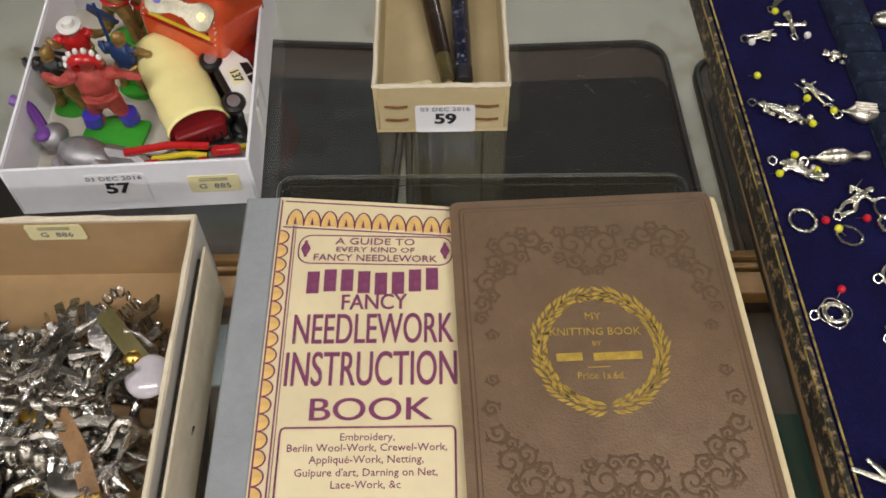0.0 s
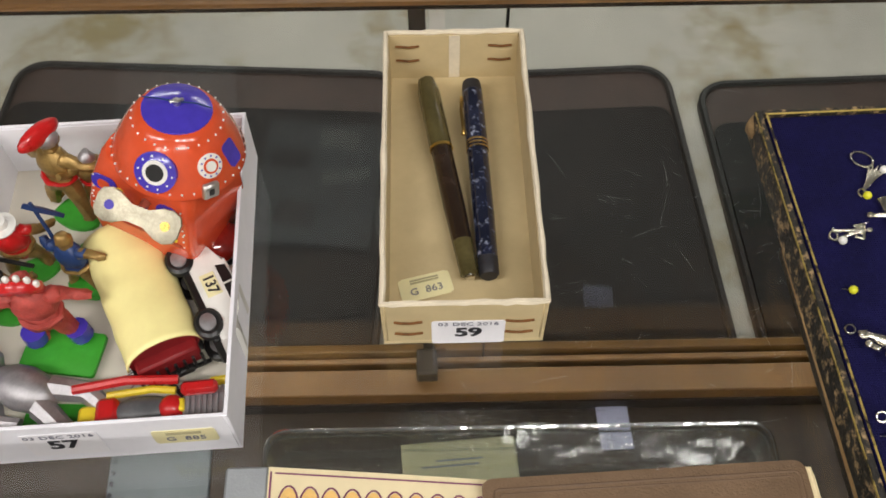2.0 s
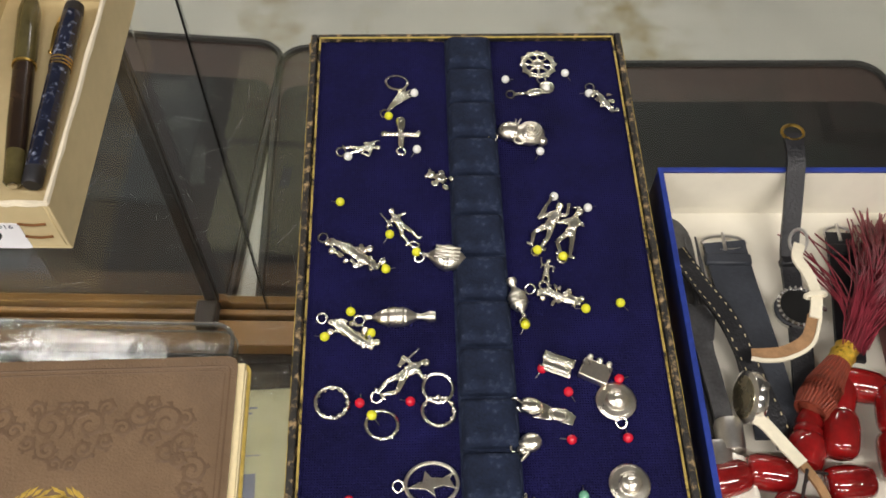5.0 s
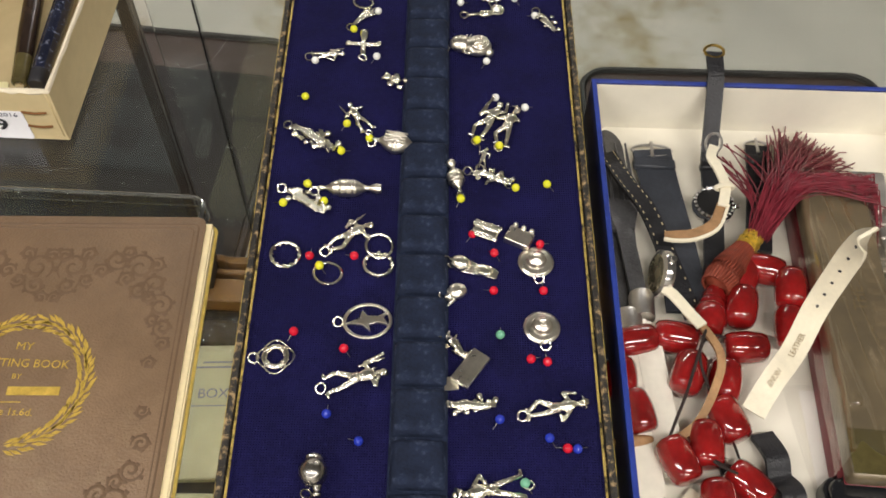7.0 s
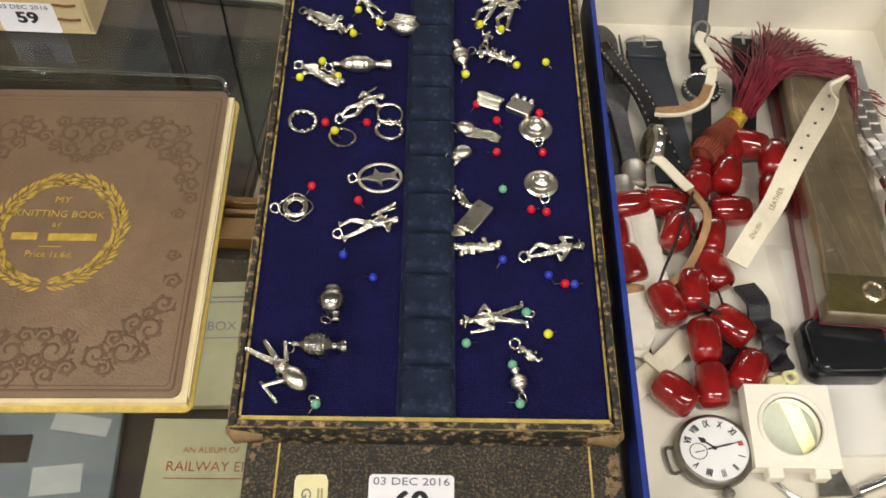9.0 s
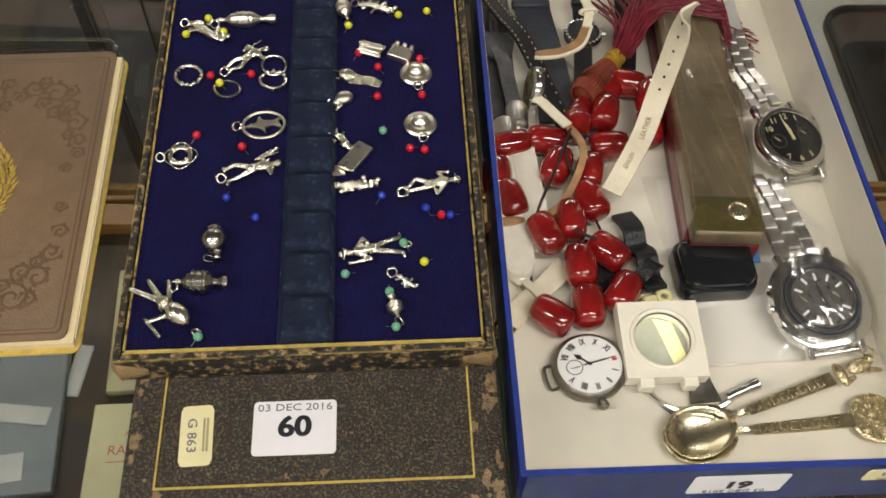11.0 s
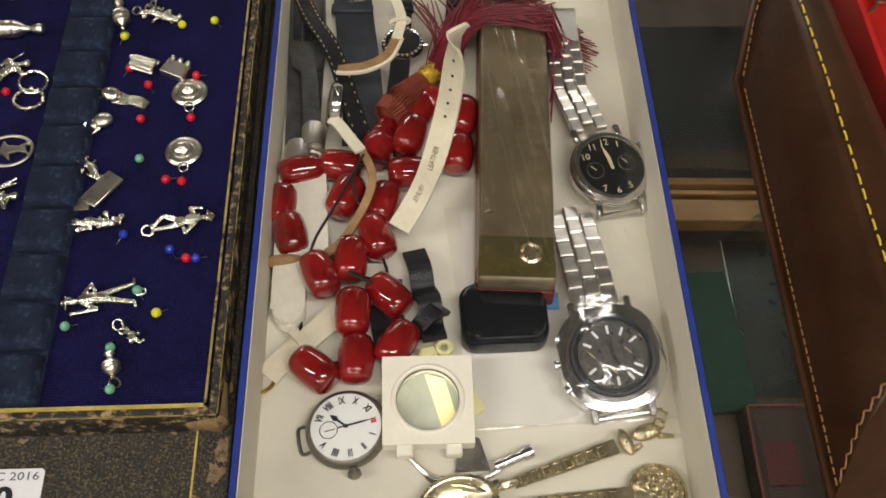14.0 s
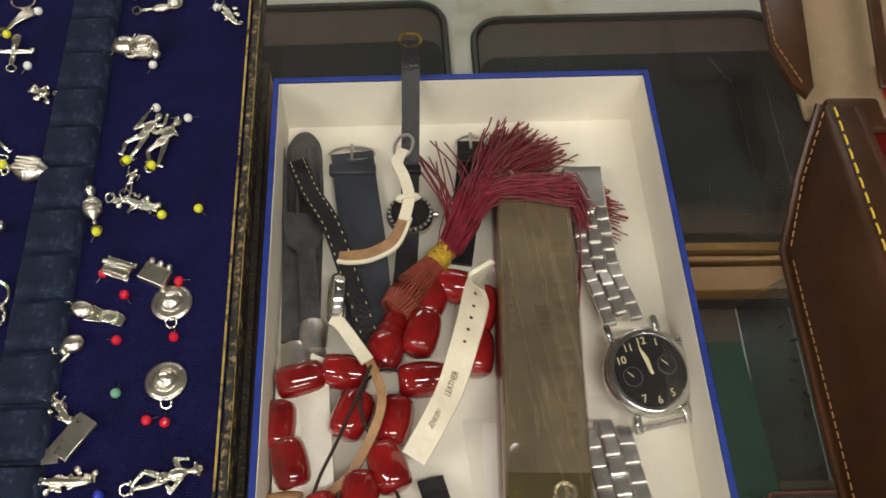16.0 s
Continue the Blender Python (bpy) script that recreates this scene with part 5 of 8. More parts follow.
part("tassel_binding", bm_move(bm_lathe([(0.0046, 0), (0.0056, 0.001), (0.0052, 0.003), (0.0058, 0.0055), (0.0050, 0.008), (0.0054, 0.010), (0.0046, 0.011)], 24), TASSEL @ pose(0.0270, 0, 0, 0, 90, 0)), GOLDTHREAD, beads, "gold thread binding")
random.seed(11)
strands = []
for k in range(430):
    u = random.random()
    # most of the fringe fans out over the box floor, the rest falls over the case beside it
    fan = u < 0.62
    end = radians(random.uniform(38, 78) if fan else random.gauss(3, 8))
    ln = random.uniform(0.066, 0.088) if fan else random.uniform(0.080, 0.094)
    sx, sy = 0.0345 + random.gauss(0, 0.0018), 0.1010 + random.gauss(0, 0.0018)
    d0 = radians(random.gauss(62, 6))
    bend, wav, ph = random.uniform(0.30, 0.48), random.uniform(0.03, 0.14), random.uniform(0, 6)
    top = random.uniform(0.004, 0.016)
    pts = []
    for j in range(10):
        f = j / 9
        g = min(1.0, max(0.0, (f - bend + 0.25) / 0.5))
        aa = d0 + (end - d0) * g * g * (3 - 2 * g) + wav * math.sin(f * 11 + ph)
        if j == 0:
            px, py = sx, sy
        else:
            px, py = px + ln / 9 * math.cos(aa), py + ln / 9 * math.sin(aa)
        over = 0.0275 if 0.048 < px < 0.092 and py < 0.130 else 0.0
        pts.append((px, py, max(0.0135 * (1 - 0.7 * f) + top * math.sin(math.pi * min(1, f * 0.9 + 0.1)), over + top * 0.25) + random.uniform(-0.0008, 0.0008)))
    strands.append(bm_tube(pts, random.uniform(0.00026, 0.00042), 5, cap=False))
for k in range(14):
    x0, y0 = 0.035 + random.uniform(-0.004, 0.010), 0.128 + random.uniform(-0.008, 0.008)
    strands.append(bm_tube(spline([(0.0345, 0.102, 0.015), (x0, y0, 0.018), (x0 - 0.004 + random.uniform(-0.012, 0.004), y0 + 0.032, 0.008)], 4), 0.0004, 5, cap=False))
for k in range(4):
    y0 = random.uniform(0.07, 0.09)
    strands.append(bm_tube(spline([(0.072, 0.124, 0.0285), (0.0895, 0.118, 0.027), (0.0925, 0.100, 0.016), (0.0905 + random.uniform(0, 0.003), y0, 0.006)], 4), 0.0004, 5, cap=False))
fringe = part("tassel_fringe", bm_join(*strands), WINE, beads, "wine red silk fringe")
tagged(fringe, kind="stuff")

# long white strap standing up on its end
ws = thing("watch_strap", "curling white leather watch strap with punched holes", "strap", pose(0.377, 0.205, BZ), "watch straps")
path = spline([(0.000, 0.000, 0.016), (0.008, 0.012, 0.022), (0.0145, 0.0205, 0.036), (0.0195, 0.0310, 0.052), (0.0225, 0.0360, 0.072), (0.0235, 0.0370, 0.095), (0.0240, 0.0365, 0.103)], 6)
part("band", bm_strip(path, 0.0105, 0.0014, [0.0105] * (len(path) - 4) + [0.0103, 0.0098, 0.0085, 0.0055]), WHITELEATHER, ws)
for k in range(7):
    p = path[19 + k * 2]
    d = (path[20 + k * 2] - path[18 + k * 2]).normalized()
    s = d.cross(Vector((0, 0, 1))).normalized()
    up = s.cross(d)
    part("hole", bm_move(bm_lathe([(0.0007, -0.0001), (0.0007, 0.0001)], 8), Matrix.Translation(p + up * 0.0008) @ up.to_track_quat("Z", "Y").to_matrix().to_4x4()), INK, ws)
for word, k in (("GENUINE", 7), ("LEATHER", 13)):
    d = (path[k + 2] - path[k - 2]).normalized()
    up = d.cross(Vector((0, 0, 1))).normalized().cross(d).normalized()
    side = up.cross(d).normalized()
    lettering(word, 0.0036, BRONZE, ws, Matrix.Translation(path[k] + up * 0.0011) @ Matrix((d, side, up)).transposed().to_4x4(), "stamp", 0.00005, stretch=0.78)

# small cream watch lying on its edge, with its strap
cw = thing("small_watch", "small cream-strapped watch lying on its edge", "watch", pose(0.344, 0.285, BZ), "watches in the box")
part("strap", bm_strip(spline([(0.0300, 0.0600, 0.030), (0.0272, 0.0520, 0.031), (0.0300, 0.0440, 0.031), (0.0322, 0.0340, 0.030), (0.0300, 0.0230, 0.0285)], 6), 0.0050, 0.0012, None), WHITELEATHER, cw)
part("strap_lining", bm_strip(spline([(0.0305, 0.0250, 0.0272), (0.0255, 0.0140, 0.026), (0.0160, 0.0085, 0.0245), (0.0070, 0.0075, 0.0235), (0.0015, 0.0080, 0.022)], 6), 0.0056, 0.0011), TANLEATHER, cw, "tan leather lining")
part("strap_edge", bm_strip(spline([(0.0330, 0.0245, 0.0276), (0.0272, 0.0112, 0.0264), (0.0165, 0.0052, 0.0250), (0.0070, 0.0043, 0.0240), (0.0010, 0.0060, 0.0225)], 6), 0.0015, 0.0014), WHITELEATHER, cw)
part("keeper", bm_move(bm_torus(0.0044, 0.0013, 14, 6), pose(0.0318, 0.0335, 0.0300, 90, 0, 8) @ Matrix.Diagonal((1, 0.45, 1, 1))), WHITELEATHER, cw)
part("buckle", bm_move(bm_torus(0.0040, 0.0008, 16, 6, ry=0.0060), pose(0.0300, 0.0620, 0.0300, 12, 8, -20)), BRUSHED, cw)
CASE = pose(0.0005, -0.0085, 0.0140, 0, -78, 0)
part("case", bm_move(bm_lathe([(0.0088, -0.0028), (0.0115, -0.0020), (0.0120, 0.0), (0.0115, 0.0024), (0.0100, 0.0032)], 28), CASE), STEEL, cw)
part("back", bm_move(bm_lathe([(0.0001, 0.0034), (0.0090, 0.0034), (0.0096, 0.0028)], 28), CASE), GILTSILVER, cw)
part("crown", bm_move(bm_lathe([(0.0016, 0), (0.0016, 0.002)], 12), CASE @ pose(0.0118, 0, 0, 0, 90, 0)), STEEL, cw)
part("strap", bm_strip(spline([(-0.0010, -0.0195, 0.0185), (0.0030, -0.0225, 0.0185), (0.0100, -0.0330, 0.019), (0.0145, -0.0400, 0.020)], 6), 0.0055, 0.0010), WHITELEATHER, cw)
part("strap_lining", bm_strip(spline([(0.0060, -0.0240, 0.0165), (0.0150, -0.0390, 0.0185), (0.0205, -0.0550, 0.0215), (0.0180, -0.0680, 0.0190), (0.0085, -0.0855, 0.0150), (-0.0020, -0.0930, 0.0120)], 6), 0.0036, 0.0016), TANLEATHER, cw, "tan leather lining")

# straps
sb = thing("watch_strap", "short white leather strap with a gilt buckle", "strap", pose(0.335, 0.153, BZ), "watch straps")
part("band", bm_strip(spline([(0.018, 0.018, 0.004), (0.008, 0.006, 0.006), (-0.006, -0.007, 0.004), (-0.012, -0.014, 0.003)], 5), 0.0105, 0.0016), WHITELEATHER, sb)
part("keeper", bm_strip([(0.005, -0.003, 0.0075), (-0.003, 0.006, 0.0075)], 0.004, 0.0012), WHITELEATHER, sb)
part("buckle", bm_move(bm_torus(0.0055, 0.0009, 16, 6, ry=0.0045), pose(-0.014, -0.016, 0.003, 0, 0, 45)), BRASS, sb, "gilt buckle")


def black_strap(points, width, label, material, buckle=None, stitched=False):
    o = points[len(points) // 2]
    t = thing("watch_strap", label, "strap", pose(o[0], o[1], BZ), "watch straps")
    pts = spline([(p[0] - o[0], p[1] - o[1], p[2]) for p in points], 6)
    part("band", bm_strip(pts, width, 0.0022), material, t)
    if stitched:
        for k in range(len(pts) - 2):
            d = (pts[k + 1] - pts[k]).normalized()
            s = d.cross(Vector((0, 0, 1))).normalized()
            for sg in (-1, 1):
                c = pts[k] + s * sg * (width / 2 - 0.0012) + Vector((0, 0, 0.0013))
                part("stitch", bm_tube([c, c + d * 0.0014], 0.00022, 4), PAGES, t)
    if buckle:
        e = pts[0]
        part("keeper", bm_box(width * 1.08, 0.006, 0.0042, 0.0008, (e.x + buckle[0], e.y - 0.010, e.z - 0.0020)), material, t)
        part("buckle", bm_move(bm_torus(width * 0.52, 0.0008, 16, 6, ry=0.004), pose(e.x, e.y, e.z)), BRUSHED, t)
        part("tongue", bm_tube([(e.x, e.y - 0.005, e.z + 0.001), (e.x, e.y + 0.005, e.z + 0.001)], 0.0009, 6), BRUSHED, t)
    return t


black_strap([(0.3230, 0.352, 0.012), (0.3305, 0.333, 0.0145), (0.341, 0.314, 0.014), (0.350, 0.288, 0.010), (0.3600, 0.258, 0.005)], 0.0088, "black leather watch strap with white stitching", BLACKLEATHER, None, True)
black_strap([(0.3485, 0.361, 0.006), (0.351, 0.340, 0.004), (0.355, 0.310, 0.003), (0.3575, 0.282, 0.003), (0.358, 0.262, 0.003)], 0.0205, "broad slate black watch strap with buckle", GREYLEATHER, (0.0005, 0))
black_strap([(0.4065, 0.368, 0.005), (0.4055, 0.350, 0.004), (0.402, 0.325, 0.003), (0.398, 0.300, 0.003)], 0.0130, "narrow black watch strap with steel buckle", BLACKLEATHER, (0, 0))
black_strap([(0.3835, 0.200, 0.004), (0.3865, 0.188, 0.009), (0.3880, 0.180, 0.005), (0.3905, 0.172, 0.010), (0.3915, 0.162, 0.006), (0.3930, 0.154, 0.009)], 0.0105, "crumpled black leather watch strap", BLACKLEATHER)
black_strap([(0.3965, 0.171, 0.004), (0.3925, 0.166, 0.011), (0.3870, 0.161, 0.009), (0.3835, 0.158, 0.004)], 0.0075, "doubled black leather strap end", BLACKLEATHER)
black_strap([(0.371, 0.186, 0.002), (0.372, 0.170, 0.003), (0.375, 0.152, 0.002)], 0.0150, "short black leather strap under the beads", BLACKLEATHER)

# ladies' watch on a black strap that hangs over the rim
lw = thing("small_watch", "small steel watch on a thin black strap", "watch", pose(0.3765, 0.3235, BZ), "watches in the box")
part("strap", bm_strip(spline([(0.000, 0.010, 0.008), (0.0003, 0.028, 0.012), (0.0008, 0.046, 0.026), (0.0010, 0.062, 0.039), (0.0010, 0.076, 0.0425)], 6), 0.0085, 0.0022), BLACKLEATHER, lw)
part("strap", bm_strip(spline([(-0.001, -0.010, 0.008), (-0.002, -0.024, 0.006), (-0.004, -0.045, 0.004), (-0.005, -0.062, 0.003)], 6), 0.0100, 0.0022), BLACKLEATHER, lw)
part("keeper", bm_box(0.0100, 0.0045, 0.0050, 0.0008, (0.0003, 0.0235, 0.0085)), BLACKLEATHER, lw)
part("buckle", bm_move(bm_torus(0.0052, 0.0008, 14, 6, ry=0.0042), pose(0.0010, 0.0765, 0.0430, 8, 0, 0)), BRASS, lw, "gilt buckle")
part("case", bm_lathe([(0.0090, 0.004), (0.0108, 0.006), (0.0110, 0.009), (0.0100, 0.011), (0.0089, 0.0112), (0.0088, 0.0098)], 32), STEEL, lw)
part("dial", bm_lathe([(0.0088, 0.0105), (0.0001, 0.0107)], 32, False), BLACKDIAL, lw)
for k in range(24):
    a = k * math.pi / 12
    part("bezel_notch", bm_box(0.0009, 0.0016, 0.0006, 0.0002, (0, 0.0098, 0.0110)), BRUSHED, lw, m=pose(0, 0, 0, 0, 0, math.degrees(a)))
part("crown", bm_move(bm_lathe([(0.0014, 0), (0.0014, 0.0022)], 12), pose(0.0108, 0.0, 0.0085, 0, 90, 0)), STEEL, lw)


LINKSTEEL = mat("worn_link_steel", (0.74, 0.71, 0.66), 0.33, metal=1.0, var=0.25, scale=180)


def steel_bracelet(t, points, width, rows, material):
    """Three-link bracelet; each link is a part."""
    pts = spline(points, 12)
    cum = [0]
    for a, b in zip(pts, pts[1:]):
        cum.append(cum[-1] + (b - a).length)
    step = cum[-1] / rows
    outer = mesh_of("link", bm_box(width * 0.33, step * 0.95, 0.0032, 0.00055, (0, 0, -0.0016), 1), material, False)
    inner = mesh_of("link", bm_box(width * 0.33, step * 0.95, 0.0036, 0.0007, (0, 0, -0.0016), 1), LINKSTEEL, False)

    def at(s):
        for i in range(len(cum) - 1):
            if cum[i + 1] >= s:
                break
        f = (s - cum[i]) / max(1e-9, cum[i + 1] - cum[i])
        p = pts[i].lerp(pts[i + 1], f)
        d = (pts[i + 1] - pts[i]).normalized()
        sd = d.cross(Vector((0, 0, 1))).normalized()
        return Matrix.Translation(p) @ Matrix((sd, d, sd.cross(d))).transposed().to_4x4()
    for k in range(rows):
        m = at((k + 0.5) * step)
        for dx in (-1, 1):
            ob = new("link", outer)
            ob.parent, ob.matrix_basis = t, m @ pose(dx * width * 0.345, 0, 0)
        m = at(min(cum[-1], (k + 1.0) * step))
        ob = new("link", inner)
        ob.parent, ob.matrix_basis = t, m


def wristwatch(t, m, r, chrono, cushion=False):
    """Head of a steel wristwatch, 12 o'clock along +y of m."""
    h = part("case", bm_lathe([(r * 0.80, 0), (r * 0.97, 0.0012), (r, 0.0040), (r * 0.99, 0.0062), (r * 0.93, 0.0074), (r * 0.84, 0.0074), (r * 0.83, 0.0066)], 40) if not cushion else
             bm_join(bm_poly(rounded(2 * r * 1.02, 2 * r * 1.10, r * 0.86, 8), 0, 0.0060, 0.0012), bm_lathe([(r * 0.93, 0.0058), (r * 0.91, 0.0076), (r * 0.84, 0.0078), (r * 0.83, 0.0066)], 40)), STEEL, t, m=m)
    if cushion:
        part("bezel", bm_lathe([(r * 0.83, 0.0070), (r * 0.82, 0.0086), (r * 0.76, 0.0088), (r * 0.73, 0.0080), (r * 0.72, 0.0070)], 48), GREYLEATHER, h, "dark grey bezel ring")
        part("rehaut", bm_move(bm_torus(r * 0.69, r * 0.020, 40, 6), pose(0, 0, 0.0084)), STEEL, h)
    else:
        part("bezel", bm_move(bm_torus(r * 0.86, r * 0.065, 40, 8, 0.7), pose(0, 0, 0.0080)), STEEL, h)
    part("dial", bm_lathe([(r * 0.82, 0.0071), (0.00001, 0.0073)], 40, False), SMOKEDIAL if cushion else BLACKDIAL, h, "dark dial")
    for k in range(12):
        a = radians(30 * k)
        R = r * (0.66 if not cushion else 0.52)
        x, y = R * math.sin(a), R * math.cos(a)
        if chrono and k in (2, 3, 4, 8, 9) or cushion and k in (3, 9):
            continue
        if cushion:
            part("hour_mark", bm_box(r * 0.05, r * 0.17, 0.0003), STICKER, h, m=pose(x, y, 0.0074, 0, 0, -30 * k))
        else:
            lettering(str(k or 12), r * 0.24, LUME, h, pose(x, y, 0.0076), "numeral", 0.00005)
    subs = ((-0.42, -0.05), (0.42, 0.05)) if not cushion else ((-0.36, 0), (0.36, 0), (0, -0.36))
    for sx, sy in subs:
        part("subdial", bm_move(bm_torus(r * 0.21, r * 0.007, 24, 5, 0.4), pose(r * sx, r * sy, 0.0073)), TARNISH, h)
        part("sub_hand", bm_box(r * 0.02, r * 0.17, 0.0002, at=(0, r * 0.07, 0)), LUME, h, m=pose(r * sx, r * sy, 0.0077, 0, 0, 40))
    part("hour_hand", bm_poly([(-r * 0.03, -r * 0.08), (r * 0.03, -r * 0.08), (r * 0.05, r * 0.22), (0, r * 0.42), (-r * 0.05, r * 0.22)], 0, 0.0003), STEEL if cushion else LUME, h, m=pose(0, 0, 0.0079, 0, 0, 3) @ Matrix.Diagonal((0.6 if cushion else 1, 1, 1, 1)))
    part("minute_hand", bm_poly([(-r * 0.025, -r * 0.1), (r * 0.025, -r * 0.1), (r * 0.035, r * 0.35), (0, r * 0.62), (-r * 0.035, r * 0.35)], 0, 0.0003), STEEL if cushion else LUME, h, m=pose(0, 0, 0.0083, 0, 0, 10 if not cushion else -160) @ Matrix.Diagonal((0.6 if cushion else 1, 0.8 if cushion else 1, 1, 1)))
    cr = part("crystal", bm_lathe([(r * (0.70 if cushion else 0.81), 0.0088), (r * 0.60, 0.0092), (r * 0.3, 0.0095), (0.00001, 0.0096)], 40, False), THINGLASS, h)
    cr.visible_shadow = False
    for a, ln in ((0, 0.0030), (28, 0.0032), (-28, 0.0032)):
        sgn = 1 if not cushion else -1
        part("crown" if a == 0 else "pusher", bm_move(bm_lathe([(0.0012, 0), (0.0012, ln * 0.5), (0.0022, ln * 0.5), (0.0022, ln)], 14), pose(0, 0, 0.004, 0, 0, a if sgn > 0 else 180 + a) @ pose(r * 0.99, 0, 0, 0, 90, 0)), STEEL, h)
    for sx in (-1, 1):
        for sy in (-1, 1):
            part("lug", bm_move(bm_box(r * 0.16, r * 0.40, 0.0045, 0.0008), pose(sx * r * 0.56, sy * r * 1.02, 0.0004, sy * -8, 0, 0)), STEEL, h)
    part("spring_bar", bm_move(bm_lathe([(0.0012, -r * 0.5), (0.0012, r * 0.5)], 10), pose(0, -r * 1.14, 0.0022, 0, 90, 0)), STEEL, h)
    return h


CLASPSTEEL = mat("bright_clasp_steel", (0.86, 0.85, 0.82), 0.36, metal=1.0, var=0.06, scale=120)
w1 = thing("wristwatch", "steel chronograph wristwatch with black dial and steel bracelet", "watch", pose(0.4745, 0.245, BZ), "watches in the box")
wristwatch(w1, pose(0.0, -0.0035, 0.0085, 9, 5, 14), 0.0193, True)
steel_bracelet(w1, [(-0.0062, 0.0195, 0.012), (-0.0100, 0.036, 0.0105), (-0.0130, 0.050, 0.0085), (-0.0145, 0.068, 0.010), (-0.0155, 0.080, 0.011)], 0.0172, 8, LINKSTEEL)
part("clasp", bm_box(0.0185, 0.024, 0.0030, 0.0008, (-0.0160, 0.0905, 0.0100)), CLASPSTEEL, w1, "polished folding clasp")
w2 = thing("wristwatch", "steel cushion-cased chronograph in a clear plastic bag", "watch", pose(0.466, 0.1460, BZ), "watches in the box")
wristwatch(w2, pose(0.0, -0.002, 0.010, 8, -3, 8), 0.0212, False, True)
steel_bracelet(w2, [(-0.0045, 0.0215, 0.014), (-0.0065, 0.036, 0.014), (-0.0085, 0.052, 0.0120), (-0.0105, 0.072, 0.008)], 0.0200, 6, LINKSTEEL)

# wristlet watch with white dial
pw = thing("wristlet_watch", "old silver wristlet watch with white roman dial", "watch", pose(0.3580, 0.1150, BZ, 4, -3, -78), "watches in the box")
part("case", bm_lathe([(0.0100, 0.0), (0.0145, 0.0015), (0.0166, 0.0045), (0.0166, 0.0068), (0.0150, 0.0088), (0.0144, 0.0091), (0.0143, 0.0080)], 40), TARNISH, pw, "tarnished silver case")
part("dial", bm_lathe([(0.0143, 0.0086), (0.00001, 0.0089)], 40, False), WHITEDIAL, pw, "white enamel dial")
for k, s in enumerate(("XII", "I", "II", "III", "IIII", "V", "VI", "VII", "VIII", "IX", "X", "XI")):
    if k == 6:
        continue
    a = radians(30 * k)
    for dx in (-0.00012, 0.00012):
        lettering(s, 0.0044 if k else 0.0030, REDINK if k == 0 else INK, pw, pose((0.0112) * math.sin(a) + dx, 0.0112 * math.cos(a), 0.0090 + dx * 0.1, 0, 0, -30 * k), "numeral", 0.00006, stretch=0.62)
part("subdial", bm_move(bm_torus(0.0036, 0.00018, 24, 4, 0.4), pose(0, -0.0070, 0.0089)), INK, pw)
part("sub_hand", bm_box(0.0003, 0.0042, 0.0002, at=(0.0003, -0.0065, 0.0090)), INK, pw)
part("hour_hand", bm_poly([(-0.0004, -0.001), (0.0004, -0.001), (0.0004, 0.0042), (0.0013, 0.0056), (0, 0.0082), (-0.0013, 0.0056), (-0.0004, 0.0042)], 0, 0.0002), INK, pw, m=pose(0, 0, 0.0092, 0, 0, -138 + 270))
part("minute_hand", bm_poly([(-0.0003, -0.003), (0.0003, -0.003), (0.0004, 0.006), (0, 0.0112), (-0.0004, 0.006)], 0, 0.0002), INK, pw, m=pose(0, 0, 0.0094, 0, 0, 2))
part("boss", bm_ball(0.0009, (0, 0, 0.0093), 1, 1, 0.5), INK, pw)
part("crown", bm_move(bm_lathe([(0.0012, 0), (0.0026, 0.0015), (0.0028, 0.0032), (0.0018, 0.0042)], 14), pose(0.0164, 0, 0.0052, 0, 90, 0)), TARNISH, pw, "worn silver crown")
for sy in (-1, 1):
    part("wire_lug", bm_tube(spline([(-0.0055, sy * 0.0158, 0.004), (-0.0050, sy * 0.0195, 0.004), (0.0050, sy * 0.0195, 0.004), (0.0055, sy * 0.0158, 0.004)], 4), 0.0008, 6), TARNISH, pw)

# folding loupe
lp = thing("magnifier", "square cream plastic magnifier with a round glass lens", "magnifier", pose(0.3900, 0.1255, BZ + 0.006, 5, 0, 1.5))
bm = bmesh.new()
nseg = 32
inner_lo, inner_hi, out_lo, out_hi = [], [], [], []
for k in range(nseg):
    a = 2 * math.pi * k / nseg + 1e-4
    ca, sa = math.cos(a), math.sin(a)
    f = 0.01825 / max(abs(ca), abs(sa))
    for lst, rr, z in ((inner_lo, 0.0130, 0), (inner_hi, 0.0130, 0.0085), (out_lo, f, 0), (out_hi, f, 0.0085)):
        lst.append(bm.verts.new((rr * ca, rr * sa, z)))
for k in range(nseg):
    j = (k + 1) % nseg
    for a, b in ((out_lo, out_hi), (out_hi, inner_hi), (inner_hi, inner_lo), (inner_lo, out_lo)):
        bm.faces.new((a[k], a[j], b[j], b[k]))
part("frame", bm, IVORY, lp, angle=30)
part("rim", bm_move(bm_torus(0.0138, 0.0011, 36, 8), pose(0, 0, 0.0086)), IVORY, lp)
lens = part("lens", bm_lathe([(0.0001, 0.0052), (0.0128, 0.0052), (0.0128, 0.0058), (0.007, 0.0064), (0.0001, 0.0067)], 36), CRYSTAL, lp, "convex glass lens")
lens.visible_shadow = False
part("backing", bm_lathe([(0.0128, 0.0004), (0.0128, 0.0008), (0.00001, 0.0008)], 30), mat("grey_green_card", (0.30, 0.32, 0.25), 0.6, var=0.15, scale=80), lp)
part("backing_slip", bm_poly([(-0.001, 0.0125), (0.007, 0.0105), (0.0115, -0.0055), (0.006, -0.0112)], 0.0009, 0.0012), LEMON, lp, "pale yellow slip")
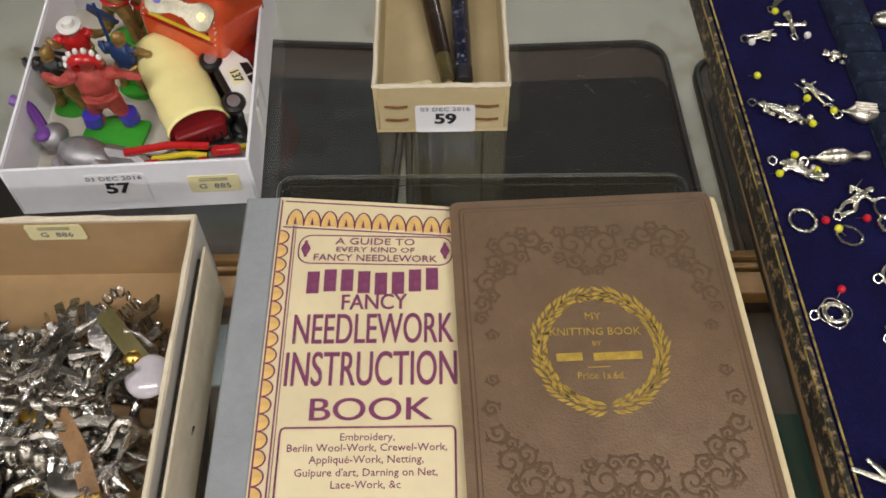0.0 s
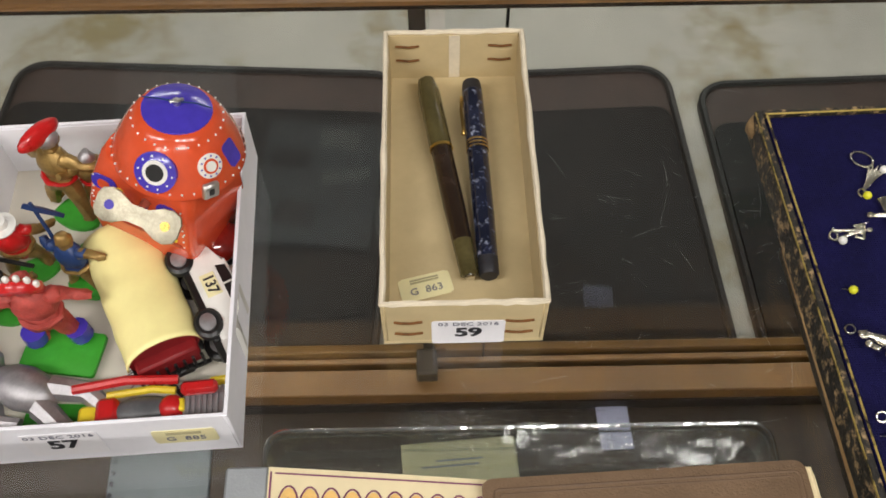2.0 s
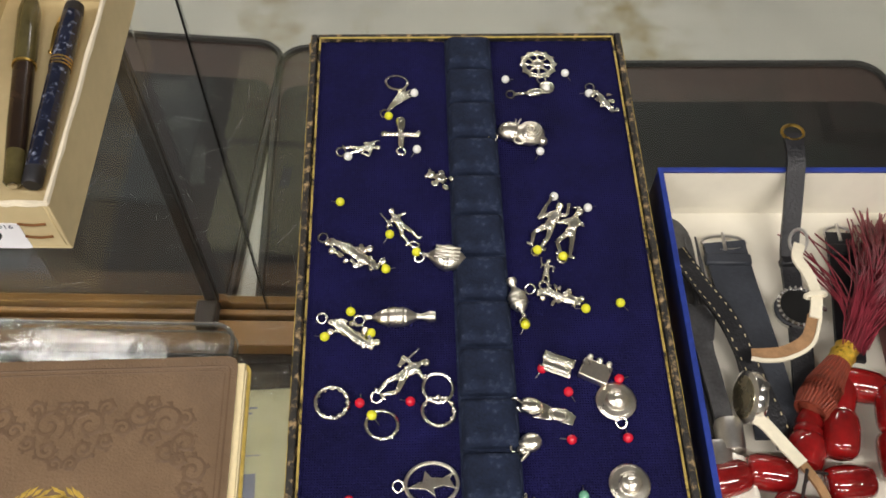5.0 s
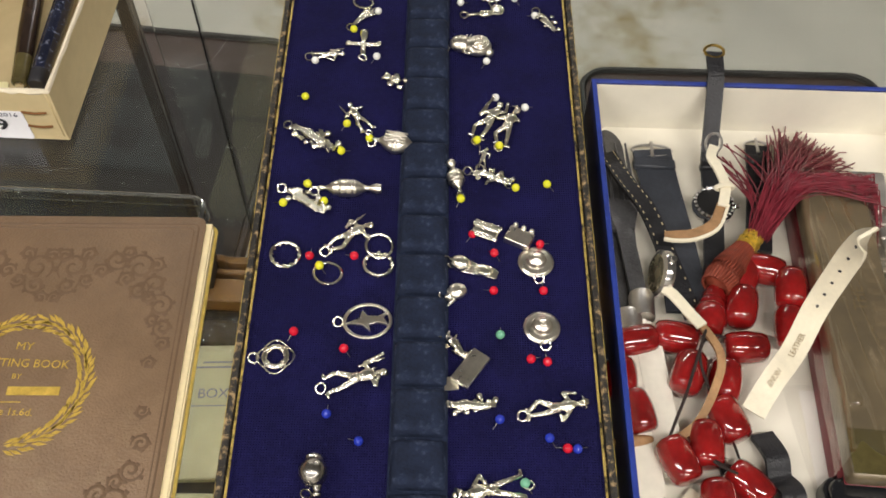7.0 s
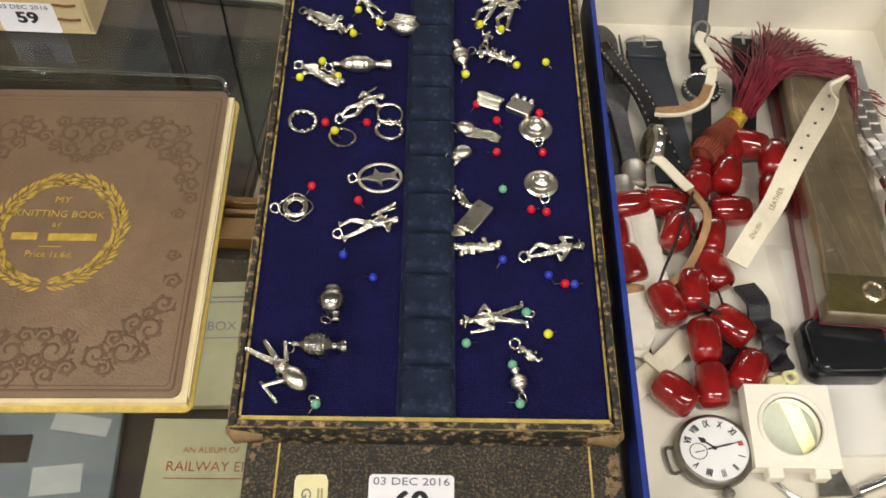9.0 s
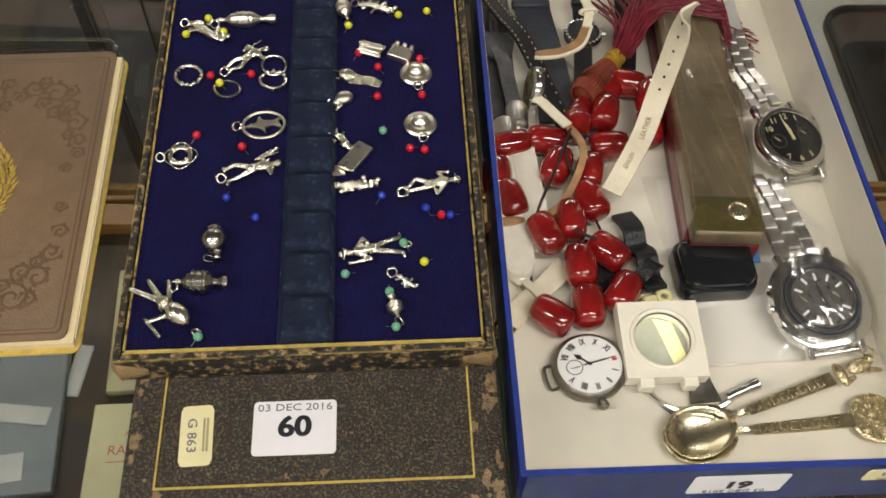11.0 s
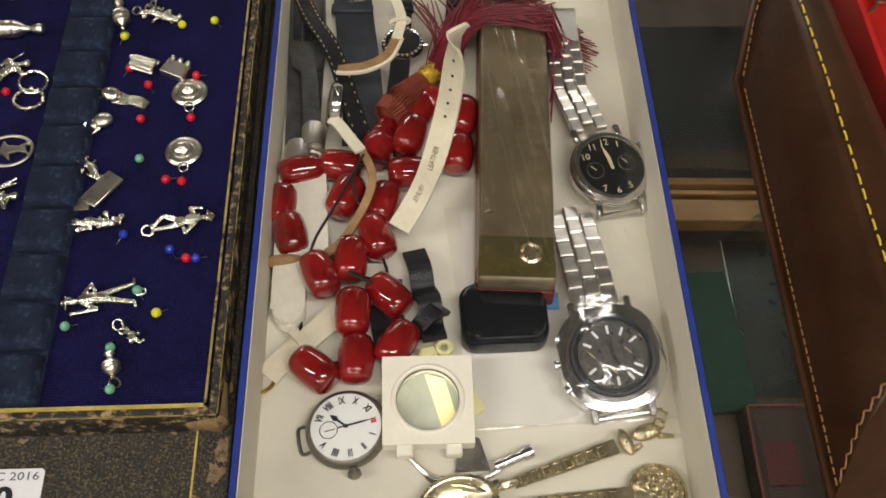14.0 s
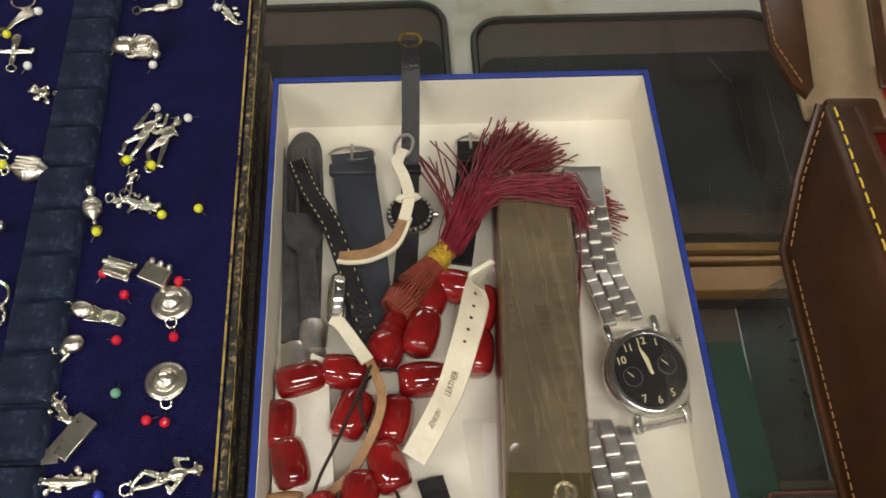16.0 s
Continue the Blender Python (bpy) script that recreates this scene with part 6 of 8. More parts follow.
part("lens_ring", bm_move(bm_torus(0.0130, 0.0006, 36, 6), pose(0, 0, 0.0072)), TARNISH, lp)
for x in (-0.0095, 0.0100):
    part("hinge_tab", bm_box(0.0065, 0.0045, 0.0070, 0.0006, (x, -0.0200, 0.0004)), IVORY, lp)
peg = thing("plastic_peg", "small pale yellow plastic loop peg", "peg", pose(0.3930, 0.1500, BZ, 0, 0, 14))
part("stem", bm_box(0.0080, 0.0060, 0.0070, 0.0012, (-0.003, 0, 0)), LEMON, peg)
part("eye", bm_move(bm_torus(0.0028, 0.0014, 16, 8), pose(0.0045, 0.001, 0.0050)), LEMON, peg)
part("slip", bm_box(0.010, 0.020, 0.0012, 0.0003, (-0.000, -0.022, 0.001)), LEMON, peg, m=pose(0, 0, 0, 0, 0, 18))


# spoons
DARKGILT = mat("dull_gilt_recess", (0.52, 0.44, 0.28), 0.36, metal=1.0, var=0.3, scale=200)
RELIEF = mat("cast_gilt_relief", (0.62, 0.53, 0.34), 0.25, metal=1.0, var=0.3, scale=300, bump=1.0, bscale=420)


def spoon(bowl, tip, end, zz, label):
    bx, by = bowl
    L = math.hypot(tip[0] - bx, tip[1] - by)
    t = thing("teaspoon", label, "spoon", pose(bx, by, BZ + zz, 0, 0, math.degrees(math.atan2(tip[1] - by, tip[0] - bx))), "souvenir spoons")
    bm = bmesh.new()
    n, mm = 20, 8
    rx, ry, dp = 0.0165, 0.0122, 0.0052
    c = bm.verts.new((0, 0, 0.0008))
    rings = []
    for j in range(1, mm + 1):
        f = j / mm
        rings.append([bm.verts.new((rx * f * math.cos(2 * math.pi * i / n) * (1 + 0.10 * math.cos(2 * math.pi * i / n) * f), ry * f * math.sin(2 * math.pi * i / n), 0.0008 + dp * f ** 2.2)) for i in range(n)])
    for i in range(n):
        bm.faces.new((c, rings[0][i], rings[0][(i + 1) % n]))
    for a, b in zip(rings, rings[1:]):
        for i in range(n):
            bm.faces.new((a[i], b[i], b[(i + 1) % n], a[(i + 1) % n]))
    ob = part("bowl", bm, GILTSILVER, t, "pale gilt bowl")
    mdf = ob.modifiers.new("thickness", "SOLIDIFY")
    mdf.thickness = 0.0008
    part("neck", bm_tube(spline([(0.0165, 0, 0.0062), (0.0205, 0, 0.0085), (0.026, 0, 0.0072)], 5), 0.0015, 8), GILTSILVER, t)
    part("handle", bm_strip([(0.025, 0, 0.0070), (0.045, 0, 0.0058), (L, 0, 0.0050)], 0.005, 0.0014, [0.0042, 0.0054, 0.0062]), DARKGILT, t)
    for k in range(int((L - 0.030) / 0.0048)):
        x = 0.029 + k * 0.0048
        for sx, sy, ox, oy in ((0.0034, 0.0009, 0, 0.0020), (0.0009, 0.0040, -0.0014, 0), (0.0024, 0.0009, 0.0004, -0.0016), (0.0009, 0.0020, 0.0014, -0.0006)):
            part("key_pattern", bm_box(sx, sy, 0.0012, 0.0002, (x + ox, oy, 0.0066 - 0.0018 * (x - 0.025) / max(0.001, L - 0.025))), GILTSILVER, t)
    if end == "disc":
        part("finial", bm_lathe([(0.0100, 0.0030), (0.0115, 0.0038), (0.0115, 0.0050), (0.0104, 0.0056), (0.0101, 0.0048), (0.00001, 0.0050)], 30), RELIEF, t, "round medallion", pose(L + 0.010, 0, 0))
        rr = random.Random(3)
        for k in range(14):
            part("relief", bm_ball(rr.uniform(0.0008, 0.0021), (L + 0.010 + rr.uniform(-0.007, 0.007), rr.uniform(-0.007, 0.007), 0.0050), 1.3, 1, 0.45, 8, 6), RELIEF, t)
    else:
        part("finial", bm_join(bm_ball(0.0038, (L + 0.004, 0, 0.006), 0.7, 1.6, 0.6), bm_ball(0.0040, (L + 0.014, 0.0008, 0.006), 1.6, 0.9, 0.7), bm_ball(0.0026, (L + 0.020, 0.002, 0.006)), limb((L + 0.004, -0.004, 0.005), (L + 0.010, -0.003, 0.005), 0.0016, 0.001),
                               limb((L + 0.018, -0.002, 0.005), (L + 0.024, -0.004, 0.004), 0.0013, 0.0009)), RELIEF, t, "cast figure finial")
        part("bail", bm_move(bm_torus(0.0026, 0.0007, 14, 6), pose(L + 0.0225, 0.0052, 0.006)), GILTSILVER, t)


spoon((0.4000, 0.0815), (0.4705, 0.0890), "disc", 0.000, "gilt souvenir teaspoon with key-pattern handle and medallion end")
spoon((0.4005, 0.0835), (0.4655, 0.1080), "figure", 0.0016, "gilt souvenir teaspoon with cast figure end")

ck = thing("corkscrew_key", "bent bright metal key with a tube end", "metal fitting", pose(0.405, 0.1005, BZ))
part("bow", bm_tube(spline([(-0.022, 0.004, 0.002), (-0.014, -0.003, 0.002), (-0.002, -0.006, 0.002), (0.010, -0.003, 0.003), (0.018, 0.003, 0.004)], 6), 0.0013, 8), STEEL, ck)
part("blade", bm_poly([(-0.004, -0.002), (0.010, -0.001), (0.006, 0.012), (-0.002, 0.014)], 0.002, 0.0034), TARNISH, ck, "dull metal blade")
part("tube", bm_move(bm_lathe([(0.0022, 0), (0.0022, 0.012), (0.0029, 0.012), (0.0029, 0.016), (0.0018, 0.016)], 14), pose(0.012, 0.000, 0.004, 0, 84, 22)), STEEL, ck)
part("arc", bm_tube(spline([(-0.024, 0.008, 0.0015), (-0.012, -0.006, 0.0015), (0.004, -0.009, 0.0015), (0.013, -0.005, 0.0015)], 6), 0.0009, 6), TARNISH, ck)

# long case in a cellophane sleeve
hc = thing("harmonica_case", "brown printed harmonica case in crumpled cellophane", "case", pose(0.4300, 0.2525, BZ, 0, 0, -1.8))
part("tray", bm_box(0.0345, 0.158, 0.0140, 0.0016, (0, 0, 0.0005), 2), MAROON, hc, "maroon lower half")
part("lid", bm_box(0.0335, 0.157, 0.0100, 0.0022, (0, 0, 0.0145), 3), CASETOP, hc, "brown printed lid")
part("end_strip", bm_box(0.0325, 0.020, 0.0006, 0.0002, (0, -0.067, 0.0245)), OLIVE, hc, "brass-coloured end")
part("stud", bm_lathe([(0.0052, 0.0248), (0.0052, 0.0256), (0.0042, 0.0262), (0.0036, 0.0256), (0.0001, 0.0256)], 20), GILTSILVER, hc, "round metal stud", pose(0.006, -0.0655, 0))
part("stud", bm_lathe([(0.0034, 0.0245), (0.0032, 0.0256), (0.0001, 0.0260)], 16), BRASS, hc, "", pose(0.006, 0.0720, 0))
lettering("THE", 0.0085, BRONZE, hc, pose(0.0015, 0.0085, 0.0247, 0, 0, 90), "embossing", 0.0001, stretch=0.85)
bars([(0.0095, -0.042 + 0.0078 * k, 0.0066, 0.0052 - 0.0022 * (k % 3 == 1)) for k in range(12)] + [(-0.0115, 0.004 + 0.0042 * k, 0.0022, 0.0030) for k in range(9)], mat("embossed_brown", (0.20, 0.155, 0.092), 0.4, metal=0.3, var=0.3, scale=60), hc, pose(0, 0, 0.0245))
bmf = bmesh.new()
random.seed(21)
nx, ny = 44, 60
g = []
for i in range(nx + 1):
    row = []
    for j in range(ny + 1):
        u, v = i / nx, j / ny
        x, y = -0.0185 + 0.037 * u, -0.070 + 0.150 * v
        edge = abs(2 * u - 1)
        z = 0.0262 + 0.0062 * abs(noise.noise((x * 105 + y * 20, y * 9, 1.5))) ** 0.55 + 0.0007 * abs(noise.noise((x * 330 - y * 30, y * 20, 7.5))) + 0.0016 * noise.noise((x * 40 + y * 30, y * 18, 4.5)) - 0.020 * max(0, edge - 0.86) / 0.14
        if v < 0.12:
            y += 0.010 * noise.noise((x * 120, 3.0, 0))
        row.append(bmf.verts.new((x, y, max(0.002, z + 0.0012))))
    g.append(row)
for i in range(nx):
    for j in range(ny):
        bmf.faces.new((g[i][j], g[i + 1][j], g[i + 1][j + 1], g[i][j + 1]))
sl = part("cellophane_sleeve", bmf, SMOKEFILM, hc, "crumpled clear cellophane", angle=180)
sl.visible_shadow = False

# flat black pebble-shaped case, and the plastic bag over the second watch
bc = thing("square_case", "small glossy black square case with rounded corners", "case", pose(0.4225, 0.1660, BZ + 0.002, 0, 0, 3))
part("body", bm_poly(rounded(0.0375, 0.0300, 0.007, 6), 0, 0.0085, 0.0015), BLACKPLASTIC, bc)
part("top", bm_poly(rounded(0.0345, 0.0265, 0.0065, 6), 0.0085, 0.0122, 0.0020), BLACKPLASTIC, bc)
part("label", bm_box(0.006, 0.008, 0.0004, at=(0.0225, 0.008, 0.002)), mat("blue_label", (0.1, 0.3, 0.6), 0.5), bc, "small blue label")


def film_patch(name, label, corners, dz, amp, material, n=26, seed=0.0):
    """A crumpled sheet of film over a quadrilateral; dz(u, v) lifts it."""
    bm = bmesh.new()
    c = [Vector((*p, 0)) for p in corners]
    g = []
    for i in range(n + 1):
        row = []
        for j in range(n + 1):
            u, v = i / n, j / n
            p = c[0].lerp(c[1], u).lerp(c[3].lerp(c[2], u), v)
            row.append(bm.verts.new((p.x, p.y, dz(u, v) + amp * (abs(noise.noise((p.x * 70, p.y * 70, seed))) + 0.7 * abs(noise.noise((p.x * 190, p.y * 190, seed)))))))
        g.append(row)
    for i in range(n):
        for j in range(n):
            bm.faces.new((g[i][j], g[i + 1][j], g[i + 1][j + 1], g[i][j + 1]))
    ob = solid(name, bm, material, label, "plastic bag", angle=25)
    ob.visible_shadow = False
    return ob


def over_watch(u, v):
    return BZ + 0.0014 + 0.0225 * math.exp(-(((u - 0.68) / 0.30) ** 4) - (((v - 0.72) / 0.33) ** 4)) + 0.018 * math.exp(-(((u - 0.60) / 0.16) ** 4) - (((v - 0.15) / 0.5) ** 4))


film_patch("plastic_bag", "crumpled clear plastic bag round a watch", [(0.397, 0.226), (0.493, 0.230), (0.496, 0.122), (0.410, 0.116)], over_watch, 0.0015, CLEARFILM, 40, 2.0)
part("seam", bm_tube([(0.410, 0.1165, BZ + 0.002), (0.440, 0.1185, BZ + 0.0026), (0.470, 0.1205, BZ + 0.002), (0.496, 0.1225, BZ + 0.002)], 0.0006, 5), CLEARFILM, bpy.data.objects["plastic_bag"])
SOFTPAPER = mat("soft_white_paper", (0.78, 0.75, 0.68), 0.6, var=0.06, scale=40)
under = solid("paper_slip", bm_box(0.052, 0.105, 0.0004, at=(0.4315, 0.172, BZ + 0.0002)), SOFTPAPER, "white paper slip under the plastic bag", "paper")

# tarnished knife and fork with pearl handles
DARKBLADE = mat("blackened_steel", (0.13, 0.13, 0.135), 0.33, metal=0.7, var=0.35, scale=120, bump=0.3)
kn = thing("table_knife", "tarnished dessert knife with a mother-of-pearl handle", "knife", pose(0.328, 0.262, BZ + 0.002))
blade = [(-0.008, 0), (-0.0085, 0.05)] + [(0.0005 - 0.0088 * math.cos(radians(a)), 0.098 + 0.0165 * math.sin(radians(a))) for a in range(0, 181, 15)] + [(0.0098, 0.06), (0.0085, 0)]
part("blade", bm_poly(blade, 0, 0.0022, 0.0006), DARKBLADE, kn, "dark tarnished blade", pose(0.0, 0, 0, 0, 0, 2))
part("ferrule", bm_move(bm_lathe([(0.0062, 0), (0.0070, 0.002), (0.0066, 0.012)], 18), pose(0, -0.004, 0.005, 90, 0, 0)), BRUSHED, kn)
part("handle", bm_poly([(x, y) for x, y in rounded(0.0145, 0.085, 0.0068, 8)], 0, 0.0075, 0.0025), PEARL, kn, "mother-of-pearl handle", pose(0.0005, -0.058, 0, 0, 0, 2))
fk = thing("table_fork", "tarnished dessert fork with a pearl handle", "fork", pose(0.334, 0.262, BZ + 0.006))
part("neck", bm_strip(spline([(0.000, 0.0, 0.002), (-0.002, 0.020, 0.003), (-0.0045, 0.040, 0.003), (-0.0070, 0.052, 0.002)], 5), 0.008, 0.002, None), DARKBLADE, fk)
part("root", bm_poly([(-0.016, 0.056), (-0.0135, 0.046), (-0.006, 0.040), (0.001, 0.045), (0.003, 0.055), (0.0032, 0.062), (-0.0165, 0.064)], 0.001, 0.003, 0.0005), DARKBLADE, fk)
for k in range(4):
    x = -0.0152 + k * 0.0056
    part("tine", bm_tube([(x, 0.062, 0.002), (x - 0.001, 0.080, 0.004), (x - 0.0025, 0.098, 0.006)], [0.0013, 0.0011, 0.0005], 6), DARKBLADE, fk)
part("ferrule", bm_move(bm_lathe([(0.0052, 0), (0.0062, 0.002), (0.0058, 0.014)], 18), pose(0.0005, 0.006, 0.003, 90, 0, 0)), BRUSHED, fk)
part("handle", bm_poly(rounded(0.012, 0.075, 0.0055, 6), 0, 0.007, 0.002), PEARL, fk, "mother-of-pearl handle", pose(0.004, -0.046, -0.003, 0, 0, 5))
ov = thing("oval_handle", "oval mother-of-pearl knife handle with a tan collar", "knife handle", pose(0.3285, 0.1760, BZ, 0, 0, 8))
part("scale", bm_ball(0.008, (0, 0, 0.004), 0.95, 2.15, 0.55, 20, 12), PEARL, ov)
part("collar", bm_ball(0.0105, (-0.0015, 0.0165, 0.0085), 1.0, 0.27, 0.35, 20, 10), TANLEATHER, ov, "tan leather collar")

# ---------------------------------------------------------------- leather case beside the blue box
lc = thing("leather_case", "stiff brown leather case with yellow saddle stitching", "leather case", pose(0.58, 0.2, ZG + 0.0005))


def loft(sections, close=True):
    bm = bmesh.new()
    rows = [[bm.verts.new(p) for p in s] for s in sections]
    n = len(rows[0])
    for a, b in zip(rows, rows[1:]):
        for i in range(n):
            bm.faces.new((a[i], a[(i + 1) % n], b[(i + 1) % n], b[i]))
    bm.faces.new(rows[0][::-1])
    bm.faces.new(rows[-1])
    return bm


def lc_section(y, s0, s1, top, dx=0.0, rw=0.0):
    """Cross section of the case: seam low at one side, ridge, sloping top, far side."""
    return [(-0.0310, y + s0, 0.0045), (-0.0295, y + s0, 0.0085), (-0.0235, y + (s0 + s1) * 0.5, top * 0.52), (-0.0165 + dx, y + s1, top * 0.97), (-0.0125 + dx, y + s1, top), (0.006 + dx - rw * 0.6, y + s1, top * 0.97), (0.0180 + dx - rw, y + s1, top * 0.84), (0.0240 + dx - rw, y + s1, top * 0.5), (0.0250 + dx - rw, y + s0, 0.001), (-0.0240, y + s0, 0.001)]


case_bm = loft([lc_section(-0.112, 0, 0.040, 0.049, 0.006), lc_section(-0.06, 0, 0.012, 0.0495, 0.005), lc_section(0.0, 0, 0.0, 0.050, 0.004, 0.003), lc_section(0.06, 0, 0.010, 0.050, 0.003, 0.007), lc_section(0.104, 0, 0.052, 0.0495, 0.0, 0.011)])
bmesh.ops.bevel(case_bm, geom=list(case_bm.edges), offset=0.0012, segments=1, affect="EDGES")
part("body", case_bm, LEATHER, lc)
random.seed(8)


def seam(points, step, r, material, name="stitch", zig=0.0):
    pts = [Vector(p) for p in points]
    k = 0
    for a, b in zip(pts, pts[1:]):
        n = max(1, int((b - a).length / step))
        d = (b - a) / n
        for i in range(n):
            c = a + d * i
            off = Vector((0, zig * (1 if (k % 2) else -1), 0))
            e = c + d * (0.66 if not zig else 1.0)
            part(name, bm_tube([c + off, (c + e) / 2 + Vector((0, 0, r * 0.6)), e - off], r, 5), material, lc)
            k += 1


seam([(-0.0065, -0.072, 0.0498), (-0.0070, -0.045, 0.0504), (-0.0082, 0.0, 0.0508), (-0.0092, 0.07, 0.0508), (-0.0122, 0.155, 0.0504)], 0.0075, 0.00058, YTHREAD)
seam([(-0.0296, -0.108, 0.0098), (-0.0292, -0.06, 0.0098), (-0.0292, 0.0, 0.0098), (-0.0292, 0.098, 0.0098)], 0.0042, 0.00045, TTHREAD)
seam([(-0.0290, 0.104, 0.0110), (-0.0242, 0.128, 0.0275), (-0.0160, 0.153, 0.0490)], 0.0042, 0.00045, TTHREAD)
seam([(-0.0285, -0.106, 0.0110), (-0.0225, -0.088, 0.0275), (-0.0100, -0.070, 0.0490)], 0.0030, 0.00050, TTHREAD, "stitch", 0.0012)
part("edge_binding", bm_tube([(-0.0312, -0.113, 0.006), (-0.0316, -0.05, 0.006), (-0.0316, 0.03, 0.006), (-0.0312, 0.104, 0.006), (-0.0248, 0.1320, 0.0270), (-0.0170, 0.1565, 0.0480)], 0.0020, 8), LEATHER, lc)
SUEDE = mat("grey_brown_hide", (0.105, 0.078, 0.060), 0.8, var=0.3, scale=60, bump=0.4)
part("end_gusset", bm_poly([(-0.028, -0.1135), (0.03, -0.1135), (0.03, -0.085), (-0.006, -0.074)], 0.003, 0.0045), SUEDE, lc, "", pose(0, 0, 0, 8, 0, 0))
CANVAS = mat("beige_canvas", (0.31, 0.22, 0.125), 0.85, var=0.12, scale=50, bump=0.6, bscale=800)
part("lining", bm_box(0.085, 0.110, 0.004, 0.001, (0.032, 0.225, 0.018)), CANVAS, lc, "beige canvas lining")
part("flap", bm_poly([(-0.0215, 0.245), (-0.0240, 0.205), (-0.0190, 0.182), (-0.0130, 0.174), (-0.0085, 0.180), (0.000, 0.245)], 0.030, 0.0335, 0.0008), LEATHER, lc, "brown leather flap")
seam([(-0.0205, 0.240, 0.0342), (-0.0222, 0.207, 0.0342), (-0.0140, 0.180, 0.0342)], 0.0045, 0.00045, TTHREAD)
part("flap_strap", bm_box(0.007, 0.075, 0.003, 0.001, (-0.003, 0.215, 0.034)), LEATHER, lc, m=pose(0, 0, 0, 0, 0, -9))
part("corner_patch", bm_box(0.026, 0.020, 0.006, 0.0025, (0.004, 0.158, 0.034), 3), LEATHER, lc)

# red tray of oddments beyond it
RED = mat("red_plastic", (0.50, 0.018, 0.014), 0.35, var=0.1, scale=40)
rt = thing("red_tray", "red plastic tray holding silver chains and rings", "tray", pose(0.690, 0.315, ZG + 0.0005, 0, 0, 1))
open_box(rt, 0.155, 0.170, 0.028, 0.0025, RED, RED, RED, RED)
random.seed(15)
for k in range(16):
    rg = solid("ring", bm_torus(random.uniform(0.007, 0.010), random.uniform(0.0008, 0.0018), 24, 6), SILVER, "plain silver ring in the red tray", "ring",
               pose(0.624 + random.uniform(0, 0.10), 0.245 + random.uniform(0, 0.135), ZG + 0.0065, random.uniform(-15, 15), random.uniform(-15, 15), 0), "rings in the red tray")
fc = solid("file_card", bm_box(0.24, 0.14, 0.02, 0.001, (0.76, 0.500, ZG + 0.0005)), CARDIN, "cream card folder lying on the glass", "folder")

# ---------------------------------------------------------------- on the deck inside the counter
DZ = 0.4102
# felt, card and leather darkened to carry the dim light inside the counter
OLDPAPER = mat("old_green_cream_paper", (0.40, 0.37, 0.22), 0.6, var=0.14, scale=12, spot=(0.25, 0.21, 0.11), spot_amt=-0.3, spot_scale=14)
BLUEGREY = mat("blue_grey_card", (0.13, 0.145, 0.15), 0.55, var=0.2, scale=14)
GREENFELT = mat("green_felt", (0.005, 0.022, 0.012), 0.9, var=0.3, scale=40, bump=0.4, bscale=600)
WHITECARD = mat("dimmed_white_card", (0.34, 0.34, 0.32), 0.6, var=0.12, scale=20)
REDLEATHER = mat("dark_red_leather", (0.045, 0.007, 0.006), 0.4, var=0.3, scale=30)
BROWNINK = mat("red_brown_ink", (0.30, 0.09, 0.035), 0.6)


def flat_thing(name, label, cat, x, y, w, d, h, turn, material, bev=0.0015, z=DZ):
    return solid(name, bm_box(w, d, h, bev), material, label, cat, pose(x, y, z, 0, 0, turn))


env = flat_thing("paper_packet", "yellowed paper packet with faded printing in a clear sleeve", "packet", 0.006, 0.436, 0.120, 0.155, 0.010, 4, OLDPAPER)
lettering("BOX", 0.016, GREYINK, env, pose(-0.010, 0.018, 0.0105), "print", 0.0001)
bars([(-0.005, 0.004, 0.07, 0.0012), (0.02, -0.03, 0.012, 0.03), (-0.01, 0.05, 0.06, 0.002), (0.0, 0.056, 0.05, 0.002)], GREYINK, env, pose(0, 0, 0.0101))
alb = flat_thing("album_booklet", "old cream album booklet with red-brown railway title", "booklet", 0.020, 0.270, 0.150, 0.150, 0.008, 2, OLDPAPER)
lettering("AN ALBUM OF", 0.009, BROWNINK, alb, pose(-0.010, 0.040, 0.0085), "title", 0.0001)
lettering("RAILWAY ENGINES", 0.015, BROWNINK, alb, pose(0.010, 0.022, 0.0085), "title", 0.0001)
bars([(-0.005, 0.010, 0.10, 0.001), (-0.005, -0.05, 0.08, 0.004)], BROWNINK, alb, pose(0, 0, 0.0081))
flat_thing("grey_folder", "grey plastic picture folder with dark shapes", "folder", -0.165, 0.335, 0.150, 0.190, 0.012, 5, BLUEGREY)
for k, (x, y, w, d, tn) in enumerate(((-0.19, 0.385, 0.05, 0.035, 10), (-0.13, 0.330, 0.06, 0.02, -6), (-0.20, 0.300, 0.05, 0.03, 4), (-0.14, 0.27, 0.05, 0.03, 8))):
    flat_thing("photograph", "small dark photograph lying on a folder", "photograph", x, y, w, d, 0.0008, tn, (DARKWOOD, WHITECARD)[k % 2], 0.0002, DZ + 0.0122)
flat_thing("white_card", "narrow white card strip", "card", -0.085, 0.385, 0.018, 0.062, 0.003, -6, WHITECARD)
flat_thing("dark_album", "dark album cover under the papers", "album", -0.06, 0.30, 0.30, 0.22, 0.0015, 0, DARKWOOD, 0.0003, DZ - 0.0002)
flat_thing("stamp_page", "silvery stamp album page with punched edge", "album page", -0.31, 0.495, 0.105, 0.08, 0.004, 3, BLUEGREY)
for k in range(6):
    solid("punched_hole", bm_lathe([(0.0028, 0), (0.0028, 0.0006)], 12), INK, "punched hole dot on the stamp page", "hole", pose(-0.357, 0.462 + k * 0.012, DZ + 0.0041), "punched holes")
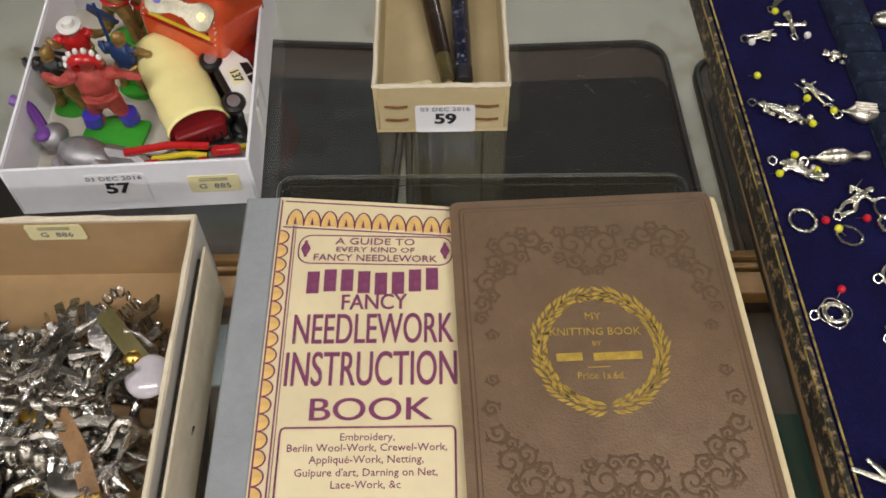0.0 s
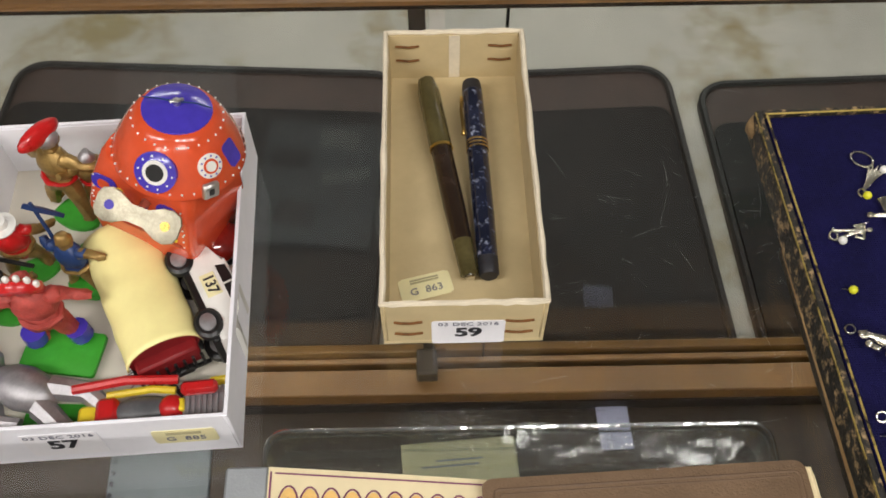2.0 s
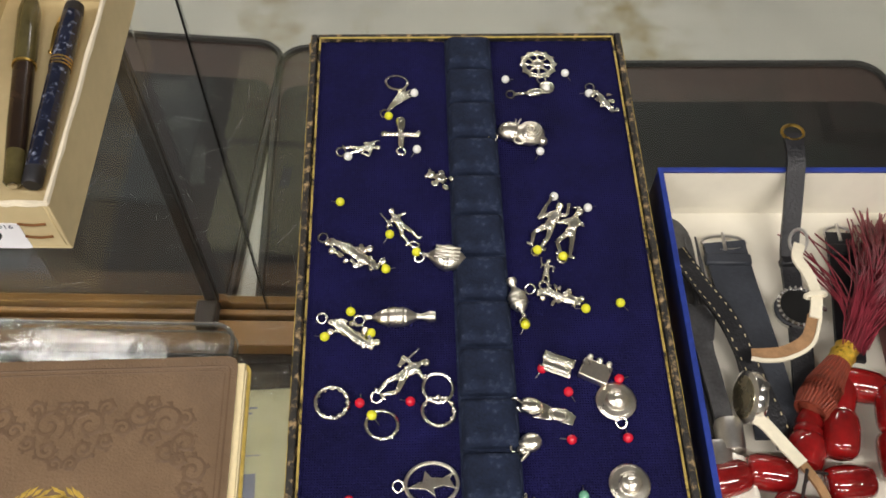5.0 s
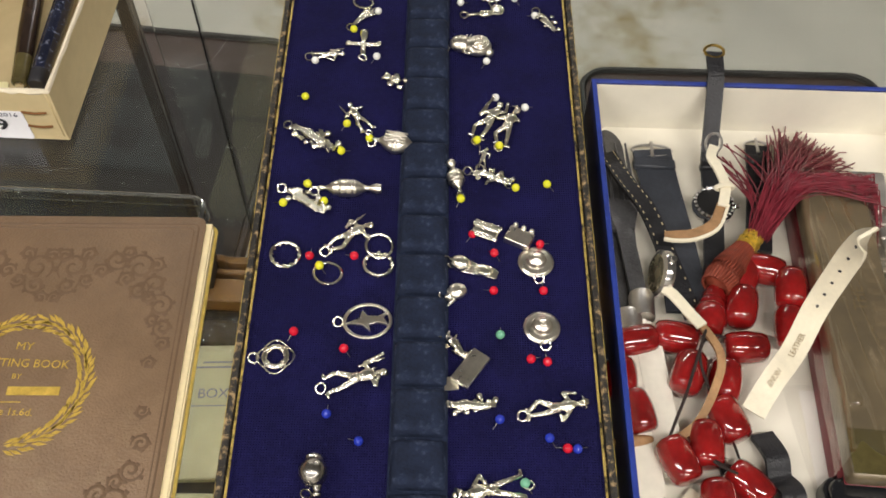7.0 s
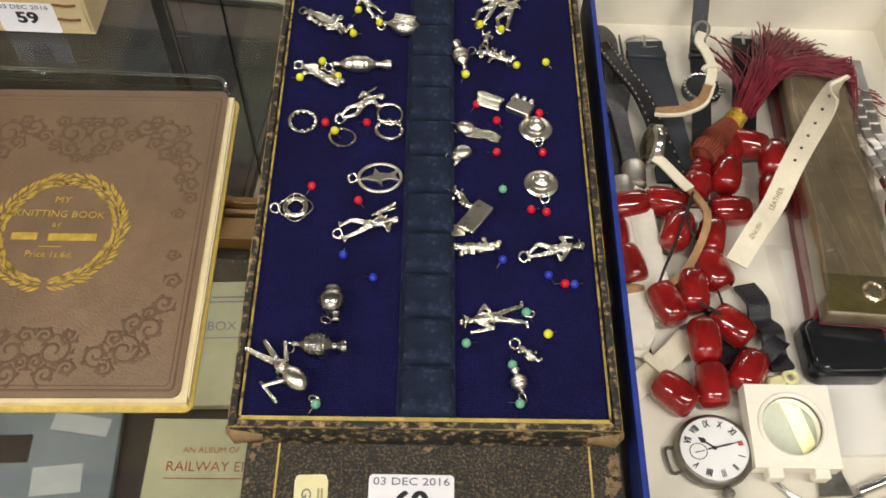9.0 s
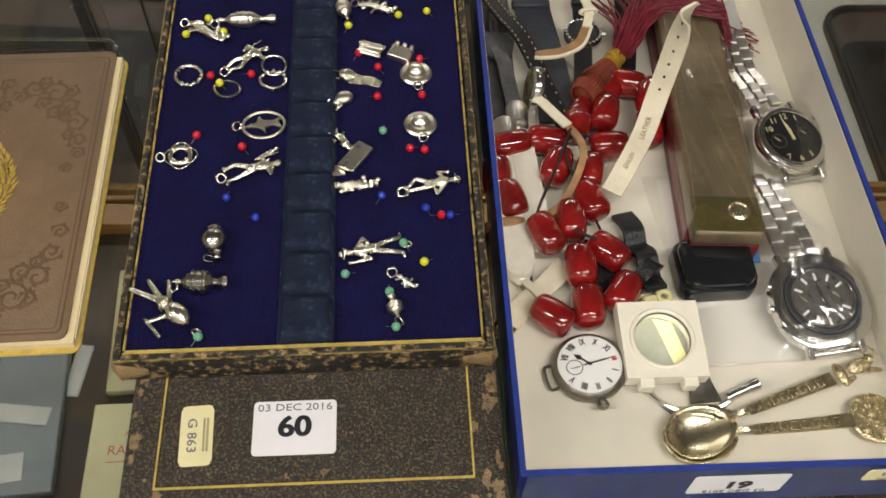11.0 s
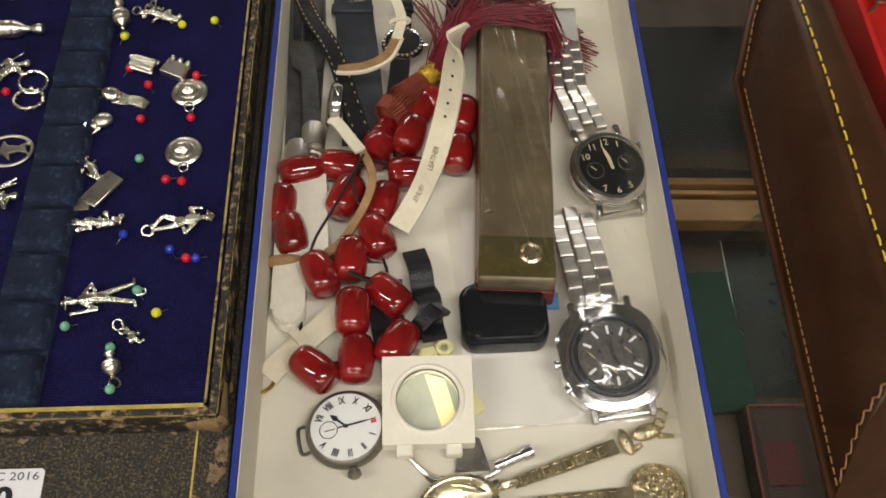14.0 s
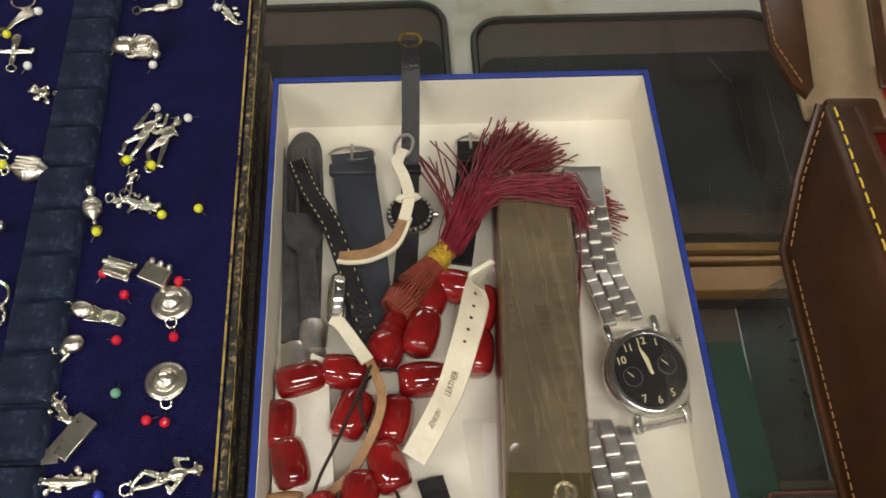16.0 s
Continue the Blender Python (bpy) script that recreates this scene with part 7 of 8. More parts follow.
flat_thing("lilac_card", "small lilac card standing on the deck", "card", 0.168, 0.532, 0.034, 0.060, 0.002, 2, mat("lilac_card", (0.42, 0.42, 0.58), 0.6), 0.0003, DZ + 0.002)
film_patch("plastic_bag", "crumpled clear plastic bag lying on the deck", [(-0.07, 0.548), (0.16, 0.548), (0.15, 0.515), (-0.08, 0.515)], lambda u, v: DZ + 0.003 + 0.012 * math.sin(math.pi * v), 0.016, film_sheet("crisp_film", 0.11, 0.16, 1.0, 60), 60, 5.0)
film_patch("plastic_bag", "crumpled clear plastic bag round a paper packet", [(-0.05, 0.545), (0.06, 0.545), (0.07, 0.50), (-0.05, 0.50)], lambda u, v: DZ + 0.012 + 0.012 * math.sin(math.pi * v), 0.016, bpy.data.materials["crisp_film"], 30, 9.0)
felt = flat_thing("felt_board", "dark green felt-covered board", "board", 0.682, 0.420, 0.105, 0.17, 0.006, 3, GREENFELT)
flat_thing("felt_board", "dark green felt-covered board", "board", 0.47, 0.30, 0.30, 0.24, 0.005, 0, GREENFELT)
st = thing("acrylic_stand", "wedge-shaped clear acrylic display stand", "stand", pose(0.763, 0.455, DZ))
wedge = bm_poly([(-0.03, 0), (0.03, 0), (0.03, 0.09), (0.022, 0.09)], -0.10, 0.10)
ob = part("wedge", bm_move(wedge, pose(0, 0, 0, 90, 0, 0)), film_sheet("acrylic_sheet", 0.15, 0.22, 0.2, 30, (0.66, 0.70, 0.69)), st)
for k in range(7):
    part("speck", bm_box(0.004, 0.008, 0.0006), INK, st, m=pose(-0.004 + 0.003 * (k % 3), -0.07 + 0.020 * k, 0.046 + 0.005 * (k % 3), 0, -58, 20 * k))
for x in (-0.03, 0.03):
    part("edge", bm_box(0.0012, 0.20, 0.0012, at=(x, 0, 0.0004)), WHITECARD, st)
part("edge", bm_box(0.0012, 0.20, 0.0012, at=(0.026, 0, 0.0900)), WHITECARD, st)
bx = thing("leather_box", "small dark red leather box with a glazed lid", "box", pose(0.764, 0.273, DZ))
part("body", bm_box(0.100, 0.126, 0.030, 0.003), DARKWOOD, bx)
part("edge", bm_tube([(x, y, 0.0305) for x, y in rounded(0.097, 0.123, 0.004, 3)], 0.0014, 6, True), mat("tan_red_edge", (0.12, 0.03, 0.018), 0.4), bx)
part("rim", bm_box(0.086, 0.112, 0.0008, at=(0, 0, 0.0302)), DARKWOOD, bx)
part("pad", bm_box(0.034, 0.046, 0.0010, at=(-0.024, 0.002, 0.0312)), REDLEATHER, bx)
for k, (x, y, w, d, h, tn, mt) in enumerate(((0.58, 0.20, 0.12, 0.09, 0.03, 12, DARKWOOD), (0.655, 0.19, 0.08, 0.12, 0.02, -8, DARKWOOD), (0.88, 0.19, 0.10, 0.10, 0.04, 8, DARKWOOD), (0.42, 0.19, 0.10, 0.06, 0.02, 0, GREENFELT), (0.64, 0.29, 0.06, 0.10, 0.02, -12, GREENFELT), (-0.32, 0.33, 0.12, 0.20, 0.03, 6, DARKWOOD), (-0.36, 0.20, 0.16, 0.14, 0.02, -8, BLUEGREY))):
    flat_thing("small_case", "small dark case stored inside the counter", "case", x, y, w, d, h, tn, mt, 0.003)

# hairline scratches on the glass
SCRATCH = mat("scratch", (0.75, 0.78, 0.78), 0.5, var=0.1)
random.seed(77)
sc = []
for k in range(300):
    if k < 190:
        x, y = random.uniform(0.02, 0.16), random.gauss(0.405, 0.05)
    else:
        x, y = random.uniform(-0.11, 0.75), random.uniform(0.30, 0.58)
    a, ln = random.uniform(0, math.pi), random.uniform(0.001, 0.007) * (3 if random.random() < 0.12 else 1)
    c = random.gauss(0, 0.03)
    sc.append(bm_strip([(x, y, 0), (x + ln / 2 * math.cos(a), y + ln / 2 * math.sin(a), 0), (x + ln * math.cos(a + c), y + ln * math.sin(a + c), 0)], random.uniform(0.000012, 0.000035), 0.00002))
tagged(part("scratches", bm_join(*sc), SCRATCH, counter, "fine hairline scratches", pose(0, 0, ZG + 0.00004)), kind="stuff")


# ---------------------------------------------------------------- toys in the white box
TZ = ZG + 0.0005 + 0.0021
ORANGE = mat("orange_red_tinplate", (0.68, 0.085, 0.025), 0.22, var=0.12, scale=40, coat=0.6)
TOYBLUE = mat("violet_blue_tinplate", (0.06, 0.04, 0.42), 0.22, var=0.2, scale=40, coat=0.6)
TOYWHITE = mat("white_enamel_paint", (0.80, 0.79, 0.74), 0.3, var=0.05, coat=0.5, spot=(0.3, 0.27, 0.22), spot_amt=-0.6, spot_scale=150)
TOYBLACK = mat("black_toy_paint", (0.012, 0.012, 0.012), 0.35, var=0.3)
TOYRED = mat("red_toy_plastic", (0.55, 0.015, 0.015), 0.3, var=0.15, scale=80, coat=0.4)
TOYGREEN = mat("green_toy_base", (0.05, 0.36, 0.03), 0.42, var=0.15, scale=60)
TOYYELLOW = mat("yellow_toy_plastic", (0.80, 0.62, 0.03), 0.4, var=0.1)
TOYGOLD = mat("old_gold_paint", (0.34, 0.22, 0.07), 0.38, metal=0.55, var=0.4, scale=150)
TOYSKIN = mat("terracotta_paint", (0.42, 0.065, 0.05), 0.5, var=0.35, scale=200, bump=0.4)
TOYSILVER = mat("silver_toy_paint", (0.46, 0.45, 0.46), 0.5, metal=0.85, var=0.2, scale=150)
TOYGREY = mat("grey_toy_plastic", (0.11, 0.115, 0.12), 0.4, var=0.3, scale=90)
TOYPURPLE = mat("purple_toy_plastic", (0.16, 0.05, 0.30), 0.4, var=0.2)
TOYCREAM = mat("cream_canopy", (0.97, 0.87, 0.38), 0.45, var=0.06, scale=40, spot=(0.45, 0.33, 0.14), spot_amt=-0.72, spot_scale=60, bump=0.1)
DKBLUE = mat("navy_toy_paint", (0.02, 0.05, 0.16), 0.4, var=0.2)
REDGLOSS = mat("dark_red_tinplate", (0.33, 0.018, 0.010), 0.14, var=0.25, scale=60, coat=0.9)
TOYMATS = [TOYGOLD, TOYRED, TOYGREEN, TOYSKIN, TOYBLUE, TOYYELLOW, TOYSILVER, TOYWHITE, DKBLUE, TOYGREY, TOYPURPLE, TOYBLACK]
GO, RE, GR, SK, BL, YE, SI, WH, NV, GY, PU, BK = range(12)


def tint(bm, k):
    for f in bm.faces:
        f.material_index = k
    return bm


def many(name, label, category, pieces, m, group=""):
    """One painted toy figure as one mesh in several colours."""
    ob = solid(name, bm_join(*[tint(b, k) for b, k in pieces]), TOYMATS[0], label, category, m, group)
    for mm in TOYMATS[1:]:
        ob.data.materials.append(mm)
    return ob


# tinplate robot
KEYMETAL = mat("dull_pressed_steel", (0.40, 0.37, 0.28), 0.42, metal=0.85, var=0.35, scale=120, bump=0.2)
def square_shell(levels):
    """Tapered shell of rounded square section; levels are width, depth, corner radius, height."""
    bm = bmesh.new()
    rows = [[bm.verts.new((x, y, z)) for x, y in rounded(w, d, r, 5)] for w, d, r, z in levels]
    n = len(rows[0])
    for a, b in zip(rows, rows[1:]):
        for i in range(n):
            bm.faces.new((a[i], a[(i + 1) % n], b[(i + 1) % n], b[i]))
    bm.faces.new(rows[0][::-1])
    bm.faces.new(rows[-1])
    return bm


rb = thing("tin_robot", "orange and blue tinplate wind-up robot toy", "toy robot", pose(-0.1385, 0.4180, TZ + 0.035, -3, 11, 0))
BODY = pose(-0.0065, 0.0, 0, 0, 0, -24)
body = part("body", square_shell([(0.0480, 0.0380, 0.003, -0.0330), (0.0490, 0.0390, 0.004, -0.0310), (0.0560, 0.0470, 0.005, -0.0020), (0.0560, 0.0480, 0.004, 0.002), (0.0520, 0.0460, 0.006, 0.020), (0.0460, 0.0420, 0.010, 0.034), (0.0440, 0.0400, 0.012, 0.036)]), ORANGE, rb, "orange printed tin body", BODY)
part("head", bm_lathe([(0.0270, 0.0335), (0.0292, 0.0338), (0.0290, 0.0360), (0.0262, 0.0430), (0.0222, 0.0510), (0.0180, 0.0575), (0.0148, 0.0600)], 40), ORANGE, rb, "orange tin head")
cap = part("cap", bm_lathe([(0.0150, 0.0596), (0.0147, 0.0606), (0.0112, 0.0622), (0.0050, 0.0631), (0.0003, 0.0633)], 32), TOYBLUE, rb, "violet blue domed cap")
part("cap_seam", bm_tube([(0.0145 * math.cos(a), 0.0145 * math.sin(a) + 0.001, 0.0608 + 0.0028 * math.cos((a - 0.1) * 0.0)) if k in (0, 8) else (0.0145 - 0.0029 * k * 1.25, 0.001 + 0.0006 * math.sin(k * 1.4), 0.0636) for k, a in ((0, -0.1), (2, 0), (4, 0), (6, 0), (8, 3.1))], 0.00035, 5), DKBLUE, cap)
part("knob", bm_lathe([(0.0017, 0.0630), (0.0017, 0.0652), (0.0006, 0.0658)], 10), BRUSHED, rb)
part("knob_bar", bm_box(0.0062, 0.0016, 0.0012, 0.0004, (0, 0, 0.0645)), BRUSHED, rb, "", pose(0, 0, 0, 0, 0, 25))
for a, z, R_, r in ((-104, 0.0458, 0.0249, 0.0092), (-50, 0.0470, 0.0243, 0.0056)):
    ca, sa = math.cos(radians(a)), math.sin(radians(a))
    base = pose(ca * R_, sa * R_, z) @ Vector((ca, sa, 0.58)).to_track_quat("Z", "Y").to_matrix().to_4x4()
    e = part("eye", bm_lathe([(r, -0.0015), (r, 0.0005), (r * 0.9, 0.0008), (0.00001, 0.0008)], 28), TOYBLUE if a < -100 else TOYWHITE, rb, "round printed eye", base)
    part("iris", bm_lathe([(r * 0.60, 0.0007), (r * 0.60, 0.0012), (0.00001, 0.0012)], 24), TOYWHITE if a < -100 else ORANGE, e)
    part("pupil", bm_lathe([(r * 0.42, 0.0011), (r * 0.42, 0.0016), (0.00001, 0.0016)], 24), TOYBLACK if a < -100 else TOYWHITE, e)
    for k in range(10):
        part("dot", bm_ball(0.0005, (r * 0.8 * math.cos(k * 0.628), r * 0.8 * math.sin(k * 0.628), 0.0009), 1, 1, 0.5, 6, 5), TOYWHITE if a < -100 else TOYBLUE, e)
part("side_panel", bm_poly(rounded(0.008, 0.012, 0.002, 3), 0, 0.0006), TOYBLUE, rb, "", pose(0.0232, -0.0085, 0.0455) @ Vector((0.94, -0.34, 0.58)).to_track_quat("Z", "Y").to_matrix().to_4x4())
for z, r, n in ((0.0372, 0.0288, 36), (0.0562, 0.0192, 26)):
    for k in range(n):
        a = 2 * math.pi * k / n
        part("rivet", bm_ball(0.00055, (r * math.cos(a), r * math.sin(a), z), 1, 1, 1, 5, 4), TOYWHITE, rb)
for k in range(11):
    part("rivet", bm_ball(0.0005, (-0.0235 + 0.0047 * k, -0.0236, 0.012), 1, 1, 1, 5, 4), TOYWHITE, body)
for k in range(7):
    for sx in (-1, 1):
        part("rivet", bm_ball(0.0005, (sx * (0.0235 - 0.0003 * k), -0.0241 + 0.0002 * k, 0.003 + 0.0038 * k), 1, 1, 1, 5, 4), TOYWHITE, body)
for x, z, w, h, mt in ((-0.0165, 0.0230, 0.0125, 0.0085, TOYBLUE), (-0.0165, 0.0225, 0.0060, 0.0050, ORANGE), (0.0150, 0.0215, 0.0110, 0.0090, TOYBLUE), (-0.0090, 0.0190, 0.0040, 0.0090, TOYYELLOW), (0.0, 0.0055, 0.040, 0.0022, TOYYELLOW), (0.0, 0.0025, 0.044, 0.0018, REDGLOSS)):
    part("printed_panel", bm_poly(rounded(w, h, min(w, h) * 0.4, 4), 0, 0.0005 if w != 0.006 else 0.0009), mt, body, "", pose(x, -0.0240 + 0.05 * z, z, 82, 0, 0))
for k in range(4):
    part("vent_slot", bm_box(0.0050, 0.0008, 0.0006), TOYBLACK, body, "", pose(0.0060 + 0.0035 * k, -0.0238 + 0.05 * 0.011, 0.0105 - 0.0007 * k, 82, 0, -12))
kx, kz = Vector((math.cos(radians(-20)), math.sin(radians(-20)), -0.02)).normalized(), Vector((-0.30, -0.72, 0.85)).normalized()
ky = kz.cross(kx).normalized()
kz = kx.cross(ky)
KEY = Matrix.Translation((-0.0130, -0.0335, 0.0270)) @ Matrix((kx, ky, kz)).transposed().to_4x4()
ko = [(-0.0195, -0.0030), (-0.0180, -0.0062), (-0.0140, -0.0078), (-0.0095, -0.0070), (-0.0040, -0.0036), (0.0040, -0.0036), (0.0095, -0.0070), (0.0140, -0.0078), (0.0180, -0.0062), (0.0195, -0.0030)]
key = part("winding_key", bm_poly(ko + [(-x, -y) for x, y in ko], 0, 0.0014, 0.0004), KEYMETAL, rb, "pressed steel winding key", KEY)
for sx in (-0.0130, 0.0130):
    part("key_eye", bm_lathe([(0.0022, 0.0012), (0.0022, 0.0017), (0.00001, 0.0017)], 14), TOYBLUE if sx < 0 else BRASS, key, "", pose(sx, 0, 0))
part("key_shaft", bm_tube([(-0.0115, -0.018, 0.0200), (-0.0130, -0.0335, 0.0270)], 0.0022, 8), BRUSHED, rb)
part("ear", bm_box(0.0075, 0.003, 0.0085, 0.0008), BRUSHED, rb, "", pose(0.0165, -0.0245, 0.0335, 0, 0, 34))
part("ear_slot", bm_box(0.0025, 0.0034, 0.0040, 0.0003), TOYBLACK, rb, "", pose(0.0165, -0.0246, 0.0360, 0, 0, 34))
for x, y in ((-0.1290, 0.432), (-0.1285, 0.409)):
    tf = part("foot", bm_ball(0.0150, (0, 0, 0.009), 1.0, 0.85, 0.62, 20, 12), REDGLOSS, rb, "glossy dark red foot", rb.matrix_basis.inverted() @ pose(x, y, TZ, 0, 0, 20))
    part("sole", bm_poly(rounded(0.024, 0.020, 0.008), 0, 0.0014), TOYBLACK, tf)

# covered wagon
WAGONRED = mat("dark_wagon_red", (0.20, 0.010, 0.012), 0.4, var=0.2, scale=80)
wg = thing("toy_wagon", "red toy covered wagon with a cream canopy", "toy wagon", pose(-0.1555, 0.3740, TZ, 0, 0, 26.9))
part("bed", bm_box(0.0285, 0.072, 0.012, 0.0012, (0, -0.003, 0.008)), WAGONRED, wg, "dark red wagon bed")
part("chassis", bm_box(0.018, 0.076, 0.004, 0.0008, (0, -0.003, 0.004)), TOYBLACK, wg)
bm = bmesh.new()
g = []
for i in range(17):
    a = math.pi * i / 16
    row = []
    for j in range(25):
        v = j / 24
        r = 0.0192 + 0.00025 * math.cos(v * math.pi * 8) - 0.0004 * abs(noise.noise((i * 0.4, j * 0.6, 2)))
        row.append(bm.verts.new((r * math.cos(a) * 0.92, -0.036 + 0.071 * v, 0.0190 + r * 0.70 * math.sin(a))))
    g.append(row)
for i in range(16):
    for j in range(24):
        bm.faces.new((g[i][j], g[i + 1][j], g[i + 1][j + 1], g[i][j + 1]))
cp = part("canopy", bm, TOYCREAM, wg, "cream moulded canopy", angle=80)
md = cp.modifiers.new("thickness", "SOLIDIFY")
md.thickness = 0.0010
part("end_board", bm_move(bm_lathe([(0.0178, 0), (0.0178, 0.001)], 24), pose(0, -0.0325, 0.0185, 90, 0, 0) @ Matrix.Diagonal((0.92, 0.64, 1, 1))), WAGONRED, wg)
for x in (-0.0155, 0.0155):
    for y in (-0.024, 0.022):
        wl = part("wheel", bm_move(bm_torus(0.0085, 0.0011, 20, 6), pose(x, y, 0.0095, 0, 90, 0)), TOYBLACK, wg)
        for k in range(4):
            a = k * math.pi / 4
            part("spoke", bm_tube([(x, y + 0.0085 * math.cos(a), 0.0095 + 0.0085 * math.sin(a)), (x, y - 0.0085 * math.cos(a), 0.0095 - 0.0085 * math.sin(a))], 0.0006, 5), TOYBLACK, wl)
for k in range(8):
    part("rail_post", bm_box(0.0012, 0.0014, 0.009, at=(-0.0145 + k * 0.0041, -0.0398, 0.006)), TOYBLACK, wg)
part("rail", bm_box(0.034, 0.0016, 0.0012, at=(0, -0.0398, 0.0055)), TOYBLACK, wg)
part("shaft", bm_tube([(-0.004, -0.040, 0.006), (0.0, -0.052, 0.003), (0.006, -0.050, 0.003)], 0.0012, 6), TOYBLACK, wg)

# rally car on its side
car = thing("toy_car", "white toy rally car lying on its side", "toy car", pose(-0.1232, 0.3735, TZ + 0.003, 0, 0, -62) @ Matrix.Diagonal((1.02, 0.82, 1.02, 1)))
prof = [(-0.030, -0.006), (-0.0305, 0.001), (-0.026, 0.0055), (-0.018, 0.0075), (-0.011, 0.0155), (0.006, 0.0165), (0.016, 0.0085), (0.027, 0.0055), (0.030, 0.001), (0.0295, -0.006)]
part("body", bm_poly(prof[::-1], 0.0, 0.0235, 0.0022), TOYWHITE, car, "white painted body")
part("sill", bm_box(0.056, 0.005, 0.022, 0.001, (0, -0.0075, 0.0006)), TOYBLACK, car)
part("window", bm_poly([(-0.0080, 0.0085), (-0.0065, 0.0138), (0.0020, 0.0145), (0.0020, 0.0085)][::-1], 0.0230, 0.0241), TOYBLACK, car)
part("window", bm_poly([(0.0035, 0.0085), (0.0035, 0.0145), (0.0060, 0.0140), (0.0115, 0.0085)][::-1], 0.0230, 0.0241), TOYBLACK, car)
for x in (-0.0185, 0.0185):
    for z in (0.002, 0.0215):
        wh = part("wheel", bm_lathe([(0.0062, -0.0022), (0.0078, -0.0015), (0.0078, 0.0015), (0.0062, 0.0024), (0.0050, 0.0020)], 22), TOYBLACK, car, "", pose(x, -0.0080, z + (0.0012 if z > 0.01 else 0)))
        part("hub", bm_lathe([(0.0046, 0.0010), (0.0044, 0.0026), (0.0015, 0.0032), (0.00001, 0.0032)], 18), TOYSILVER, wh)
pl = part("number_plate", bm_box(0.0125, 0.0085, 0.0004, 0.0001), YELSTICKER, car, "pale number panel", pose(0.0005, 0.0020, 0.0236))
lettering("137", 0.0085, INK, pl, pose(0, 0, 0.0006, 0, 0, 0), "number", 0.0001, stretch=0.8)
part("bumper", bm_tube([(-0.031, -0.004, 0.001), (-0.0318, -0.004, 0.012), (-0.031, -0.004, 0.0225)], 0.0012, 6), TOYSILVER, car)


def figurine(label, x, y, h, turn, body, limbs, head, hat=None, base=GR, seed=0, lean=0, extra=()):
    """A small painted plastic figure on its base, one mesh."""
    r = random.Random(seed)
    s = h / 0.06
    P = lambda *v: tuple(c * s for c in v)
    A = [(bm_ball(0.0088 * s, P(0, 0, 0.038), 1.12, 0.80, 1.2, 18, 12), body), (bm_ball(0.0076 * s, P(0, 0, 0.027), 1.12, 0.85, 1.0, 18, 12), body), (bm_ball(0.0052 * s, P(0, -0.001, 0.0520), 0.9, 1, 1.15), head),
         (bm_torus(0.0088 * s, 0.0013 * s, 20, 6, 1.0, ry=0.0072 * s), RE if body == GO else limbs), (bm_ball(0.0034 * s, P(0, 0, 0.0475), 1.3, 1, 1), head)]
    bm_move(A[3][0], pose(0, 0, 0.0290 * s))
    for sg in (-1, 1):
        kx = sg * r.uniform(0.006, 0.011)
        A.append((bm_tube(spline([P(sg * 0.004, 0, 0.025), P(kx, r.uniform(-0.004, 0.002), 0.013), P(kx * 1.2, 0, 0.002)], 3), [v * s for v in (0.0052, 0.0050, 0.0044, 0.0036, 0.0038, 0.0034, 0.0028)], 9), limbs))
        A.append((bm_ball(0.0034 * s, P(kx * 1.2, -0.002, 0.0030), 0.8, 1.6, 0.7), limbs))
        ex, ez = sg * r.uniform(0.014, 0.018), r.uniform(0.032, 0.044)
        A.append((bm_tube(spline([P(sg * 0.008, 0, 0.0435), P(ex, -0.002, ez), P(ex + sg * r.uniform(0.004, 0.010), -r.uniform(0.002, 0.010), ez + r.uniform(-0.004, 0.006))], 3), [v * s for v in (0.0038, 0.0038, 0.0032, 0.0027, 0.0028, 0.0025, 0.0020)], 9), limbs if r.random() < 0.6 else body))
        A.append((bm_ball(0.0042 * s, P(sg * 0.0095, 0, 0.0435), 1, 0.95, 0.9), body))
    for b, k in A:
        for v in b.verts:
            v.co += Vector((noise.noise(v.co * 320 + Vector((seed, 0, 0))), noise.noise(v.co * 320 + Vector((0, seed, 9))), noise.noise(v.co * 320 + Vector((5, 0, seed))))) * 0.0011
    if hat is not None:
        for b, k in hat(s):
            A.append((b, k))
    for b, k in extra:
        A.append((b, k))
    if lean:
        A = [(bm_move(b, pose(0, 0, 0.004, lean, 0, 0)), k) for b, k in A]
    if base is not None:
        A.append((bm_poly([(0.013 * s * math.cos(a) * (1 + 0.12 * math.sin(3 * a + seed)), 0.010 * s * math.sin(a) * (1 + 0.1 * math.cos(2 * a))) for a in [k * 0.3142 for k in range(20)]], 0, 0.0022, 0.0005), base))
    return many("toy_figure", label, "toy figure", A, pose(x, y, TZ, 0, 0, turn), "toy figures")


def war_bonnet(s):
    out = [(bm_move(bm_torus(0.0072 * s, 0.0022 * s, 22, 8, 1.3), pose(0, 0.0015, 0.0525 * s, 60, 0, 0)), RE), (bm_move(bm_torus(0.0050 * s, 0.0014 * s, 22, 6), pose(0, -0.0005, 0.0530 * s, 60, 0, 0)), YE)]
    out += [(bm_ball(0.0015 * s, (0.0092 * s * math.cos(radians(a)), 0.003 * s, (0.0535 + 0.0085 * math.sin(radians(a))) * s), 1, 1, 1.4, 8, 6), WH) for a in range(0, 181, 26)]
    return out


def plume(s):
    return [(bm_ball(0.0068 * s, (0.0, 0.003 * s, 0.0590 * s), 0.60, 1.9, 0.85, 16, 10), RE), (bm_ball(0.0060 * s, (0, -0.0003, 0.0545 * s), 1, 1, 0.9), SI)]


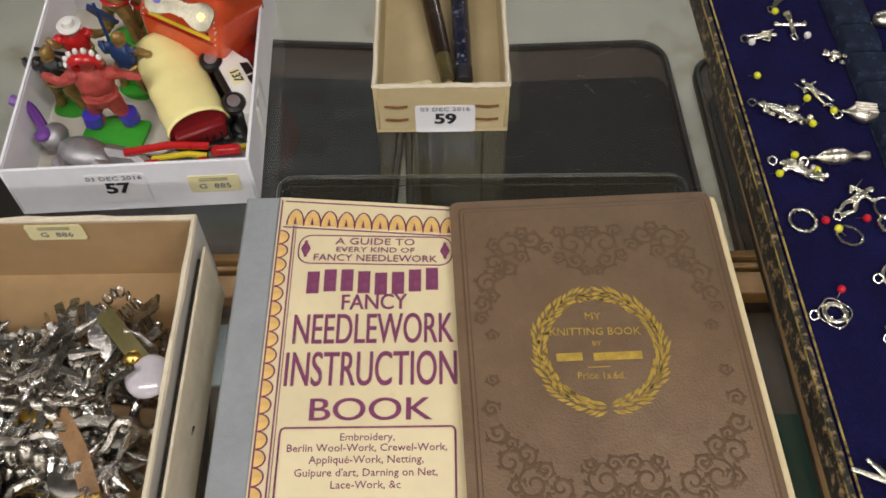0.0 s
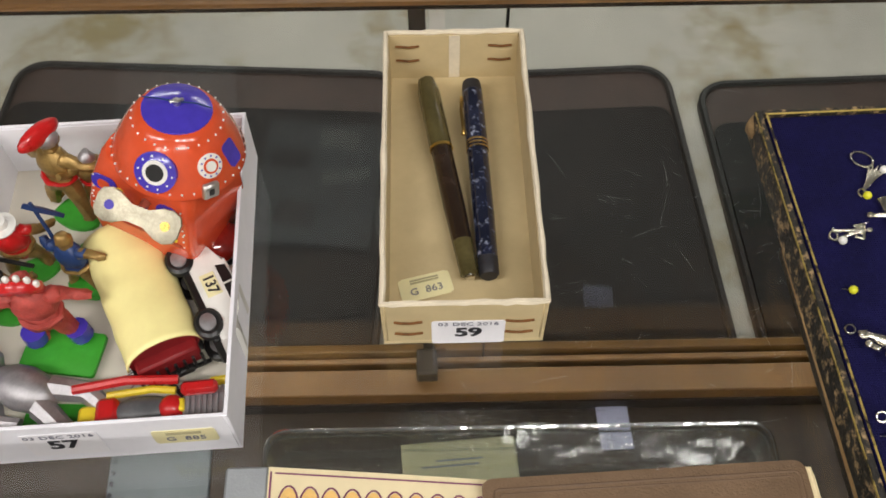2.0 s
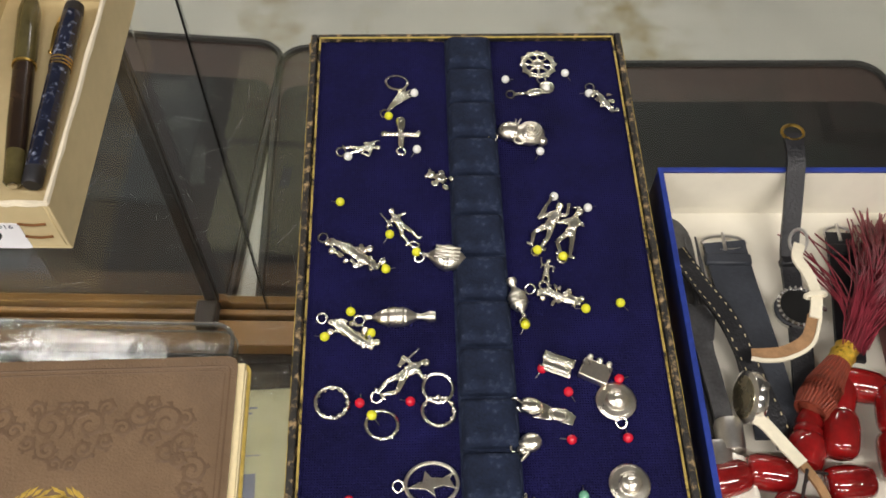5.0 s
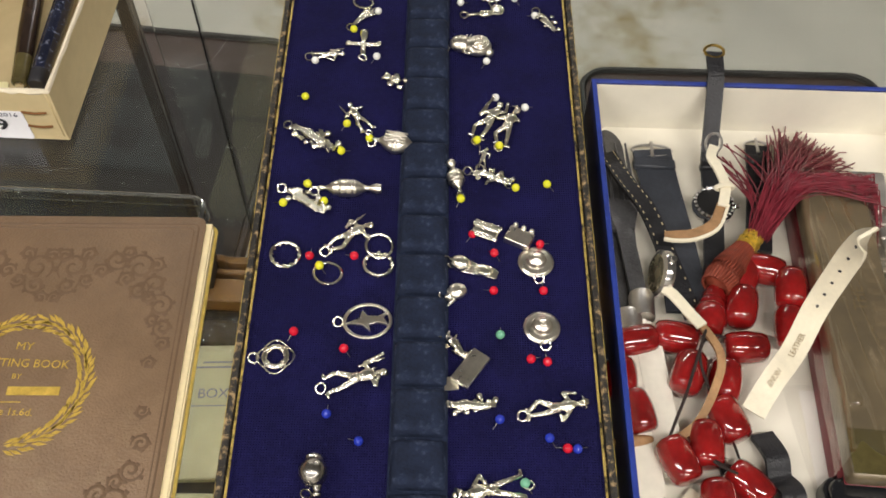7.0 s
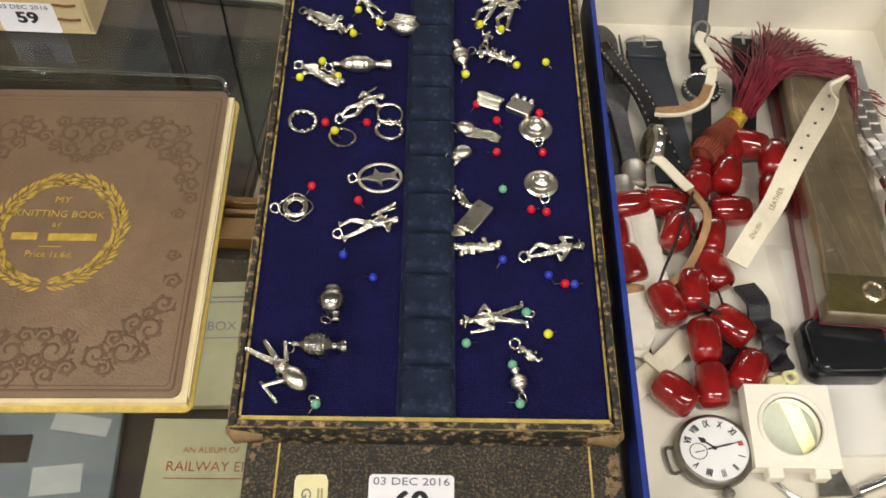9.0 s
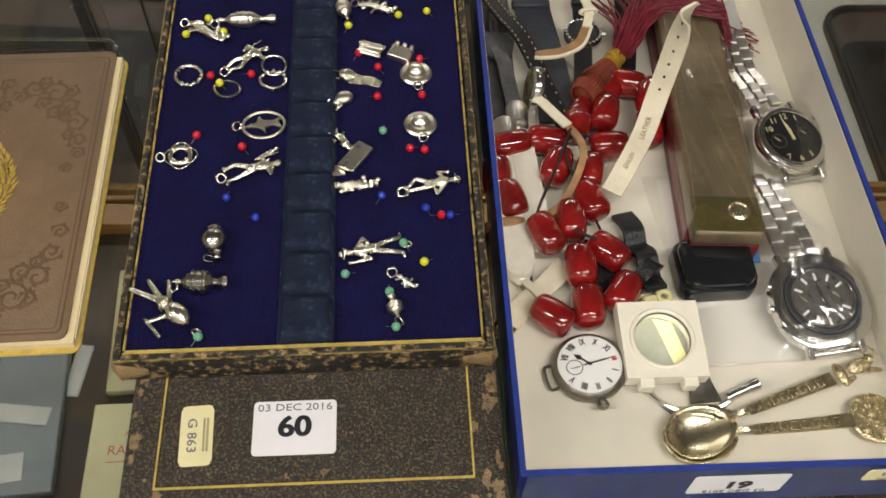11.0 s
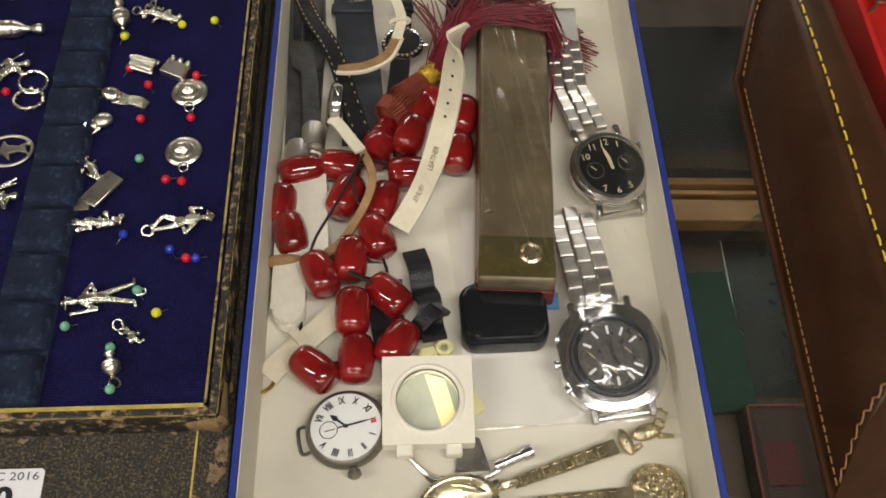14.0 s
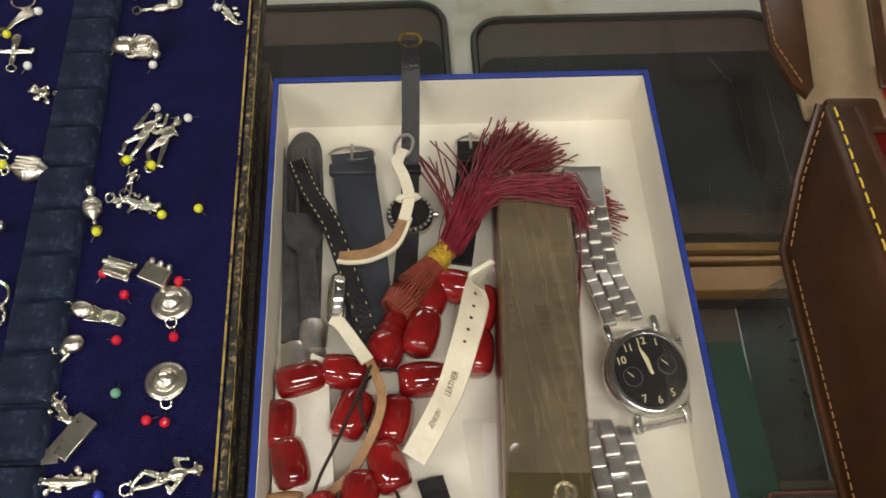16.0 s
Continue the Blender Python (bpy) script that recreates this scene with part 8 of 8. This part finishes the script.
def brim(k):
    return lambda s: [(bm_lathe([(0.0085 * s, 0.0535 * s), (0.0085 * s, 0.0545 * s), (0.0045 * s, 0.0550 * s), (0.0040 * s, 0.0590 * s), (0.001 * s, 0.0600 * s)], 18), k)]


figurine("terracotta painted plastic chief toy figure with feathered bonnet", -0.1945, 0.3590, 0.062, 185, SK, SK, SK, war_bonnet, GR, 3, 0,
         [(bm_tube([(-0.0105, 0, 0.007), (-0.0098, 0, 0.014)], 0.0056, 10), BL), (bm_tube([(0.0105, 0, 0.007), (0.0098, 0, 0.014)], 0.0056, 10), BL)])
figurine("old gold plastic knight toy figure with red plume", -0.2030, 0.4330, 0.058, 150, GO, GO, GO, plume, GR, 5, 6)
figurine("old gold plastic soldier toy figure behind the knight", -0.1870, 0.4430, 0.050, 20, GO, GO, SI, None, GR, 9, 12)
figurine("toy soldier figure in red cape and white hat", -0.2160, 0.3990, 0.048, 200, RE, GO, GO, brim(WH), GR, 11, -6)
figurine("toy warrior figure in navy with a spear", -0.1880, 0.3900, 0.047, 160, NV, GO, GO, None, GR, 13, 0,
         [(bm_tube([(0.010, -0.004, 0.004), (0.011, -0.004, 0.060)], 0.0010, 6), NV), (bm_move(bm_poly([(-0.006, -0.012), (0.006, -0.012), (0.005, 0.004), (0, 0.012), (-0.005, 0.004)], 0, 0.0022, 0.0004), pose(0.013, -0.006, 0.050, 60, 0, 0)), NV)])
figurine("dark painted toy soldier figure with a rifle", -0.2240, 0.3760, 0.050, 170, BK, GO, GO, None, GR, 17, 0, [(bm_tube([(-0.020, -0.010, 0.032), (0.014, -0.010, 0.036)], 0.0012, 6), BK)])
kn_ = many("toy_figure", "silver toy knight figure lying on its back", "toy figure", [
    (bm_ball(0.0075, (0, 0, 0.008), 2.1, 0.95, 0.85), SI), (bm_ball(0.0058, (-0.0195, 0.002, 0.010), 1.15, 1, 1), SI), (bm_ball(0.0035, (-0.021, -0.001, 0.0145), 1.2, 1, 0.6), PU),
    (bm_tube([(0.010, 0.003, 0.008), (0.024, 0.006, 0.007), (0.034, 0.004, 0.006)], [0.0042, 0.0035, 0.0028], 8), SI), (bm_tube([(0.010, -0.003, 0.008), (0.022, -0.006, 0.007), (0.032, -0.008, 0.006)], [0.0042, 0.0034, 0.0028], 8), SI),
    (bm_tube([(-0.010, -0.006, 0.008), (-0.002, -0.012, 0.007), (0.006, -0.010, 0.006)], [0.0034, 0.0030, 0.0022], 8), SI),
    (bm_tube(spline([(-0.024, 0.002, 0.012), (-0.034, 0.006, 0.018), (-0.044, 0.006, 0.020)], 5), 0.0022, 7), PU)], pose(-0.2030, 0.3310, TZ, 0, 0, -22) @ Matrix.Diagonal((1.1, 1.5, 1.35, 1)), "toy figures")
solid("grass_plaque", bm_poly(rounded(0.036, 0.022, 0.002), 0, 0.0024, 0.0005), TOYGREEN, "bright green plastic grass plaque for a toy", "plaque", pose(-0.1925, 0.3525, TZ + 0.0024, 0, 0, -8), "green plaques")
solid("grass_plaque", bm_poly(rounded(0.034, 0.018, 0.002), 0, 0.0024, 0.0005), TOYGREEN, "bright green plastic grass plaque for a toy", "plaque", pose(-0.1870, 0.3180, TZ, 0, 0, -3), "green plaques")
solid("grass_plaque", bm_poly(rounded(0.030, 0.026, 0.010), 0, 0.0024, 0.0005), TOYGREEN, "bright green plastic grass plaque for a toy", "plaque", pose(-0.1820, 0.4050, TZ + 0.0024, 0, 0, 20), "green plaques")

bk = thing("toy_rider", "toy rider in grey with red and yellow kit and silver engine", "toy rider", pose(-0.1440, 0.3190, TZ, 0, 0, 5))
part("engine", bm_box(0.020, 0.014, 0.014, 0.001, (0.024, 0, 0.001)), TOYSILVER, bk, "ribbed silver engine block")
for k in range(7):
    part("fin", bm_box(0.0012, 0.0145, 0.0012, at=(0.0165 + k * 0.0025, 0, 0.015)), TOYSILVER, bk)
part("tank", bm_box(0.016, 0.006, 0.005, 0.0015, (0.022, 0.0055, 0.0165)), TOYRED, bk)
part("torso", bm_ball(0.0085, (-0.004, 0, 0.009), 1.9, 0.95, 0.9, 16, 10), TOYGREY, bk)
part("seat", bm_box(0.012, 0.014, 0.010, 0.0015, (-0.0270, -0.001, 0.001)), TOYYELLOW, bk)
part("pack", bm_box(0.010, 0.012, 0.012, 0.002, (-0.0190, 0.001, 0.004)), TOYRED, bk)
part("helmet", bm_ball(0.0058, (0.0090, 0.000, 0.013), 1, 1, 0.9, 16, 10), TOYRED, bk)
part("visor", bm_box(0.003, 0.006, 0.004, 0.0008, (0.0135, 0.0, 0.0125)), TOYYELLOW, bk)
part("bar", bm_tube([(-0.034, 0.0115, 0.016), (-0.010, 0.0125, 0.0185), (0.012, 0.0115, 0.0165)], 0.0022, 8), TOYRED, bk)
part("bar", bm_tube([(-0.020, 0.0090, 0.012), (0.0, 0.0095, 0.0135), (0.010, 0.0085, 0.012)], 0.0018, 8), TOYYELLOW, bk)
part("exhaust", bm_tube([(0.026, 0.0105, 0.013), (0.036, 0.0105, 0.015)], 0.0022, 8), TOYYELLOW, bk)
for k in range(8):
    solid("wire_scribble", bm_tube(spline([(-0.168 + 0.003 * k, 0.335 + 0.004 * (k % 3), TZ + 0.0005), (-0.155 + 0.002 * k, 0.343 + 0.003 * k, TZ + 0.0009), (-0.145 + 0.001 * k, 0.333 + 0.005 * (k % 4), TZ + 0.0005)], 5), 0.00028, 4), GREYINK, "thin dark wire on the box floor", "wire", None, "thin wires")

# ---------------------------------------------------------------- jewellery heap
JZ = ZG + 0.0005 + 0.0030
DULLSILVER = mat("worn_plated_silver", (0.34, 0.315, 0.27), 0.27, metal=1.0, var=0.35, scale=220, bump=0.35, bscale=420, spot=(0.09, 0.075, 0.055), spot_amt=0.15, spot_scale=200)
BRIGHT = mat("bright_paste", (0.66, 0.64, 0.60), 0.22, metal=1.0, var=0.3, scale=300, bump=0.5, bscale=600)
part("outer_sleeve", bm_box(0.0016, 0.222, 0.043, 0.0004, (0.0975, -0.006, 0.0005)), CREAMEDGE, silver_box, "worn outer sleeve")
# dark filler in the gap between box wall and sleeve, below their rims
part("outer_sleeve", bm_box(0.0030, 0.214, 0.038, at=(0.0950, -0.006, 0.0004)), LEATHERETTE, silver_box)
random.seed(33)


def wavy(n, ln, amp):
    return spline([(ln * (k / (n - 1) - 0.5), random.uniform(-amp, amp), random.uniform(0, amp)) for k in range(n)], 5)


def petal(n, r, mat_, z=0.002):
    return bm_join(*[bm_ball(r * 0.45, (r * 0.6 * math.cos(6.283 * k / n), r * 0.6 * math.sin(6.283 * k / n), z), 1, 0.75, 0.45, 8, 6) for k in range(n)], bm_ball(r * 0.32, (0, 0, z + 0.001), 1, 1, 0.7, 8, 6))


kinds = []
for nm, lab, bmx, mt in (
        ("brooch", "silver plated flower brooch in the heap", petal(7, 0.012, None), DULLSILVER),
        ("brooch", "bright paste spray brooch in the heap", bm_join(*[bm_tube([(0, 0, 0.001), (0.010 * math.cos(a), 0.010 * math.sin(a), 0.004), (0.019 * math.cos(a + 0.25), 0.019 * math.sin(a + 0.25), 0.002)], [0.001, 0.0022, 0.0006], 6) for a in (0.2, 0.7, 1.2, 1.8, 2.6, 3.9)]), BRIGHT),
        ("bracelet", "twisted silver plated bracelet in the heap", bm_tube(wavy(7, 0.06, 0.012), 0.0024, 7), DULLSILVER),
        ("buckle", "pierced silver plated buckle in the heap", bm_join(bm_torus(0.013, 0.0022, 24, 7, 0.6, ry=0.010), bm_tube([(-0.013, 0, 0), (0.013, 0, 0.001)], 0.0014, 6), *[bm_ball(0.0026, (0.013 * math.cos(k * 0.785), 0.010 * math.sin(k * 0.785), 0.001), 1, 1, 0.6, 8, 6) for k in range(8)]), DULLSILVER),
        ("strap_end", "flat silver plated strap end in the heap", bm_strip(wavy(5, 0.05, 0.005), 0.007, 0.0012), DULLSILVER),
        ("comb", "ribbed silver plated comb in the heap", bm_join(bm_box(0.026, 0.005, 0.003, 0.0006, (0, 0.010, 0)), *[bm_box(0.0011, 0.019, 0.0018, 0.0003, (-0.012 + k * 0.002, -0.001, 0.0005)) for k in range(13)]), DULLSILVER),
        ("chain", "fine silver plated chain in the heap", bm_join(*[bm_move(bm_torus(0.0022, 0.0006, 10, 5, 1, ry=0.0015), Matrix.Translation(p) @ pose(0, 0, 0, 70 * (i % 2), 0, i * 9)) for i, p in enumerate(wavy(6, 0.07, 0.016)[::1])]), DULLSILVER),
        ("leaf_pin", "silver leaf pin in the heap", bm_poly([(-0.016, 0), (-0.008, 0.006), (0.004, 0.008), (0.012, 0.004), (0.020, 0), (0.012, -0.004), (0.003, -0.007), (-0.008, -0.005)], 0, 0.0018, 0.0006), BRIGHT),
        ("pendant", "gilt pendant among the silver heap", bm_join(bm_ball(0.007, (0, 0, 0.003), 1, 1.2, 0.5), bm_move(bm_torus(0.003, 0.0008, 14, 6), pose(0, 0.0105, 0.003))), BRASS),
        ("strip", "bent bright silver strip in the heap", bm_strip(wavy(5, 0.060, 0.010), 0.0040, 0.0010), DULLSILVER),
        ("watch_case", "small dull watch case in the heap", bm_lathe([(0.009, 0), (0.011, 0.001), (0.011, 0.004), (0.009, 0.0055), (0.004, 0.006), (0.0001, 0.006)], 22), TARNISH),
        ("clip", "gilt bar clip in the heap", bm_box(0.030, 0.005, 0.003, 0.0008), BRASS)):
    kinds.append((nm, lab, mesh_of(nm, bmx, mt)))
heap = [0, 0, 1, 1, 2, 2, 3, 3, 4, 4, 5, 6, 6, 7, 7, 9, 9, 10, 1, 3, 7, 8, 11]
for k in range(290):
    nm, lab, me = kinds[heap[k % len(heap)]] if k < 225 else kinds[(1, 3, 7, 4, 9, 1, 0)[k % 7]]
    layer = k // 60 if k < 240 else 3
    x = -0.214 + random.uniform(-0.078, 0.072)
    y = 0.137 + random.uniform(-0.095, 0.078)
    z = JZ + 0.002 + layer * 0.0042 + 0.006 * (1 - ((y - 0.137) / 0.12) ** 2)
    ob = new(nm, me)
    ob.matrix_basis = pose(x, y, z, random.gauss(0, 18), random.gauss(0, 18), random.uniform(0, 360)) @ Matrix.Scale(random.uniform(0.7, 1.1) if k < 225 else random.uniform(1.05, 1.45), 4)
    tagged(ob, lab, "jewellery", "jewellery heap")
for pts, w, mt, lab in (([(-0.166, 0.222, 0.024), (-0.154, 0.208, 0.027), (-0.143, 0.196, 0.024)], 0.0085, mat("olive_ribbon", (0.13, 0.11, 0.04), 0.5, var=0.2), "olive brown metal bar on the heap"),
                        ([(-0.176, 0.172, 0.025), (-0.160, 0.150, 0.028), (-0.150, 0.128, 0.024)], 0.0080, TANLEATHER, "tan leather strap end on the heap")):
    solid("strap_piece", bm_strip(spline([(x, y, z + JZ) for x, y, z in pts], 5), w, 0.0018), mt, lab, "strap", None, "strap pieces")
pr = thing("pearl_disc", "pale shell disc with a gilt mount", "pendant", pose(-0.1385, 0.1890, JZ + 0.020, 12, -10, 0))
part("disc", bm_ball(0.0115, (0, 0, 0.002), 1, 0.9, 0.28, 24, 12), mat("lilac_shell", (0.62, 0.58, 0.62), 0.15, var=0.15, scale=60, coat=0.8), pr)
part("mount", bm_ball(0.0042, (-0.008, 0.009, 0.003), 1.2, 1, 0.8), BRASS, pr)
bow = thing("silver_bow", "long silver ribbon bow lying on the heap", "brooch", pose(-0.182, 0.180, JZ + 0.024))
for pts in ([(-0.006, 0.046, 0), (0.001, 0.030, 0.004), (-0.006, 0.010, 0.003), (-0.002, -0.012, 0.002), (0.010, -0.030, 0)], [(0.002, 0.048, 0.001), (0.006, 0.024, 0.006), (0.002, 0.002, 0.004), (0.002, -0.014, 0.003), (0.006, -0.034, 0)], [(-0.012, 0.030, 0), (-0.016, 0.012, 0.002), (-0.022, -0.002, 0)]):
    part("ribbon", bm_strip(spline(pts, 6), 0.0042, 0.0010), DULLSILVER, bow)
fr = thing("gilt_frame", "small gilt barred frame at the box's near end", "frame", pose(-0.166, 0.118, JZ + 0.022, 10, 0, 8))
for x in (-0.018, -0.006, 0.006, 0.018):
    part("bar", bm_tube([(x, -0.012, 0), (x, 0.012, 0)], 0.0014, 8), BRASS, fr)
for y in (-0.012, 0.012):
    part("rail", bm_tube([(-0.020, y, 0), (0.020, y, 0)], 0.0020, 8), BRASS, fr)


# ---------------------------------------------------------------- cast bodies become one skin
def cast(pairs):
    """Fuse the overlapping shapes of each body into one moulded mesh."""
    for ob, size in pairs:
        md = ob.modifiers.new("fuse", "REMESH")
        md.mode, md.voxel_size, md.use_smooth_shade = "VOXEL", size, True
    dg = bpy.context.evaluated_depsgraph_get()
    made = [(ob, bpy.data.meshes.new_from_object(ob.evaluated_get(dg))) for ob, _ in pairs]
    for ob, me in made:
        ob.modifiers.clear()
        ob.data = me


cast(moulded)
